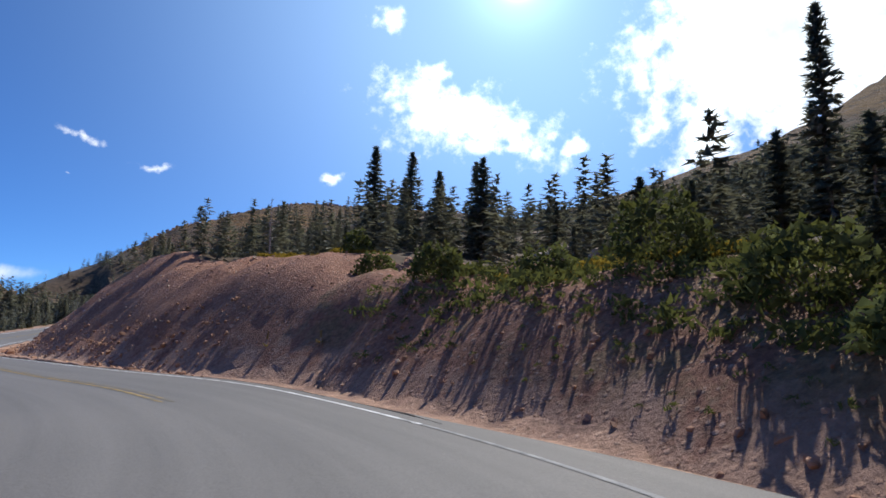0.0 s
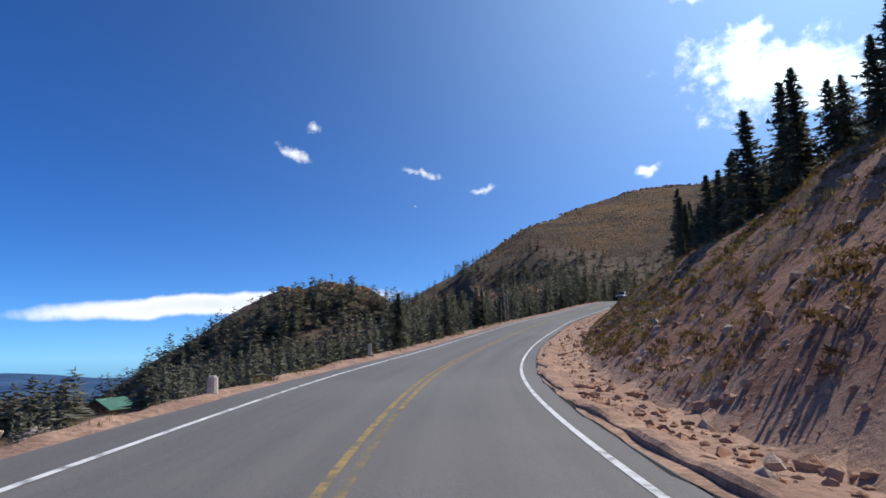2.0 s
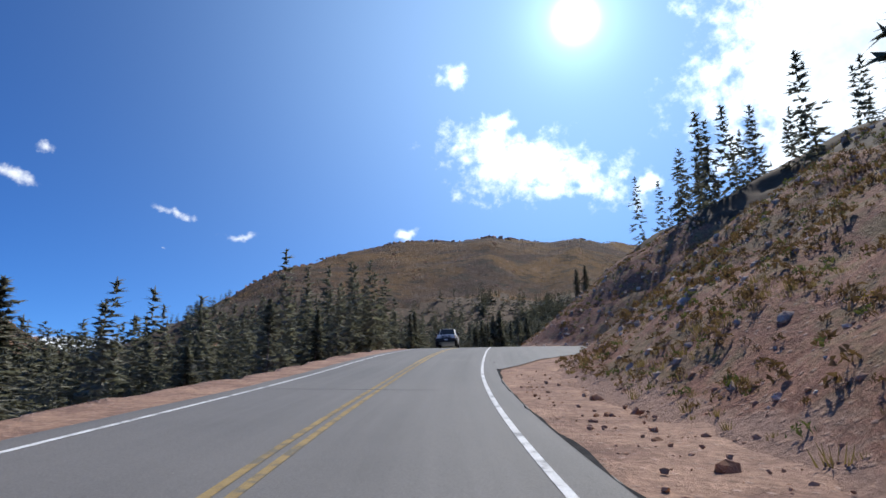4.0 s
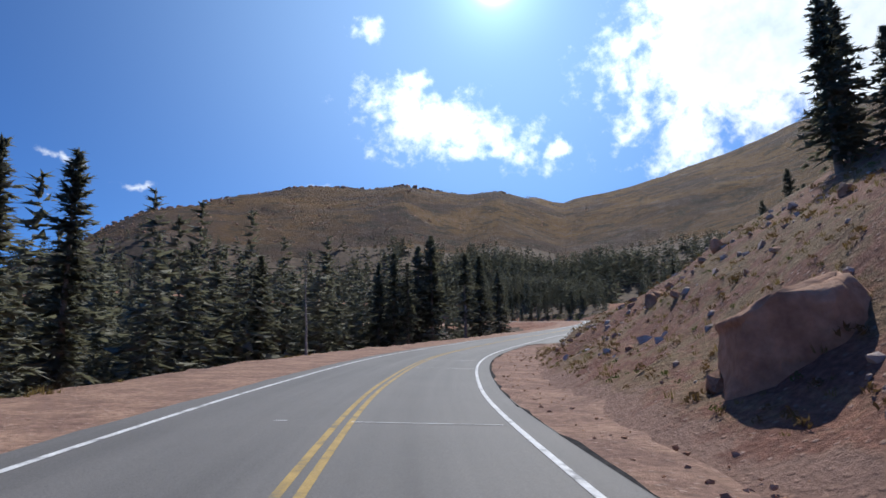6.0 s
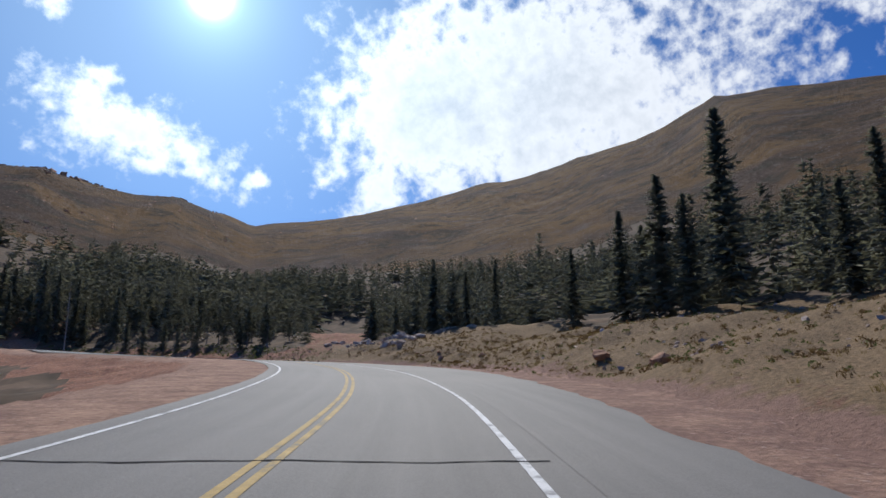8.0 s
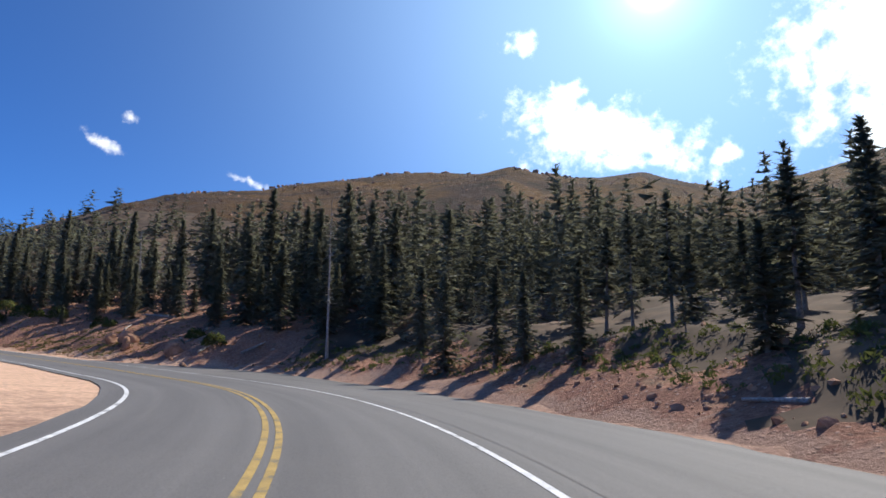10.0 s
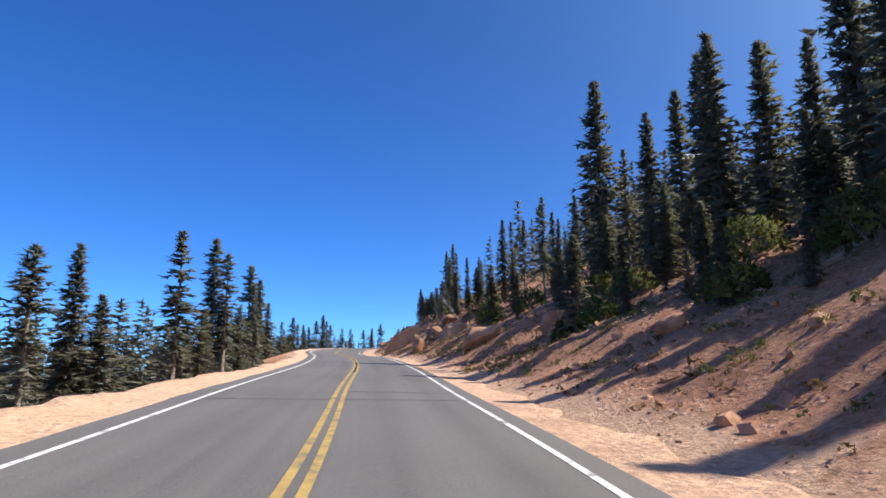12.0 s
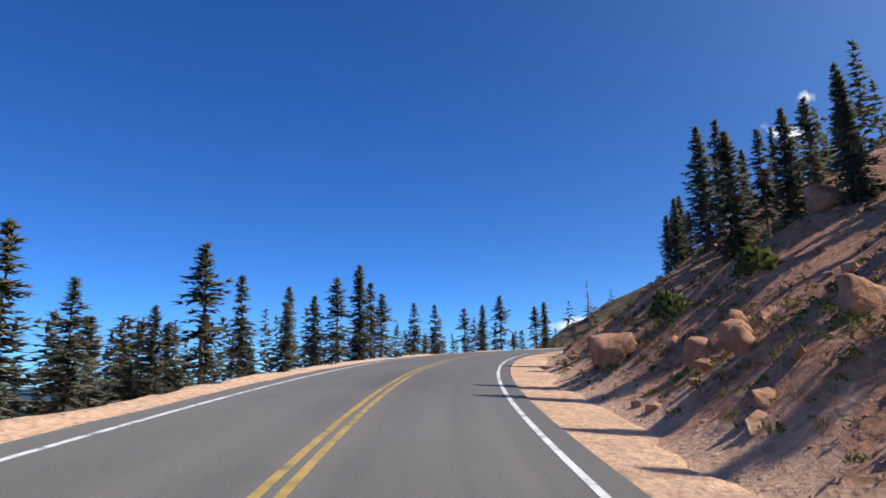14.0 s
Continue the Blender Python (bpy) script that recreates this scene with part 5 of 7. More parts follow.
PEBBLES = [mesh_arrays(rock_mesh(80 + k, (1, 0.8, 0.7), GRANITE, 1, 0.4, 0.5)) for k in range(4)]
scatter("stones", PEBBLES, strew(700, -0.2, 0.5, 4.2, 8.5, 0.05, 0.24, 14, 1.2) + strew(1500, 11.5, 14.8, 4.6, 9.5, 0.03, 0.13, 18, 1.2) + strew(700, 2.4, 4.4, 4.2, 8.5, 0.06, 0.32, 13, 1.2) + strew(650, 3.02, 3.5, 4.9, 10.5, 0.12, 0.55, 16, 1.0) + strew(1500, 0.6, 4.5, 3.5, 9, 0.03, 0.16, 1, 1.8) + strew(2600, 0.7, 2.5, 3.7, 6.4, 0.05, 0.32, 8, 1.5) + strew(700, 0.7, 2.5, 5, 11, 0.04, 0.2, 15, 1.0) + strew(900, 2.2, 7.2, 3.6, 5.2, 0.03, 0.16, 11, 1.3) + strew(500, 4.5, 7.1, 4, 12, 0.03, 0.15, 2) + strew(1300, 11.4, 15, 4.6, 12, 0.03, 0.16, 3) + strew(1000, 11.4, 15, 5.0, 14, 0.1, 0.55, 10) + strew(220, 10.7, 11.4, 9.0, 14, 0.08, 0.5, 17) + strew(250, 9.3, 10.2, 10, 17, 0.05, 0.2, 6) + strew(350, 9.9, 10.6, 8.4, 13, 0.08, 0.4, 12) + strew(300, 6.9, 7.3, 4, 14, 0.03, 0.12, 9), GRANITE, "small loose granite stones strewn over the bank", "stones")
scatter("pale_stones", PEBBLES, strew(1000, 2.2, 4.8, 5.6, 16, 0.07, 0.42, 4, 1.0) + strew(700, 5.0, 7.0, 6, 15, 0.08, 0.55, 5, 1.0) + strew(700, 4.5, 5.6, 8, 21, 0.10, 0.6, 61, 1.0) + strew(260, 7.9, 9.1, 11, 26, 0.1, 0.5, 62, 1.0) + strew(160, 7.9, 8.25, 8, 20, 0.2, 0.75, 76, 1.0) + strew(350, 0.8, 2.5, 5.0, 12, 0.05, 0.24, 7, 1.0), PALE, "pale granite stones and slabs sticking out of the bank", "stones")


def crest_rocks():
    g = np.random.RandomState(12)
    out = []
    for _ in range(700):
        az = g.uniform(-3, 38) if g.uniform() < 0.7 else g.uniform(-40, 38)
        D = float(np.interp(az, [c[0] for c in CREST], [c[1] for c in CREST]))
        crest = g.uniform() < 0.4
        r = D * (g.normal(0.985, 0.012) if crest else g.uniform(0.55, 0.97))
        x, y = HUB[0] - r * math.sin(radians(az)), HUB[1] + r * math.cos(radians(az))
        if abs(float(nearest([x], [y])[1][0])) < 70:
            continue
        knob = math.exp(-((az - 16) / 3.0) ** 2) + 0.7 * math.exp(-((az - 9) / 2.0) ** 2)
        out.append((x, y, float(ground_at(x, y)[0][0]), g.uniform(1.4, 4.6) * (1 + 2.2 * knob if crest else 0.7), g.uniform(0, 6.28)))
    for _ in range(110):
        a, r = g.uniform(0, 6.28), abs(g.normal(0, 22))
        x, y = DOME[0] + r * math.cos(a), DOME[1] + r * math.sin(a)
        out.append((x, y, float(ground_at(x, y)[0][0]), g.uniform(1.5, 6.0), g.uniform(0, 6.28)))
    return out


scatter("outcrops", PEBBLES, crest_rocks(), GRANITE, "rocky outcrops along the mountain ridge and dome", "rocks")


# ---- grass, shrubs ----
def tuft_arrays(seed, blades, spread, high):
    g = random.Random(seed)
    V, F = [], []
    for _ in range(blades):
        a, r, h = g.uniform(0, 6.28), g.uniform(0, spread), high * g.uniform(0.5, 1.1)
        x, y, lean = r * math.cos(a), r * math.sin(a), g.uniform(0.1, 0.6) * h
        t = g.uniform(0, 6.28)
        n = len(V)
        V += [(x - 0.018 * math.cos(t), y - 0.018 * math.sin(t), -0.03), (x + 0.018 * math.cos(t), y + 0.018 * math.sin(t), -0.03), (x + lean * math.cos(a), y + lean * math.sin(a), h)]
        F.append((n, n + 1, n + 2))
    return np.array(V), np.array(F)


TUFTS = [tuft_arrays(k, 16, 0.24, 0.30) for k in range(5)]


def clump_arrays(seed, leaves, wide, high):
    """A low dome of small leaves."""
    g = random.Random(seed)
    V, F = [], []
    for _ in range(leaves):
        a, b = g.uniform(0, 6.28), g.uniform(0, 1) ** 0.7
        r = wide * math.sqrt(max(0, 1 - b * b)) * g.uniform(0.4, 1.05)
        p = Vector((r * math.cos(a), r * math.sin(a), high * b * g.uniform(0.6, 1)))
        u, w = Vector([g.uniform(-1, 1), g.uniform(-1, 1), g.uniform(0, 1.2)]).normalized(), Vector([g.uniform(-1, 1) for _ in range(3)]).normalized()
        k, n = g.uniform(0.06, 0.15), len(V)
        V += [tuple(p + u * k), tuple(p - u * k * 0.5 + w * k * 0.5), tuple(p - u * k * 0.5 - w * k * 0.5)]
        F.append((n, n + 1, n + 2))
    return np.array(V), np.array(F)


CLUMPS = [clump_arrays(k, 22, 0.34, 0.30) for k in range(6)]


def clumps(spots):
    """Keeps the spots that lie in the grassy patches."""
    x, y = np.array([p[0] for p in spots]), np.array([p[1] for p in spots])
    return [p for p, f in zip(spots, fbm(x, y, 2.6, 2, 61)) if f > -0.15]


scatter("dry_grass", TUFTS, clumps(strew(4200, 2.3, 4.6, 5.4, 15, 0.3, 0.8, 31, 1.0) + strew(2200, 5.4, 7.2, 5.5, 15, 0.25, 0.65, 32, 1.0) + strew(1800, 9.0, 9.9, 11, 22, 0.3, 0.7, 33, 1.0) + strew(1500, 4.5, 5.6, 8, 21, 0.3, 0.7, 63, 1.0) + strew(900, 7.3, 8.2, 6, 24, 0.25, 0.6, 64, 1.0) + strew(1500, 7.02, 7.3, 5, 20, 0.2, 0.5, 45, 1.0) + strew(1200, 8.1, 9.1, 9, 24, 0.25, 0.6, 46, 1.0) + strew(1200, 11.4, 15.0, 5.6, 16, 0.3, 0.75, 34, 1.0) + strew(1700, 12.6, 14.8, 4.8, 8.0, 0.2, 0.5, 72, 1.0)
        + strew(800, 11.5, 12.2, 4.9, 9.0, 0.2, 0.55, 74, 1.0) + strew(1500, 12.2, 14.6, 5.0, 10, 0.2, 0.5, 77, 1.0) + strew(1200, 6.9, 7.4, 4.5, 16, 0.25, 0.6, 78, 1.0) + strew(700, 2.0, 4.2, -6, -4, 0.3, 0.8, 35, 1.0) + strew(300, 5.5, 7.0, -8.5, -6.6, 0.3, 0.7, 36, 1.0)), STRAW, "dry yellow grass tufts on the bank", "grass")
scatter("russet_plants", CLUMPS, strew(2300, 2.2, 4.8, 5.6, 14, 0.35, 0.95, 51, 1.0) + strew(900, 5.5, 7.3, 5.5, 15, 0.3, 0.7, 52, 1.0) + strew(900, 4.5, 5.6, 8, 20, 0.4, 1.1, 65, 1.0) + strew(500, 7.9, 9.1, 10, 24, 0.4, 0.9, 66, 1.0) + strew(700, 9.0, 9.9, 11, 22, 0.4, 1.0, 53, 1.0) + strew(1000, 11.5, 14.6, 5.0, 10, 0.25, 0.55, 79, 1.0) + strew(400, 6.9, 7.4, 5, 16, 0.3, 0.6, 80, 1.0), RUSSET, "russet autumn plants covering the bank", "plants")
scatter("low_plants", CLUMPS, strew(800, 2.6, 4.6, 5.6, 14, 0.3, 0.8, 41, 1.0) + strew(350, 5.6, 7.2, 5.5, 14, 0.2, 0.45, 42, 1.0) + strew(700, 4.5, 5.6, 8, 20, 0.3, 0.8, 67, 1.0) + strew(500, 7.8, 9.1, 10, 26, 0.3, 0.7, 68, 1.0) + strew(450, -0.2, 0.5, 4.8, 8, 0.25, 0.7, 73, 1.0) + strew(1600, 11.4, 15.0, 5.4, 13, 0.3, 0.7, 44, 1.0) + strew(420, 11.55, 12.05, 5.4, 8.6, 0.25, 0.6, 75, 1.0) + strew(1300, 12.6, 14.8, 5.0, 8.2, 0.2, 0.5, 71, 1.0), LEAVES, "low green weeds among the stones of the bank", "plants")
scatter("undergrowth", CLUMPS, strew(120, 9.95, 10.2, 8.5, 13, 0.3, 0.6, 47, 1.0) + strew(650, 10.2, 11.1, 9.2, 13, 0.4, 1.0, 49, 1.0) + strew(1500, -0.2, 0.55, 5.8, 13, 0.5, 1.5, 48, 1.0), LEAVES, "dark undergrowth at the foot of the spruces", "plants")
scatter("golden_brush", CLUMPS, strew(900, 0.30, 0.46, 8.5, 11, 0.5, 1.0, 37, 1.0) + strew(500, 0.12, 0.2, 9, 11, 0.5, 0.9, 39, 1.0) + strew(1200, 0.72, 1.0, 11, 13, 0.4, 0.7, 38, 1.0) + strew(160, 2.5, 4.3, 6.5, 12, 0.3, 0.8, 40, 1.0), GOLD, "golden autumn brush high on the shaded bank", "brush")


def bush(st, off, wide, high, mat, label):
    g = random.Random(int(st * 100 + off * 10))
    V, F = [], []
    for _ in range(int(420 * wide)):
        a, b = g.uniform(0, 6.28), g.uniform(0.05, 1.0)
        r = wide * 0.5 * math.sqrt(1 - (b * 0.9) ** 2) * g.uniform(0.6, 1.05)
        p = Vector((r * math.cos(a), r * math.sin(a), high * b * g.uniform(0.6, 1.0)))
        u, w = Vector([g.uniform(-1, 1) for _ in range(3)]).normalized(), Vector([g.uniform(-1, 1) for _ in range(3)]).normalized()
        k = g.uniform(0.06, 0.16)
        n = len(V)
        V += [tuple(p + u * k), tuple(p - u * k * 0.5 + w * k * 0.6), tuple(p - u * k * 0.5 - w * k * 0.6)]
        F.append((n, n + 1, n + 2))
    x, y, z = spot(st, off)
    top = tagged(new("bush"), label, "bush", "shrubs on the banks")
    top.matrix_basis = Matrix.Translation((x, y, z - 0.05))
    P = np.array(V)
    new("foliage", leafy_mesh("foliage", V, F, mat, np.stack([P[:, 0], P[:, 1], 0.7 * P[:, 2] + 0.1], 1))).parent = top
    V, F = [], []
    for _ in range(9):
        a, r, k = g.uniform(0, 6.28), g.uniform(0.2, 0.42) * wide, g.uniform(0.5, 0.85) * high
        n = len(V)
        V += [(0.02, 0, -0.1), (-0.012, 0.018, -0.1), (-0.012, -0.018, -0.1), (r * math.cos(a), r * math.sin(a), k)]
        F += [(n, n + 1, n + 3), (n + 1, n + 2, n + 3), (n + 2, n, n + 3)]
    mesh_object("branching_stem", V, F, BARK).parent = top
    return top


for st, off, w, h in [(11.3, 9.5, 1.8, 1.0), (11.45, 11.0, 1.6, 0.9), (11.8, 10.0, 1.4, 0.7), (12.2, 10.5, 1.6, 0.9), (12.72, 9.0, 1.6, 1.2), (13.2, 9.5, 2.2, 1.9), (13.28, 10.2, 2.0, 1.8), (13.1, 11.5, 2.0, 1.6), (14.5, 7.8, 1.2, 0.9), (14.4, 8.8, 1.0, 0.7), (13.9, 12.0, 1.8, 1.4), (12.62, 9.2, 1.8, 1.1), (12.45, 10.8, 2.2, 1.3), (12.32, 11.2, 2.4, 1.5), (12.7, 11.8, 1.9, 1.2), (12.5, 12.6, 2.2, 1.4), (12.15, 11.6, 2.2, 1.4), (11.95, 12.0, 2.0, 1.3), (12.85, 12.4, 2.0, 1.4)]:
    bush(st, off, w, h, LEAVES, "low dark green juniper bush on the bank")
for st, off, w, h in [(0.1, 7.5, 2.0, 1.4), (0.16, 5.8, 1.4, 0.8), (0.02, 6.2, 1.6, 0.9), (0.22, 7.0, 2.2, 1.2), (0.32, 8.5, 2.4, 1.6), (0.42, 9.0, 2.0, 1.3), (0.05, 10.0, 2.6, 2.0), (0.5, 7.6, 1.6, 1.0), (0.62, 9.0, 1.6, 1.0), (-0.1, 12.0, 2.8, 2.2), (0.25, 12.0, 2.4, 1.8), (0.75, 11.5, 1.4, 1.2)]:
    bush(st, off, w, h, LEAVES, "dark leafy shrub on the shaded cut bank")


def stalk(st, off, high):
    x, y, z = spot(st, off)
    top = tagged(new("mullein_stalk"), "dry upright mullein stalk with a pale seed head", "plant", "dry stalks beside the road")
    top.matrix_basis = Matrix.Translation((x, y, z)) @ Euler((0.06 * math.sin(st * 50), 0.05, st * 9)).to_matrix().to_4x4()
    g = random.Random(int(st * 1000 + off * 10))
    for name, r0, r1, z0, z1, mat in (("stem", 0.018, 0.012, -0.1, high * 0.55, DEADWOOD), ("seed_head", 0.03, 0.012, high * 0.5, high, STRAW)):
        V, F, rings = [], [], 3 if name == "stem" else 9
        for k in range(rings):                           # the seed head is lumpy, the stem smooth
            q = k / (rings - 1)
            r = (r0 + (r1 - r0) * q) * (1 if name == "stem" else g.uniform(0.7, 1.3))
            V += [(r * math.cos(1.047 * j), r * math.sin(1.047 * j), z0 + (z1 - z0) * q) for j in range(6)]
        F = [(6 * k + j, 6 * k + (j + 1) % 6, 6 * k + 6 + (j + 1) % 6, 6 * k + 6 + j) for k in range(rings - 1) for j in range(6)] + [tuple(range(6 * rings - 6, 6 * rings))]
        mesh_object(name, V, F, mat).parent = top
    V, F = [], []
    for k in range(14):                                  # withered leaves round the foot
        a, r, n = g.uniform(0, 6.28), g.uniform(0.12, 0.24), len(V)
        c, q = math.cos(a), math.sin(a)
        V += [(0, 0, 0.02), (0.5 * r * c - 0.04 * q, 0.5 * r * q + 0.04 * c, 0.1), (0.5 * r * c + 0.04 * q, 0.5 * r * q - 0.04 * c, 0.1), (r * c, r * q, g.uniform(0.03, 0.16))]
        F += [(n, n + 2, n + 1), (n + 1, n + 2, n + 3)]
    mesh_object("leaf_rosette", V, F, STRAW).parent = top


for st, off, h in [(0.62, 4.9, 0.5), (0.55, 5.1, 0.4), (12.75, 6.0, 0.7), (13.05, 6.2, 0.9), (13.1, 6.5, 0.7), (13.5, 5.4, 0.5), (13.75, 5.6, 0.6), (13.9, 5.8, 0.6), (14.05, 6.0, 0.8), (14.15, 6.4, 0.6), (12.3, 6.4, 0.5), (2.78, -4.1, 0.6), (3.62, 7.5, 0.7), (3.66, 7.9, 0.6), (12.85, 6.2, 0.7), (12.95, 5.8, 0.6), (13.0, 6.8, 0.8), (12.6, 6.6, 0.6), (12.7, 7.4, 0.7), (3.7, 8.2, 0.6), (3.85, 7.4, 0.5)]:
    stalk(st, off, h)


def log(st, off, length, thick, turn, pitch=0.0):
    bm = bmesh.new()
    bmesh.ops.create_cone(bm, cap_ends=True, segments=9, radius1=thick, radius2=thick * 0.55, depth=length)
    for v in bm.verts:
        v.co += Vector((0.05 * math.sin(v.co.z * 2), 0.04 * math.cos(v.co.z * 3), 0))
    me = bpy.data.meshes.new("fallen_log")
    bm.to_mesh(me)
    bm.free()
    me.materials.append(DEADWOOD)
    ob = new("fallen_log", me)
    x, y, z = spot(st, off)
    i = int(np.searchsorted(ST, st))
    ob.matrix_basis = Matrix.Translation((x, y, z + thick * 0.5)) @ Euler((0, 0, math.atan2(TAN[i, 1], TAN[i, 0]) + turn)).to_matrix().to_4x4() @ Euler((0, radians(90) - pitch, 0)).to_matrix().to_4x4()
    tagged(ob, "grey weathered fallen log on the slope", "log", "fallen logs")


for row in [(11.5, 12.5, 4.0, 0.10, -0.3, -0.1), (11.75, 13.5, 5.0, 0.12, 0.2, 0.05), (12.0, 12.0, 3.5, 0.09, -0.5, -0.2), (12.3, 15.0, 5.0, 0.12, 0.1, 0.0), (11.4, 9.2, 2.2, 0.07, -0.8, -0.3), (13.75, 11.8, 3.0, 0.10, 0.5, 0.1), (14.3, 13.0, 4.5, 0.12, 0.0, 0.0), (10.04, 16.6, 3.5, 0.14, 0.5, 0.0), (11.32, 10.0, 4.0, 0.09, -1.1, 0.33), (11.45, 10.8, 3.2, 0.08, -0.9, 0.3), (11.7, 9.8, 3.0, 0.08, -0.6, 0.2), (11.22, 11.5, 4.5, 0.1, -1.2, 0.3), (11.95, 10.2, 3.5, 0.09, -0.5, 0.18), (12.1, 8.8, 2.5, 0.07, -0.4, 0.12), (11.55, 8.8, 2.0, 0.06, -0.3, 0.08), (13.62, 10.4, 3.2, 0.08, -0.9, 0.3), (13.9, 10.2, 2.6, 0.07, -0.5, 0.2),
            (10.3, 9.2, 1.4, 0.06, 0.2, 0.05)]:
    log(*row)


# ---- pale outcrops and a cabin in the valley below the road ----
outcrop = random.Random(41)
for _ in range(22):
    x, y, w = -118 + outcrop.gauss(0, 6.5), 61 + outcrop.gauss(0, 6.5), outcrop.uniform(0.9, 3.2)
    ob = new("boulder", rock_mesh(outcrop.uniform(1, 90), (w * 1.3, w, w * 0.8), PALE, 3, 0.25, 0.5))
    ob.matrix_basis = Matrix.Translation((x, y, float(ground_at(x, y)[0][0]) + w * 0.12)) @ Matrix.Rotation(outcrop.uniform(0, 6.28), 4, "Z")
    tagged(ob, "pale granite outcrop among the spruces of the valley", "boulder", "outcrops in the valley")


def cabin(x, y, turn):
    """A small log cabin with a green metal roof."""
    base = float(ground_at(x, y)[0][0])
    top = tagged(new("cabin"), "small brown wooden cabin with a green metal roof", "house")
    top.matrix_basis = Matrix.Translation((x, y, base)) @ Matrix.Rotation(turn, 4, "Z")
    timber = mottled("cabin_timber", [(0.3, (0.10, 0.06, 0.035)), (0.7, (0.20, 0.13, 0.08))], 4, 6, 0.85, 0.4, 20, 0.2)
    green = mottled("green_roof_metal", [(0.3, (0.07, 0.17, 0.12)), (0.7, (0.12, 0.25, 0.18))], 0.8, 6, 0.45, 0.1, 9, 0.1)
    pane = material("cabin_glass", (0.03, 0.035, 0.04), 0.1)

    def block(name, x0, x1, y0, y1, z0, z1, mat, parent=top):
        V = [(a, b, c) for a in (x0, x1) for b in (y0, y1) for c in (z0, z1)]
        ob = mesh_object(name, V, [(0, 1, 3, 2), (4, 6, 7, 5), (0, 4, 5, 1), (2, 3, 7, 6), (0, 2, 6, 4), (1, 5, 7, 3)], mat)
        ob.parent = parent
        return ob

    for k in range(8):                                   # courses of squared logs on all four sides
        for y0 in (-2.0, 1.86):
            block("log_course", -3.0, 3.0, y0, y0 + 0.14, -0.6 + 0.34 * k, -0.28 + 0.34 * k, timber)
        for x0 in (-3.0, 2.86):
            block("log_course", x0, x0 + 0.14, -1.85, 1.85, -0.6 + 0.34 * k, -0.28 + 0.34 * k, timber)
    for side in (-1, 1):
        V = [(-3.4, side * 2.5, 1.75), (3.4, side * 2.5, 1.75), (3.4, 0, 3.3), (-3.4, 0, 3.3)]
        V += [(a, b, c + 0.1) for a, b, c in V]
        roof = mesh_object("roof", V, [(3, 2, 1, 0), (4, 5, 6, 7), (0, 1, 5, 4), (1, 2, 6, 5), (2, 3, 7, 6), (3, 0, 4, 7)], green)
        roof.parent = top
        for k in range(12):
            x0 = -3.3 + 0.6 * k
            V = [(x0 + a, side * (2.5 - 2.5 * q), 1.85 + 1.55 * q + c) for q in (0, 1) for a, c in ((0, 0), (0.05, 0), (0.05, 0.05), (0, 0.05))]
            seam = mesh_object("roof_seam", V, [(0, 1, 5, 4), (1, 2, 6, 5), (2, 3, 7, 6), (3, 0, 4, 7)], green)
            seam.parent = roof
    for x0 in (-2.93, 2.87):
        V = [(x0, -1.95, 2.1), (x0, 1.95, 2.1), (x0, 0, 3.28), (x0 + 0.06, -1.95, 2.1), (x0 + 0.06, 1.95, 2.1), (x0 + 0.06, 0, 3.28)]
        mesh_object("gable", V, [(2, 1, 0), (3, 4, 5), (0, 1, 4, 3), (1, 2, 5, 4), (2, 0, 3, 5)], timber).parent = top
    for x0 in (-1.9, 1.1):
        for y0 in (-2.05, 2.0):
            block("window", x0, x0 + 0.9, y0, y0 + 0.05, 0.6, 1.5, pane)
    block("door", -0.45, 0.45, -2.06, -2.0, -0.1, 1.9, timber)


cabin(*CABIN, radians(-62))


# ---- posts ----
def post(st, off, high, thick, mat, name, label):
    x, y, z = spot(st, off)
    bm = bmesh.new()
    bmesh.ops.create_cone(bm, cap_ends=True, segments=10, radius1=thick, radius2=thick * 0.85, depth=high + 0.3)
    bmesh.ops.bevel(bm, geom=[e for e in bm.edges if all(v.co.z > 0 for v in e.verts)], offset=thick * 0.25, segments=2, affect="EDGES")
    me = bpy.data.meshes.new(name)
    bm.to_mesh(me)
    bm.free()
    me.materials.append(mat)
    ob = new(name, me)
    ob.matrix_basis = Matrix.Translation((x, y, z + high / 2 - 0.15)) @ Euler((0.03, 0.02, 0)).to_matrix().to_4x4()
    return tagged(ob, label, "post")


post(7.82, 20.5, 1.2, 0.05, BARK, "marker_post", "thin dark marker post beside the turnout")
POST_STONE = mottled("pale_post_stone", [(0.3, (0.45, 0.42, 0.38)), (0.7, (0.68, 0.66, 0.62))], 6, 6, 0.9, 0.4, 30, 0.2)
post(1.98, -3.9, 0.6, 0.14, POST_STONE, "stone_post", "short pale stone post on the outer verge")
post(2.78, -4.2, 0.6, 0.12, POST_STONE, "stone_post", "short pale stone post on the outer verge")
post(2.38, -4.2, 0.4, 0.13, POST_STONE, "stone_post", "short pale stone post on the outer verge")


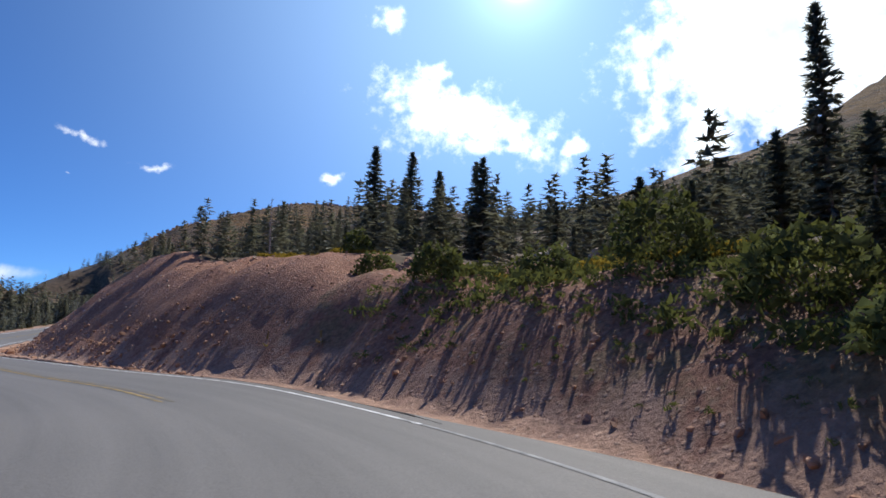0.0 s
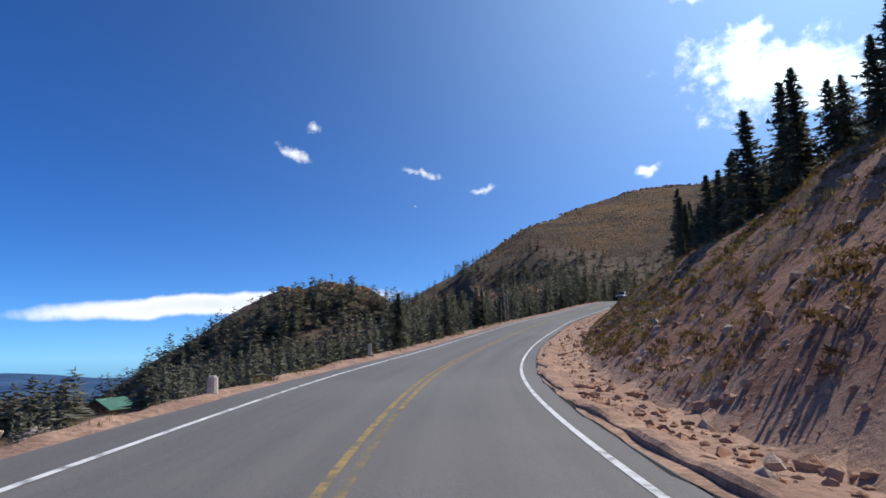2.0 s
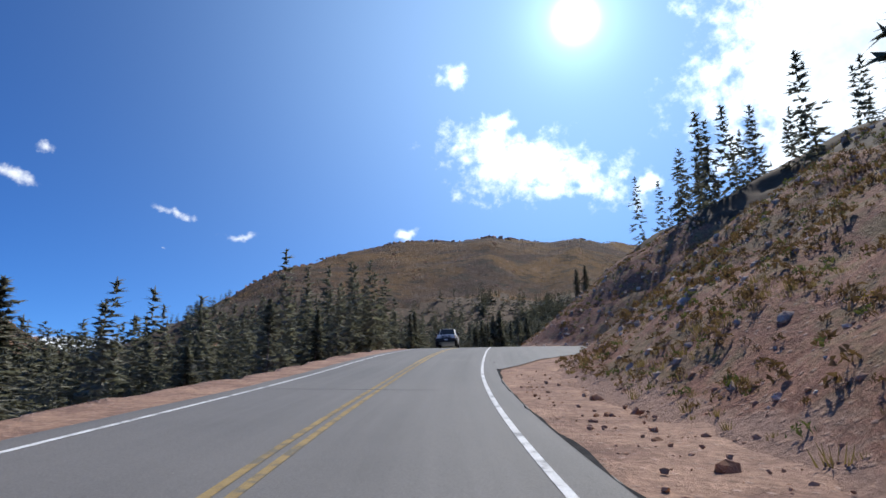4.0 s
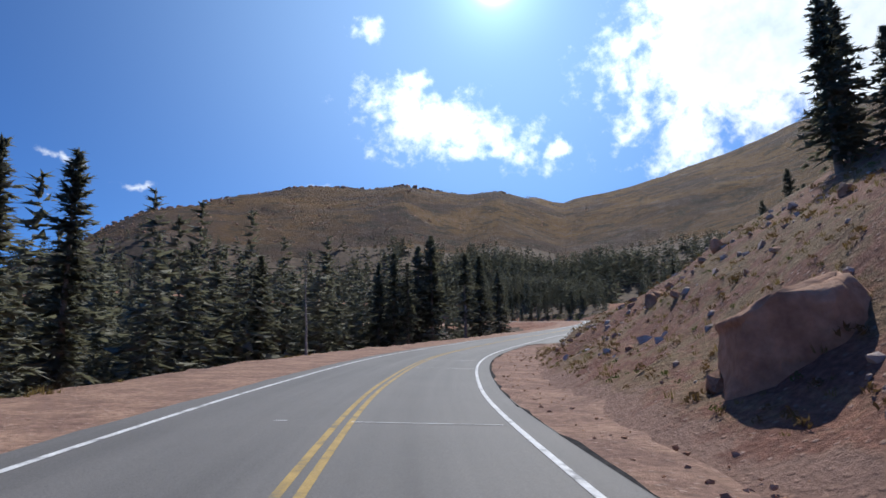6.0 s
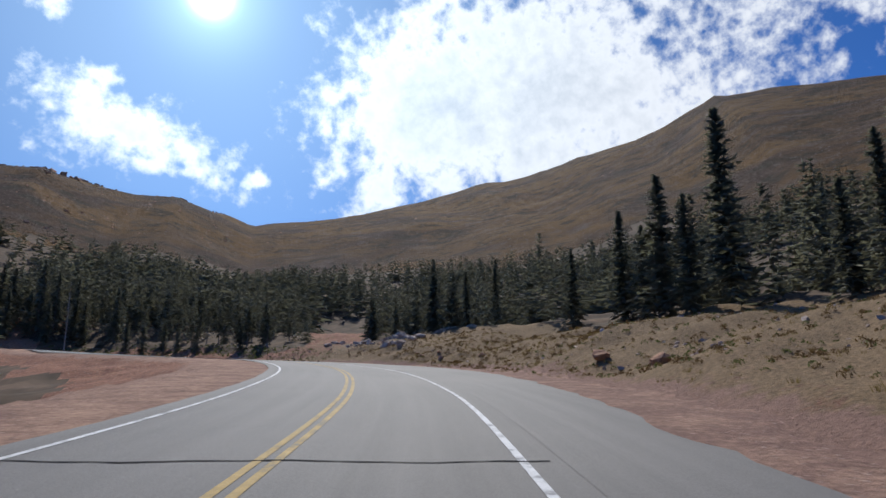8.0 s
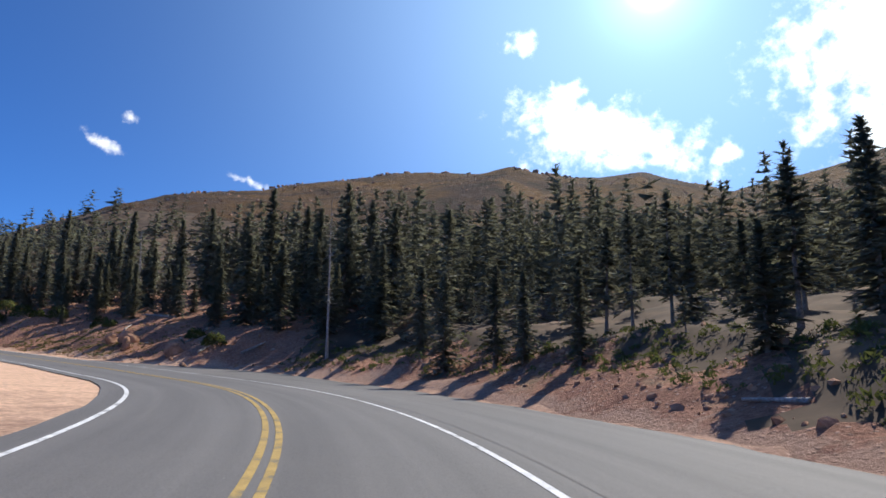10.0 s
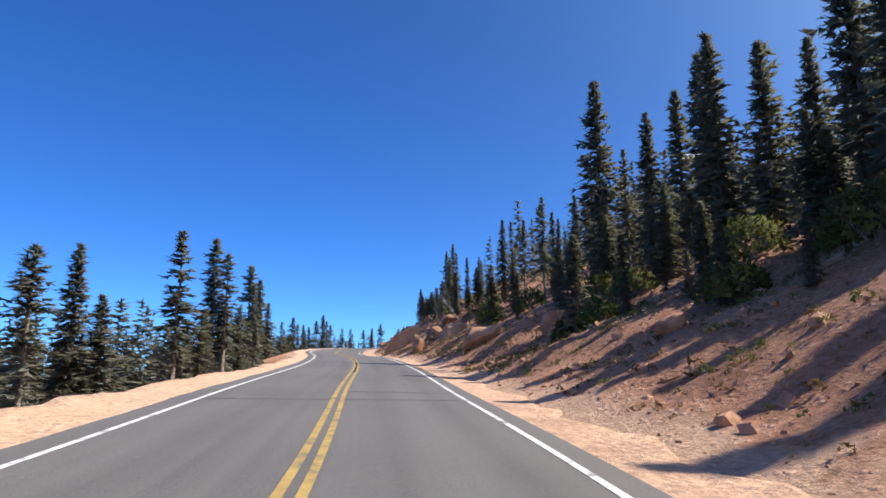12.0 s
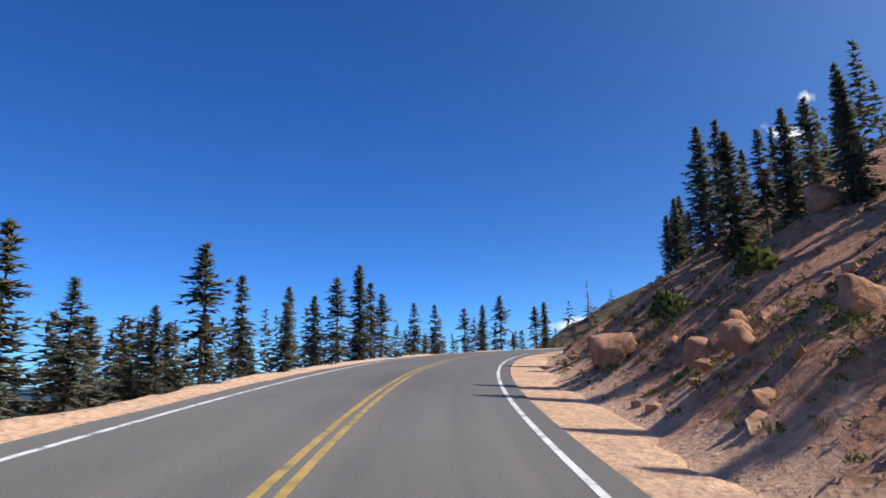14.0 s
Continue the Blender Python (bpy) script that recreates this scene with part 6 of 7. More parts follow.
# ---- conifers ----
def conifer_mesh(seed, high, spread, boughs, sprays, leafy, bare=0.1, gaps=0.15, fat=1.0):
    """A crown of separate boughs, each a row of sprays made of small pointed slips."""
    rng = random.Random(seed)
    V, F = [], []
    p1, p2 = rng.uniform(0, 6), rng.uniform(0, 6)
    for i in range(boughs):
        f = (i + rng.random()) / boughs
        if rng.random() < gaps * (1.1 - f):
            continue
        z = high * (bare + (1 - bare) * f**0.95)
        a = i * 2.39996 + rng.uniform(-0.5, 0.5)
        lump = 1 + 0.28 * math.sin(a * 2 + p1) * math.sin(f * 15 + p2) + 0.15 * math.sin(f * 31 + p1)
        r = spread * ((1 - f) ** 0.8 * (0.55 + 0.45 * min(1, f / 0.14)) + 0.035) * rng.uniform(0.5, 1.15) * lump
        fall = r * (-0.5 + 0.85 * f + rng.uniform(-0.15, 0.15))
        for s in range(sprays):
            q = (s + rng.uniform(0.35, 1.0)) / sprays
            side = rng.uniform(-0.2, 0.2) * r
            px, py = math.cos(a) * r * q - math.sin(a) * side * q, math.sin(a) * r * q + math.cos(a) * side * q
            pz = z + fall * q**1.3 + rng.uniform(-0.06, 0.06)
            k = (0.17 + 0.14 * r) * (1.2 - 0.45 * q) * rng.uniform(0.75, 1.3) * fat
            for _ in range(leafy):
                b = a + rng.uniform(-1.3, 1.3)
                dx, dy, dz = math.cos(b), math.sin(b), rng.uniform(-0.75, 0.15) + 0.5 * f
                w = k * rng.uniform(0.22, 0.42)
                tip = k * rng.uniform(0.9, 1.7)
                up = rng.uniform(-0.7, 0.7)
                n = len(V)
                V.append((px - dx * k * 0.3 - dy * w, py - dy * k * 0.3 + dx * w, pz + up * w))
                V.append((px - dx * k * 0.3 + dy * w, py - dy * k * 0.3 - dx * w, pz - up * w))
                V.append((px + dx * tip, py + dy * tip, pz + dz * tip))
                F.append((n, n + 1, n + 2))
    for t in range(4):
        b, n = t * 1.6, len(V)
        V += [(0.10 * math.cos(b), 0.10 * math.sin(b), high * 0.93), (0.1 * math.cos(b + 2.4), 0.1 * math.sin(b + 2.4), high * 0.93), (0.02 * math.cos(b), 0.02 * math.sin(b), high * 1.02)]
        F.append((n, n + 1, n + 2))
    return leafy_mesh("crown", V, F, NEEDLES, crown_way(V))


def trunk_mesh(seed, high, girth, sides=7, rings=8):
    rng = random.Random(seed + 99)
    V, F = [], []
    for k in range(rings):
        f = k / (rings - 1)
        r = girth * ((1 - f) ** 0.9 * 0.92 + 0.05) * (1.35 if k == 0 else 1)
        ox, oy = rng.uniform(-0.04, 0.04) * f * 2, rng.uniform(-0.04, 0.04) * f * 2
        for j in range(sides):
            a = 2 * math.pi * j / sides
            V.append((ox + r * math.cos(a), oy + r * math.sin(a), -0.5 if k == 0 else f * high * 0.97))
    for k in range(rings - 1):
        for j in range(sides):
            a, b = k * sides + j, k * sides + (j + 1) % sides
            F.append((a, b, b + sides, a + sides))
    me = bpy.data.meshes.new("trunk")
    me.from_pydata(V, [], F)
    me.materials.append(BARK)
    me.polygons.foreach_set("use_smooth", [True] * len(me.polygons))
    me.update()
    return me


def conifer(kind):
    seed, high, spread, boughs, sprays, leafy, bare, gaps = kind
    top = tagged(new("spruce_tree"), "dark green spruce with a narrow ragged crown", "tree", "spruces along the road")
    for name, me in (("trunk", trunk_mesh(seed, high, high * 0.016)), ("crown", conifer_mesh(seed, high, spread, boughs, sprays, leafy, bare, gaps, 1.06))):
        ob = new(name, me)
        ob.parent = top
    return top


KINDS_NEAR = [(1, 10, 1.75, 170, 4, 4, 0.05, 0.08), (2, 10, 1.5, 165, 4, 4, 0.08, 0.15), (3, 10, 2.1, 180, 4, 4, 0.04, 0.12), (4, 10, 1.5, 105, 4, 5, 0.22, 0.5), (5, 10, 1.85, 105, 4, 5, 0.26, 0.55)]
near_trees = [conifer(k) for k in KINDS_NEAR]
for n, ob in enumerate(near_trees):               # the first of each kind stands behind the lower hairpin
    gx, gy = 34 + 3.1 * n, -28 - 2.0 * n
    ob.matrix_basis = Matrix.Translation((gx, gy, float(ground_at(gx, gy)[0][0]) - 0.2))


def small_tree(seed, spread, boughs, sprays, leafy, bare, fat):
    return mesh_arrays(conifer_mesh(seed, 10, spread, boughs, sprays, leafy, bare, 0.1, fat))


MID = [small_tree(11, 1.7, 50, 2, 3, 0.03, 1.7), small_tree(12, 1.4, 46, 2, 3, 0.06, 1.7), small_tree(13, 2.0, 52, 2, 3, 0.03, 1.7), small_tree(14, 1.5, 46, 2, 3, 0.1, 1.7)]
FAR = [small_tree(21, 2.0, 19, 1, 3, 0.02, 3.9), small_tree(22, 1.7, 17, 1, 3, 0.04, 3.9), small_tree(23, 2.2, 19, 1, 3, 0.02, 3.9)]


def forest(name, spots, kinds, label):
    """Many trees in one mesh: x, y, z, scale, width, turn."""
    V, F, W, base = [], [], [], 0
    for n, (x, y, z, h, w, turn) in enumerate(spots):
        v, f = kinds[n % len(kinds)]
        c, q = math.cos(turn), math.sin(turn)
        u = crown_way(v)
        W.append(np.stack([u[:, 0] * c - u[:, 1] * q, u[:, 0] * q + u[:, 1] * c, u[:, 2]], 1))
        V.append(np.stack([x + (v[:, 0] * c - v[:, 1] * q) * w, y + (v[:, 0] * q + v[:, 1] * c) * w, z + v[:, 2] * h], 1))
        F.append(f + base)
        base += len(v)
    ob = new(name, leafy_mesh(name, np.concatenate(V), np.concatenate(F), NEEDLES, np.concatenate(W)))
    return tagged(ob, label, "forest", kind="stuff")


rng = random.Random(7)


def plant():
    n = 330000
    g = np.random.RandomState(5)
    xs = g.uniform(CEN[:, 0].min() - 330, CEN[:, 0].max() + 120, n)
    ys = g.uniform(CEN[:, 1].min() - 10, CEN[:, 1].max() + 170, n)
    per = n / ((np.ptp(CEN[:, 0]) + 450) * (np.ptp(CEN[:, 1]) + 180)) * 100   # tries to 100 square metres
    z, idx, d = ground_at(xs, ys)
    cols = [np.interp(ST[idx], [w[0] for w in WOODS], [w[k] for w in WOODS]) for k in range(1, 5)]
    right = d > 0
    off = np.abs(d)
    start, dense = np.where(right, cols[0], cols[1]), np.where(right, cols[2], cols[3])
    clump = np.clip(1 + fbm(xs, ys, 14, 2, 77) * 0.9, 0.1, 2)
    line = timberline(xs, ys, idx, d)
    dense = dense * np.where(right & (off > 27) & (ST[idx] > 12.2), 0.25, 1.0)
    dense = dense * np.where(~right & (ST[idx] > 11.6), np.where(off > 60, 0.12, np.where(off > 22, 0.35, 1.0)), 1.0)
    dense = dense * clump * np.where((ST[idx] > 9.9) & right, np.where(off > 60, 0.4, 1.0), np.where(off > 150, 0.16, np.where(off > 95, 0.24, np.where(off > 60, np.where(ST[idx] < 2.6, 0.8, 0.35), np.where(off > 34, 0.7, 1.0))))) * (z < line)
    ok = (off > start * g.uniform(0.95, 1.2, n)) & (off < np.where(right, 190, 330)) & ~in_gully(xs, ys) & (np.hypot(xs - DOME[0], ys - DOME[1]) > g.uniform(8, 28, n)) & (g.uniform(0, 1, n) < dense / per) & ~in_clearing(xs, ys)
    cells, out = set(), []
    for k in np.nonzero(ok)[0]:
        key = (int(xs[k] // 1.5), int(ys[k] // 1.5))
        if key not in cells:
            cells.add(key)
            out.append((xs[k], ys[k], z[k], off[k], right[k], ST[idx[k]]))
    return sorted(out, key=lambda q: q[3] - (9 if q[4] and 9.85 < q[5] < 10.6 else 4 if q[4] and 1.55 < q[5] < 2.4 else 0))


TREES = plant()
mid, far, count = [], [], 0
for x, y, z, off, on_right, st in TREES:
    h = rng.uniform(0.6, 1.05) if rng.random() < 0.75 else rng.uniform(0.28, 0.55)
    h *= 0.55 if st > 12.2 and not on_right else 0.5 if st < 0.7 and on_right else 0.42 if st < 1.5 and on_right else 0.36 if st < 2.4 and on_right else 0.55 if st < 3 and on_right else 0.55 if st < 4.8 and on_right else 0.28 if st < 2.6 else 0.4 if st < 2.95 else 0.62 if st < 5 else 0.5 if 10 < st < 11.1 and off < 14 else 0.55 if 10.2 < st < 11.1 and off < 24 else 0.5 if 9.7 < st < 10.36 and off < 24 and on_right else 0.62 if 9.7 < st < 10.9 and off < 24 else 0.55 if 10.9 <= st and on_right and off < 21 else 1.05 if st > 10.9 and off > 22 else 0.85 if st > 9.7 else 1.0
    w = h * rng.uniform(0.9, 1.2) * (1.3 if h < 0.5 else 1.0)
    turn = rng.uniform(0, 6.28)
    if count < 40 and off < 22:
        m = Matrix.Translation((x, y, z - 0.15)) @ Euler((rng.uniform(-0.03, 0.03), rng.uniform(-0.03, 0.03), turn)).to_matrix().to_4x4()
        ob = copy_thing(rng.choice(near_trees), m)
        ob.scale = (w, w, h)
        count += 1
    else:
        (mid if off < 42 else far).append((x, y, z - 0.15, h, w * (1.0 if off < 42 else 1.25), turn))
# young growth filling in below the spruces of the last outer verge
for _ in range(230):
    st, off = rng.uniform(11.3, 15.7), rng.uniform(8.0, 13)
    x, y, z = spot(st, -off)
    h = (rng.uniform(0.4, 2.6) + float(np.interp(st, ST, CEN[:, 2])) - z) / 10
    if h > 0.08:
        mid.append((x, y, z - 0.1, h, h * rng.uniform(1.2, 1.7), rng.uniform(0, 6.28)))
forest("spruce_forest", mid, MID, "dense dark green spruce forest on the slopes")
forest("far_forest", far, FAR, "distant dark spruce forest below the timberline")


WOOD = []                                                # spruces that stand too close together to tell apart


def tree_here(st, off, top, kind, lean=0.0, wide=1.0, wood=False):
    """A spruce at a station and offset whose tip stands so high over the road."""
    x, y, z = spot(st, off)
    h = (top + float(np.interp(st, ST, CEN[:, 2])) - z) / 10.0
    if wood:
        WOOD.append((x, y, z - 0.15, h, h * wide, st * 31))
        return
    m = Matrix.Translation((x, y, z - 0.15)) @ Euler((lean, lean * 0.5, st * 31)).to_matrix().to_4x4()
    ob = copy_thing(near_trees[kind % 5], m)
    ob.scale = (h * wide, h * wide, h)


# beyond the outer verge near the crest, then along the upper leg, then by the lower road
for n, row in enumerate([(14.34, 4.0), (14.42, 2.1), (14.50, 2.5), (14.58, 4.9), (14.66, 4.0), (14.78, 3.1), (14.94, 4.9), (15.02, 6.0), (15.10, 4.4), (15.22, 4.0), (15.30, 4.0), (15.42, 3.9), (15.50, 4.3), (15.58, 5.3), (14.40, 3.0), (15.06, 5.0), (15.75, 4.5), (15.8, 5.0)]):
    tree_here(row[0], -7.5, row[1], (3, 4, 1, 4, 3)[n % 5], wide=1.25)
for n, row in enumerate([(13.62, 3.4), (13.74, 6.7), (13.82, 9.0), (13.78, 7.4), (13.90, 5.1), (14.26, 3.7), (12.94, 2.8), (13.02, 3.2), (13.14, 7.9), (13.11, 6.8), (13.38, 4.0), (14.10, 5.5), (11.94, 4.2), (12.02, 4.5), (12.22, 6.2), (12.26, 4.5), (12.86, 6.7), (11.46, 6.3), (11.54, 5.3), (11.70, 3.8),
                         (11.78, 4.4), (12.18, 5.4), (12.5, 4.0), (12.6, 4.6), (12.4, 3.5), (13.5, 3.0), (13.3, 3.4)]):
    tree_here(row[0], -8.0 - 0.5 * (n % 3), row[1], (4, 3, 4, 1, 3)[n % 5], wide=1.15)
for n, row in enumerate([(6.42, 6.6), (6.50, 7.3), (6.90, 5.9), (7.50, 7.5), (3.94, 3.8), (4.10, 4.4), (3.78, 3.8), (3.38, 3.7)]):
    tree_here(row[0], -9.5, row[1], n, wide=1.1)


# along the foot of the woods above the bank: station and tip over the road
for off, rows in [(15, [(14.42, 15.4), (14.34, 16.2), (14.22, 13.5), (14.14, 13.7)]),
                  (14, [(15.18, 14.8), (14.98, 11.3), (14.74, 10.4), (14.62, 9.2), (14.5, 10.0)]),
                  (16, [(14.02, 12.6), (13.86, 11.5), (13.62, 14.7), (13.46, 13.5), (13.34, 12.2), (13.26, 11.0), (13.22, 12.6), (13.14, 11.2), (13.1, 11.6), (13.06, 12.0)]),
                  (17, [(12.78, 16.2), (12.54, 12.5), (12.38, 14.0), (12.42, 13.3), (12.26, 12.6), (12.18, 11.5), (12.14, 12.1), (12.06, 10.8), (12.02, 11.6)]),
                  (15, [(12.62, 14.0), (12.74, 13.4), (12.98, 17.9), (13.3, 13.1), (12.54, 12.2), (13.58, 14.5), (13.74, 11.4), (12.86, 14.0), (12.92, 12.6)]),
                  (19, [(11.5, 16.4), (11.38, 14.4), (11.34, 14.1), (11.22, 15.3), (11.18, 13.9), (11.1, 12.7), (12.58, 18.2), (12.14, 16.8), (11.82, 16.2), (10.94, 11.4)])]:
    for n, (st, top) in enumerate(rows):
        tree_here(st, off + 0.7 * math.sin(st * 90), top * (0.92 if st > 13.4 else 1.0), n % 3 if st < 12.9 else n + int(off), wide=0.95 if st < 12.9 else 0.8)
for n, (st, off, top) in enumerate([(12.32, 9.6, 4.0), (12.36, 12.4, 6.0), (12.5, 10.4, 4.2), (12.62, 13.2, 6.4), (12.2, 13, 6.2), (12.44, 14, 7.6), (12.1, 11, 4.8), (12.74, 13.4, 7.2), (12.28, 14.2, 8), (12.56, 14.6, 8.4)]):
    tree_here(st, off, top, n, wide=1.25)
for n in range(30):                                      # the close wood above the first sunlit bank
    st = 11.0 + 0.05 * n
    tree_here(st, 14.6 + 1.5 * math.sin(n * 2.3), 8.6 + 1.4 * math.sin(n * 1.7) + 0.7 * math.sin(n * 4.9) + 0.9 * (st - 11), n % 3, wide=1.15, wood=True)
tree_here(0.335, 17.5, 12.6, 1, wide=0.9)
for n, (st, off, top) in enumerate([(4.3, 14, 12), (4.18, 14.4, 10.8), (3.86, 13.6, 9.4), (3.7, 13.6, 10), (3.6, 14.2, 11), (3.5, 13.6, 10.4), (3.4, 13.8, 11.4), (3.3, 14.2, 12), (3.2, 13.4, 11)]):
    tree_here(st, off + 2, top * 1.06, n % 3, wide=1.25)
for n in range(40):                                      # the close wood above the grassy bank
    st = 2.35 + 0.052 * n
    tree_here(st, 17.0 + 1.4 * math.sin(n * 2.1), 10.8 + 1.5 * math.sin(n * 1.7) + 0.6 * math.sin(n * 5.3), n % 3, wide=1.3, wood=True)
for n, (st, off, top) in enumerate([(10.56, 9.8, 4.6), (10.62, 10.4, 5.2), (10.68, 9.6, 5.0), (10.76, 10.6, 5.8), (10.5, 10.2, 4.4)]):
    tree_here(st, off, top, n % 3, wide=1.2)
for n, (st, off, top) in enumerate([(13.2, 11.6, 6.4), (13.3, 12.4, 7.6), (13.38, 11.4, 6.8), (13.46, 12.2, 8.2), (13.54, 11.0, 6.2), (13.6, 12.4, 8.6), (13.68, 11.2, 7.4), (13.76, 12.0, 8.8), (13.84, 11.0, 7.0), (13.92, 11.8, 8.4), (14.0, 11.2, 6.6), (14.08, 12.0, 8.0), (14.16, 11.2, 6.8), (14.24, 12.0, 7.6), (12.6, 12.6, 7.0), (12.7, 13.4, 8.2), (12.8, 12.8, 6.6), (12.9, 13.6, 8.4), (13.0, 12.6, 7.0), (13.1, 13.4, 8.0)]):
    tree_here(st, off, top, n, wide=1.3)
for n in range(16):                                      # young spruces among the boulders of the bank
    st = 12.45 + 0.062 * n
    tree_here(st, 10.6 + 1.5 * math.sin(n * 2.7), 4.6 + 1.3 * math.sin(n * 1.9), n % 3, wide=1.5)
# close wall of spruces along the brow of the last bank
for n, (st, off, top) in enumerate([(14.90, 11.2, 7.6), (14.94, 11.6, 8.0), (14.98, 11.0, 7.2), (15.02, 11.6, 8.3), (14.82, 11.4, 6.6), (14.70, 11.2, 9.4), (14.66, 12.4, 8.0), (14.62, 11.4, 8.4), (14.58, 12.0, 8.0), (14.54, 13.0, 8.6), (14.50, 11.6, 7.8), (14.46, 12.6, 8.4), (14.42, 11.8, 7.0),
                                    (14.38, 13.0, 7.2), (14.30, 12.6, 7.6), (14.26, 13.4, 7.4), (14.18, 12.8, 7.0), (14.12, 13.8, 7.8), (14.06, 13.2, 7.4), (14.0, 14.0, 7.8), (13.94, 13.2, 7.0), (13.88, 14.2, 7.6), (13.8, 13.8, 7.4), (13.72, 14.4, 7.8), (15.10, 11.4, 7.8), (15.2, 11.8, 8.2), (15.3, 11.4, 7.6)]):
    tree_here(st, off, top, n, wide=1.15)
tree_here(13.98, -7.5, 5.6, 2, wide=1.1)
for n, (st, off, top) in enumerate([(0.02, 8.5, 4.6), (0.08, 10.0, 6.0), (0.14, 11.5, 6.6), (0.2, 10.4, 5.2), (0.26, 11.8, 6.4), (0.31, 12.4, 6.8), (0.36, 12.2, 6.0), (0.41, 12.8, 6.6), (0.46, 12.0, 5.2), (0.05, 12.2, 7.2), (0.11, 8.2, 3.6), (0.17, 12.8, 7.4), (0.22, 8.6, 3.8), (0.5, 13, 6.4), (-0.04, 10.5, 6.2)]):
    tree_here(st, off, top, n, wide=1.5)
for off, rows in [(26, [(8.98, 21.1), (9.14, 17.8), (9.30, 16.5), (8.5, 21.8), (8.60, 20.0), (8.30, 16.0), (8.72, 14.5), (8.82, 13), (9.06, 15), (8.42, 18), (9.22, 14), (9.4, 13), (8.52, 15)]),
                  (28, [(10.22, 10.4), (10.18, 9.9), (10.1, 9.2), (10.06, 11.5), (9.98, 14.2), (9.98, 11.9), (9.94, 12.1), (9.88, 12), (9.8, 13)])]:
    for n, (st, top) in enumerate(rows):
        tree_here(st, off + 1.2 * math.sin(st * 90), top * (0.86 if off == 26 else 1), n + int(off), wide=1.0, wood=True)
for n, (st, top) in enumerate([(7.42, 7.2), (7.46, 8.4), (7.62, 9.6), (7.66, 10.5), (7.9, 9.7), (8.06, 9.7), (7.7, 11.1), (8.22, 7.8)]):
    tree_here(st, -10.5 + 0.5 * math.sin(st * 70), top, n, wide=1.2)
for n, (st, top) in enumerate([(11.46, 6.4), (11.86, 4.8), (12.22, 6.6), (11.42, 5.5)]):
    tree_here(st, -8, top, n + 3, wide=1.2)
for n, (st, top) in enumerate([(12.42, 16.5), (12.26, 17.0), (12.02, 16.0), (11.86, 15.0), (11.78, 16.0), (11.62, 14.6), (12.34, 15)]):
    tree_here(st, 22 + math.sin(st * 70), top, n, wide=0.9)
for off, rows in [(13, [(4.38, 14.4), (4.34, 12.7), (4.22, 11.9), (4.14, 10.2), (4.1, 9.5), (4.02, 12.1), (3.98, 11.2), (3.9, 8.2), (3.1, 12.7), (2.86, 11.7), (2.78, 11.4), (2.74, 10.5), (2.62, 10.5), (2.58, 10.5), (2.54, 9.7), (2.5, 10.4)]),
                  (15, [(6.58, 13.3), (6.54, 12.6), (6.5, 10.7)]),
                  (20, [(1.02, 13.7), (0.9, 12.7), (0.86, 11.6), (0.94, 11.4), (1.1, 9.0), (1.26, 9.6), (0.82, 10.5), (0.78, 11.7), (0.74, 11.4)])]:
    for n, (st, top) in enumerate(rows):
        tree_here(st, off + (2.2 if off == 13 else 0) + 0.7 * math.sin(st * 90), top * (1.08 if off == 13 else 1), n % 3, wide=1.2)
forest("close_wood", WOOD, [mesh_arrays(part.data) for ob in near_trees[:3] for part in ob.children if part.name.startswith("crown")], "close dark green spruce wood above the banks")


def dead_tree(st, off, top, girth=0.09, lean=0.03, twigs=26):
    x, y, z = spot(st, off)
    h = top + float(np.interp(st, ST, CEN[:, 2])) - z
    ob = tagged(new("dead_tree"), "bare grey dead spruce with broken twigs", "tree", "dead trees")
    ob.matrix_basis = Matrix.Translation((x, y, z)) @ Euler((lean, lean, st * 17)).to_matrix().to_4x4()
    me = trunk_mesh(int(st * 100), h, girth)
    me.materials.clear()
    me.materials.append(DEADWOOD)
    new("trunk", me).parent = ob
    g = random.Random(int(st * 1000))
    V, F = [], []
    for _ in range(twigs):
        q, a, r = g.uniform(0.3, 0.97), g.uniform(0, 6.28), g.uniform(0.25, 0.8)
        r *= 1.15 - q
        p0, p1 = Vector((0, 0, q * h)), Vector((r * math.cos(a), r * math.sin(a), q * h + g.uniform(-0.15, 0.25)))
        side = Vector((-math.sin(a), math.cos(a), 0)) * 0.018
        n = len(V)
        V += [tuple(p0 + side), tuple(p0 - side), tuple(p0 + Vector((0, 0, 0.035))), tuple(p1)]
        F += [(n, n + 1, n + 3), (n + 1, n + 2, n + 3), (n + 2, n, n + 3)]
    tuft = tagged(mesh_object("twigs", V, F, DEADWOOD), kind="stuff")
    tuft.parent = ob


for row in [(3.95, -4.4, 4.8, 0.06), (3.99, -4.4, 4.8, 0.055), (3.92, -4.6, 4.2, 0.05), (4.10, -4.3, 3.3, 0.05), (6.94, -7.4, 6.0, 0.08), (10.98, 10.4, 10.8, 0.09, 0.02, 110), (12.06, 18.0, 15.0, 0.1, 0.05, 60), (12.07, 18.5, 14.5, 0.09, 0.06, 50), (15.0, 6.6, 4.0, 0.08), (13.74, 9.4, 5.4, 0.06, 0.65, 70), (13.64, 11.0, 6.6, 0.06, 0.5, 70), (13.5, 12.4, 8.4, 0.07, 0.15, 60), (0.95, 11.4, 8.4, 0.06), (14.96, -8.0, 3.4, 0.06)]:
    dead_tree(*row)


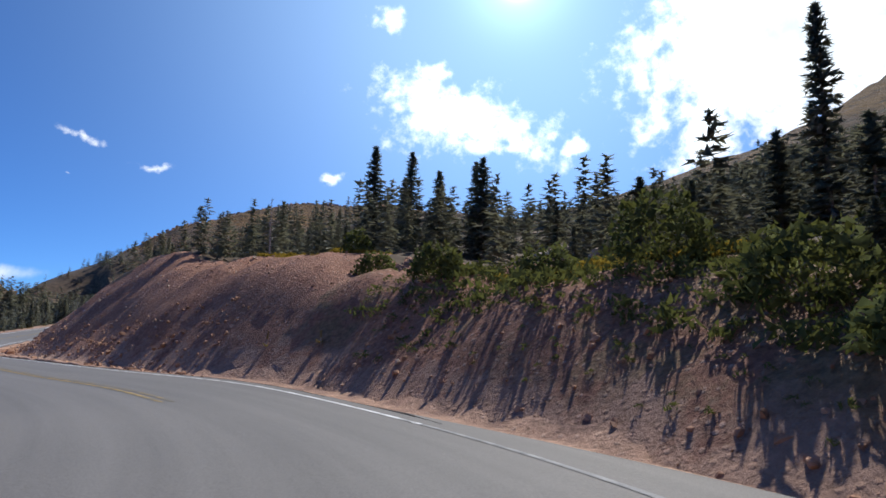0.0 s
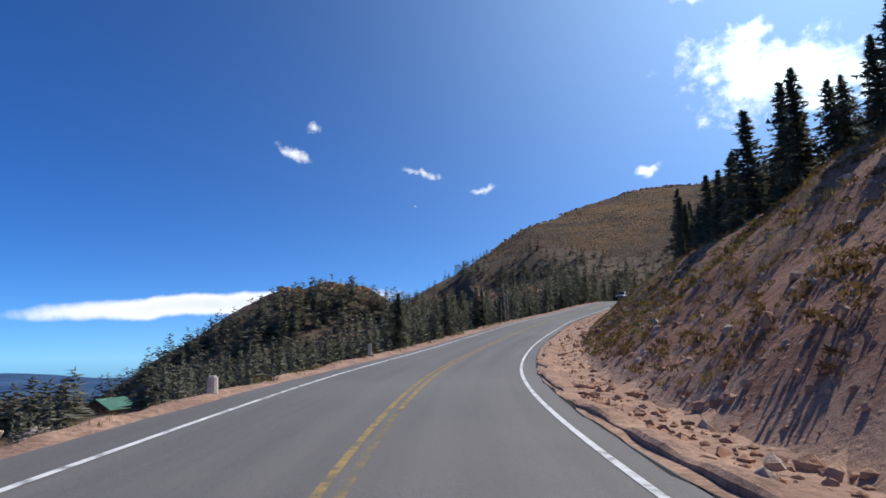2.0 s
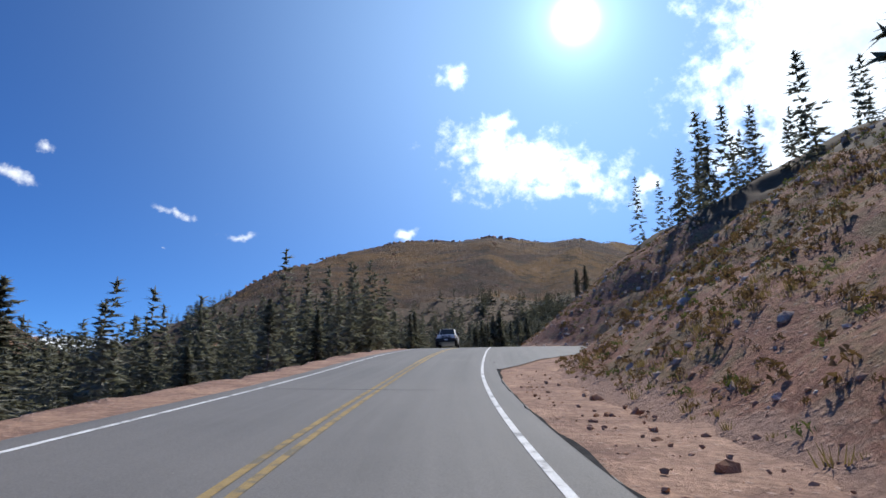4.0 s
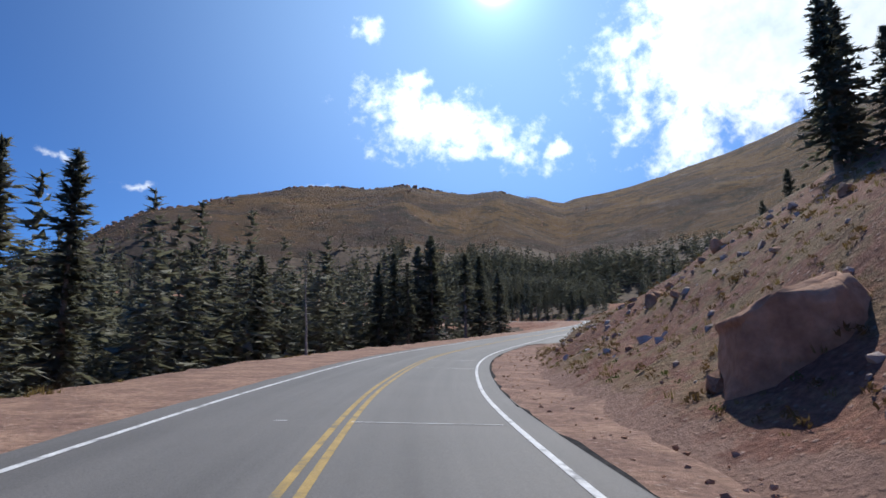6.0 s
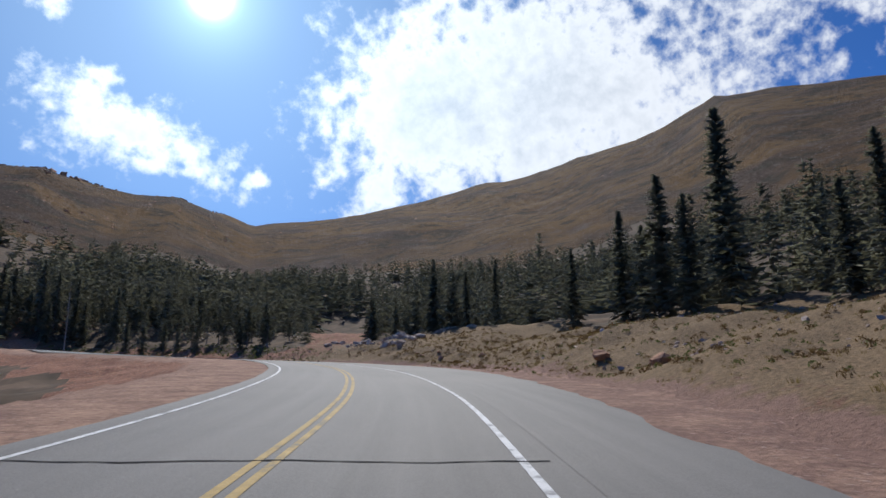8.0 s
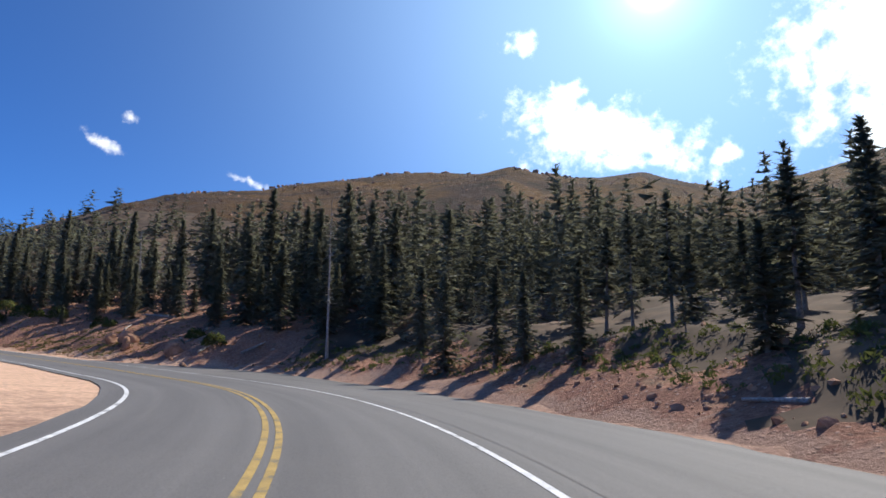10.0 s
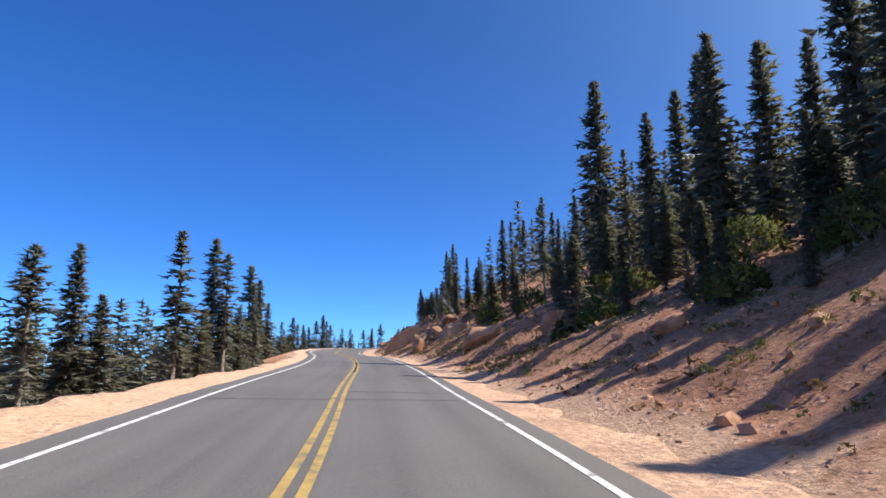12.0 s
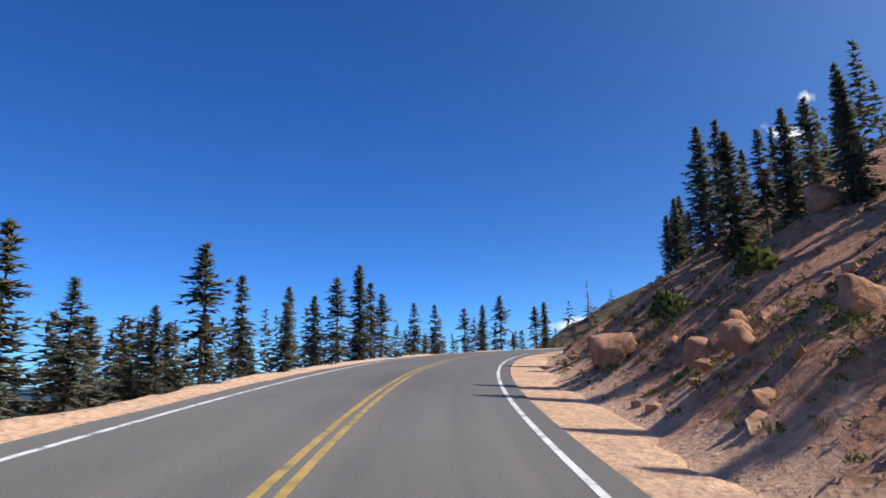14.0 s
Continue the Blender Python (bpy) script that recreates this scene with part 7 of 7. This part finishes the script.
# ---- the white car coming down the outer lane ----
def car(st, off):
    x, y, _ = spot(st, off)
    i = int(np.searchsorted(ST, st))
    z = float(CEN[i, 2] - TILT[i] * off)
    top = tagged(new("car"), "white off-road car with a dark grille in the oncoming lane", "car")
    top.matrix_basis = Matrix.Translation((x, y, z)) @ Euler((0, 0, math.atan2(TAN[i, 1], TAN[i, 0]) + math.pi)).to_matrix().to_4x4()
    paint, glass, rubber = material("white_car_paint", (0.75, 0.75, 0.74), 0.3), material("car_glass", (0.02, 0.025, 0.03), 0.08), material("rubber", (0.02, 0.02, 0.02), 0.8)
    steel, lens, trim = material("wheel_steel", (0.5, 0.5, 0.5), 0.35, 0.9), material("headlight_lens", (0.75, 0.75, 0.72), 0.12), material("black_plastic", (0.025, 0.025, 0.027), 0.55)
    amber, plate = material("turn_signal", (0.7, 0.25, 0.03), 0.2), material("plate_bar", (0.55, 0.56, 0.58), 0.5)

    def loft(name, sections, mat, parent=top, corner=0.12):
        """Sections along the car: place, half width below and above, bottom, top; corners rounded off."""
        V, F = [], []
        for px, h0, h1, z0, z1 in sections:
            c = min(corner, (z1 - z0) * 0.4)
            right_side = [(h0 - c, z0), (h0 - c * 0.3, z0 + c * 0.3), (h0, z0 + c), ((h0 + h1) / 2 + 0.015, (z0 + z1) / 2), (h1, z1 - c), (h1 - c * 0.3, z1 - c * 0.3), (h1 - c, z1), (h1 * 0.4, z1 + 0.02)]
            V += [(px, a, q) for a, q in right_side] + [(px, -a, q) for a, q in reversed(right_side)]
        n = len(sections)
        for a in range(n - 1):
            for b in range(16):
                F.append((a * 16 + b, a * 16 + (b + 1) % 16, a * 16 + 16 + (b + 1) % 16, a * 16 + 16 + b))
        F += [tuple(range(15, -1, -1)), tuple(range(16 * n - 16, 16 * n))]
        ob = mesh_object(name, V, F, mat, True)
        ob.parent = parent
        bm = bmesh.new()
        bm.from_mesh(ob.data)
        bmesh.ops.recalc_face_normals(bm, faces=bm.faces)
        for e in bm.edges:
            e.smooth = len(e.link_faces) == 2 and e.calc_face_angle(0) < 0.6
        bm.to_mesh(ob.data)
        bm.free()
        return ob

    def panel(name, corners, thick, mat, parent=top):
        """A flat pane or plate with four corners and a thickness."""
        a, b, c, d = [Vector(q) for q in corners]
        n = (b - a).cross(d - a).normalized() * thick
        V = [a, b, c, d, a + n, b + n, c + n, d + n]
        ob = mesh_object(name, [tuple(v) for v in V], [(3, 2, 1, 0), (4, 5, 6, 7), (0, 1, 5, 4), (1, 2, 6, 5), (2, 3, 7, 6), (3, 0, 4, 7)], mat)
        ob.parent = parent
        return ob

    body = loft("body", [(2.18, 0.78, 0.72, 0.48, 0.90), (2.10, 0.86, 0.82, 0.44, 0.99), (1.6, 0.90, 0.86, 0.42, 1.04), (0.85, 0.91, 0.88, 0.40, 1.08), (-1.9, 0.91, 0.88, 0.40, 1.08), (-2.2, 0.88, 0.85, 0.46, 1.05), (-2.28, 0.82, 0.8, 0.5, 1.0)], paint)
    cabin = loft("cabin", [(0.95, 0.80, 0.76, 1.0, 1.10), (0.30, 0.82, 0.66, 1.0, 1.70), (-0.4, 0.84, 0.68, 1.0, 1.76), (-1.8, 0.84, 0.67, 1.0, 1.74), (-2.15, 0.82, 0.72, 1.0, 1.2)], paint)
    panel("windscreen", [(0.93, -0.68, 1.14), (0.93, 0.68, 1.14), (0.345, 0.57, 1.665), (0.345, -0.57, 1.665)], 0.035, glass, cabin)
    panel("rear_window", [(-2.14, 0.62, 1.25), (-2.14, -0.62, 1.25), (-1.86, -0.56, 1.66), (-1.86, 0.56, 1.66)], 0.035, glass, cabin)
    for side in (-1, 1):
        for x0, x1, x2, x3 in ((0.62, -0.38, -0.38, 0.24), (-0.48, -1.22, -1.22, -0.48), (-1.32, -1.98, -1.8, -1.32)):
            quad = [(x0, side * 0.815, 1.14), (x1, side * 0.825, 1.14), (x2, side * 0.715, 1.62), (x3, side * 0.715, 1.62)]
            panel("side_window", quad if side < 0 else quad[::-1], -0.03, glass, cabin)
        mirror = loft("wing_mirror", [(0.78, 0.07, 0.06, 1.10, 1.24), (0.70, 0.10, 0.10, 1.08, 1.27), (0.64, 0.10, 0.10, 1.08, 1.27)], trim, top, 0.03)
        mirror.location = (0, side * 1.0, 0)
        loft("roof_rail", [(0.2, 0.02, 0.02, 1.77, 1.81), (-1.7, 0.02, 0.02, 1.77, 1.81)], trim, cabin, 0.01).location = (0, side * 0.58, 0)
        lamp = panel("headlight", [(2.13, side * 0.62 - 0.14, 0.76), (2.13, side * 0.62 + 0.14, 0.76), (2.13, side * 0.62 + 0.14, 0.92), (2.13, side * 0.62 - 0.14, 0.92)], 0.075, lens)
        panel("turn_signal", [(2.05, side * 0.79 - 0.05, 0.78), (2.05, side * 0.79 + 0.05, 0.78), (2.05, side * 0.79 + 0.05, 0.9), (2.05, side * 0.79 - 0.05, 0.9)], 0.09, amber)
        panel("tail_light", [(-2.2, side * 0.78 + 0.06, 0.8), (-2.2, side * 0.78 - 0.06, 0.8), (-2.2, side * 0.78 - 0.06, 1.0), (-2.2, side * 0.78 + 0.06, 1.0)], 0.07, amber)
        panel("sill", [(-0.95, side * 0.93, 0.34), (0.95, side * 0.93, 0.34), (0.95, side * 0.93, 0.46), (-0.95, side * 0.93, 0.46)], 0.05 * side, trim)
    grille = panel("grille", [(2.12, -0.46, 0.70), (2.12, 0.46, 0.70), (2.12, 0.46, 0.92), (2.12, -0.46, 0.92)], 0.08, trim)
    for k in range(7):
        q = -0.39 + 0.13 * k
        panel("grille_bar", [(2.19, q - 0.02, 0.72), (2.19, q + 0.02, 0.72), (2.19, q + 0.02, 0.90), (2.19, q - 0.02, 0.90)], 0.02, paint, grille)
    loft("front_bumper", [(2.32, 0.80, 0.80, 0.44, 0.64), (2.22, 0.90, 0.90, 0.40, 0.68), (1.95, 0.93, 0.93, 0.40, 0.66)], trim, top, 0.05)
    loft("rear_bumper", [(-2.1, 0.93, 0.93, 0.42, 0.64), (-2.36, 0.86, 0.86, 0.44, 0.62)], trim, top, 0.05)
    panel("plate_bar", [(2.31, -0.15, 0.47), (2.31, 0.15, 0.47), (2.31, 0.15, 0.61), (2.31, -0.15, 0.61)], 0.02, plate)
    for px in (1.36, -1.36):
        for side in (-1, 1):
            def round_part(name, r, r2, w, mat, parent, place):
                bm = bmesh.new()
                bmesh.ops.create_cone(bm, cap_ends=True, segments=24, radius1=r, radius2=r, depth=w * 0.7, matrix=Matrix.Rotation(radians(90), 4, "X"))
                caps = [f for f in bm.faces if len(f.verts) > 4]
                for f in bmesh.ops.inset_region(bm, faces=caps, thickness=r - r2, depth=w * 0.15)["faces"]:
                    f.smooth = True
                me = bpy.data.meshes.new(name)
                bm.to_mesh(me)
                bm.free()
                me.materials.append(mat)
                ob = new(name, me)
                ob.parent, ob.location = parent, place
                return ob
            round_part("wheel_arch", 0.47, 0.44, 0.12, trim, top, (px, side * 0.875, 0.44))
            tyre = round_part("tyre", 0.37, 0.31, 0.26, rubber, top, (px, side * 0.84, 0.37))
            round_part("rim", 0.22, 0.16, 0.275, steel, tyre, (0, 0, 0))


car(5.58, -1.4)
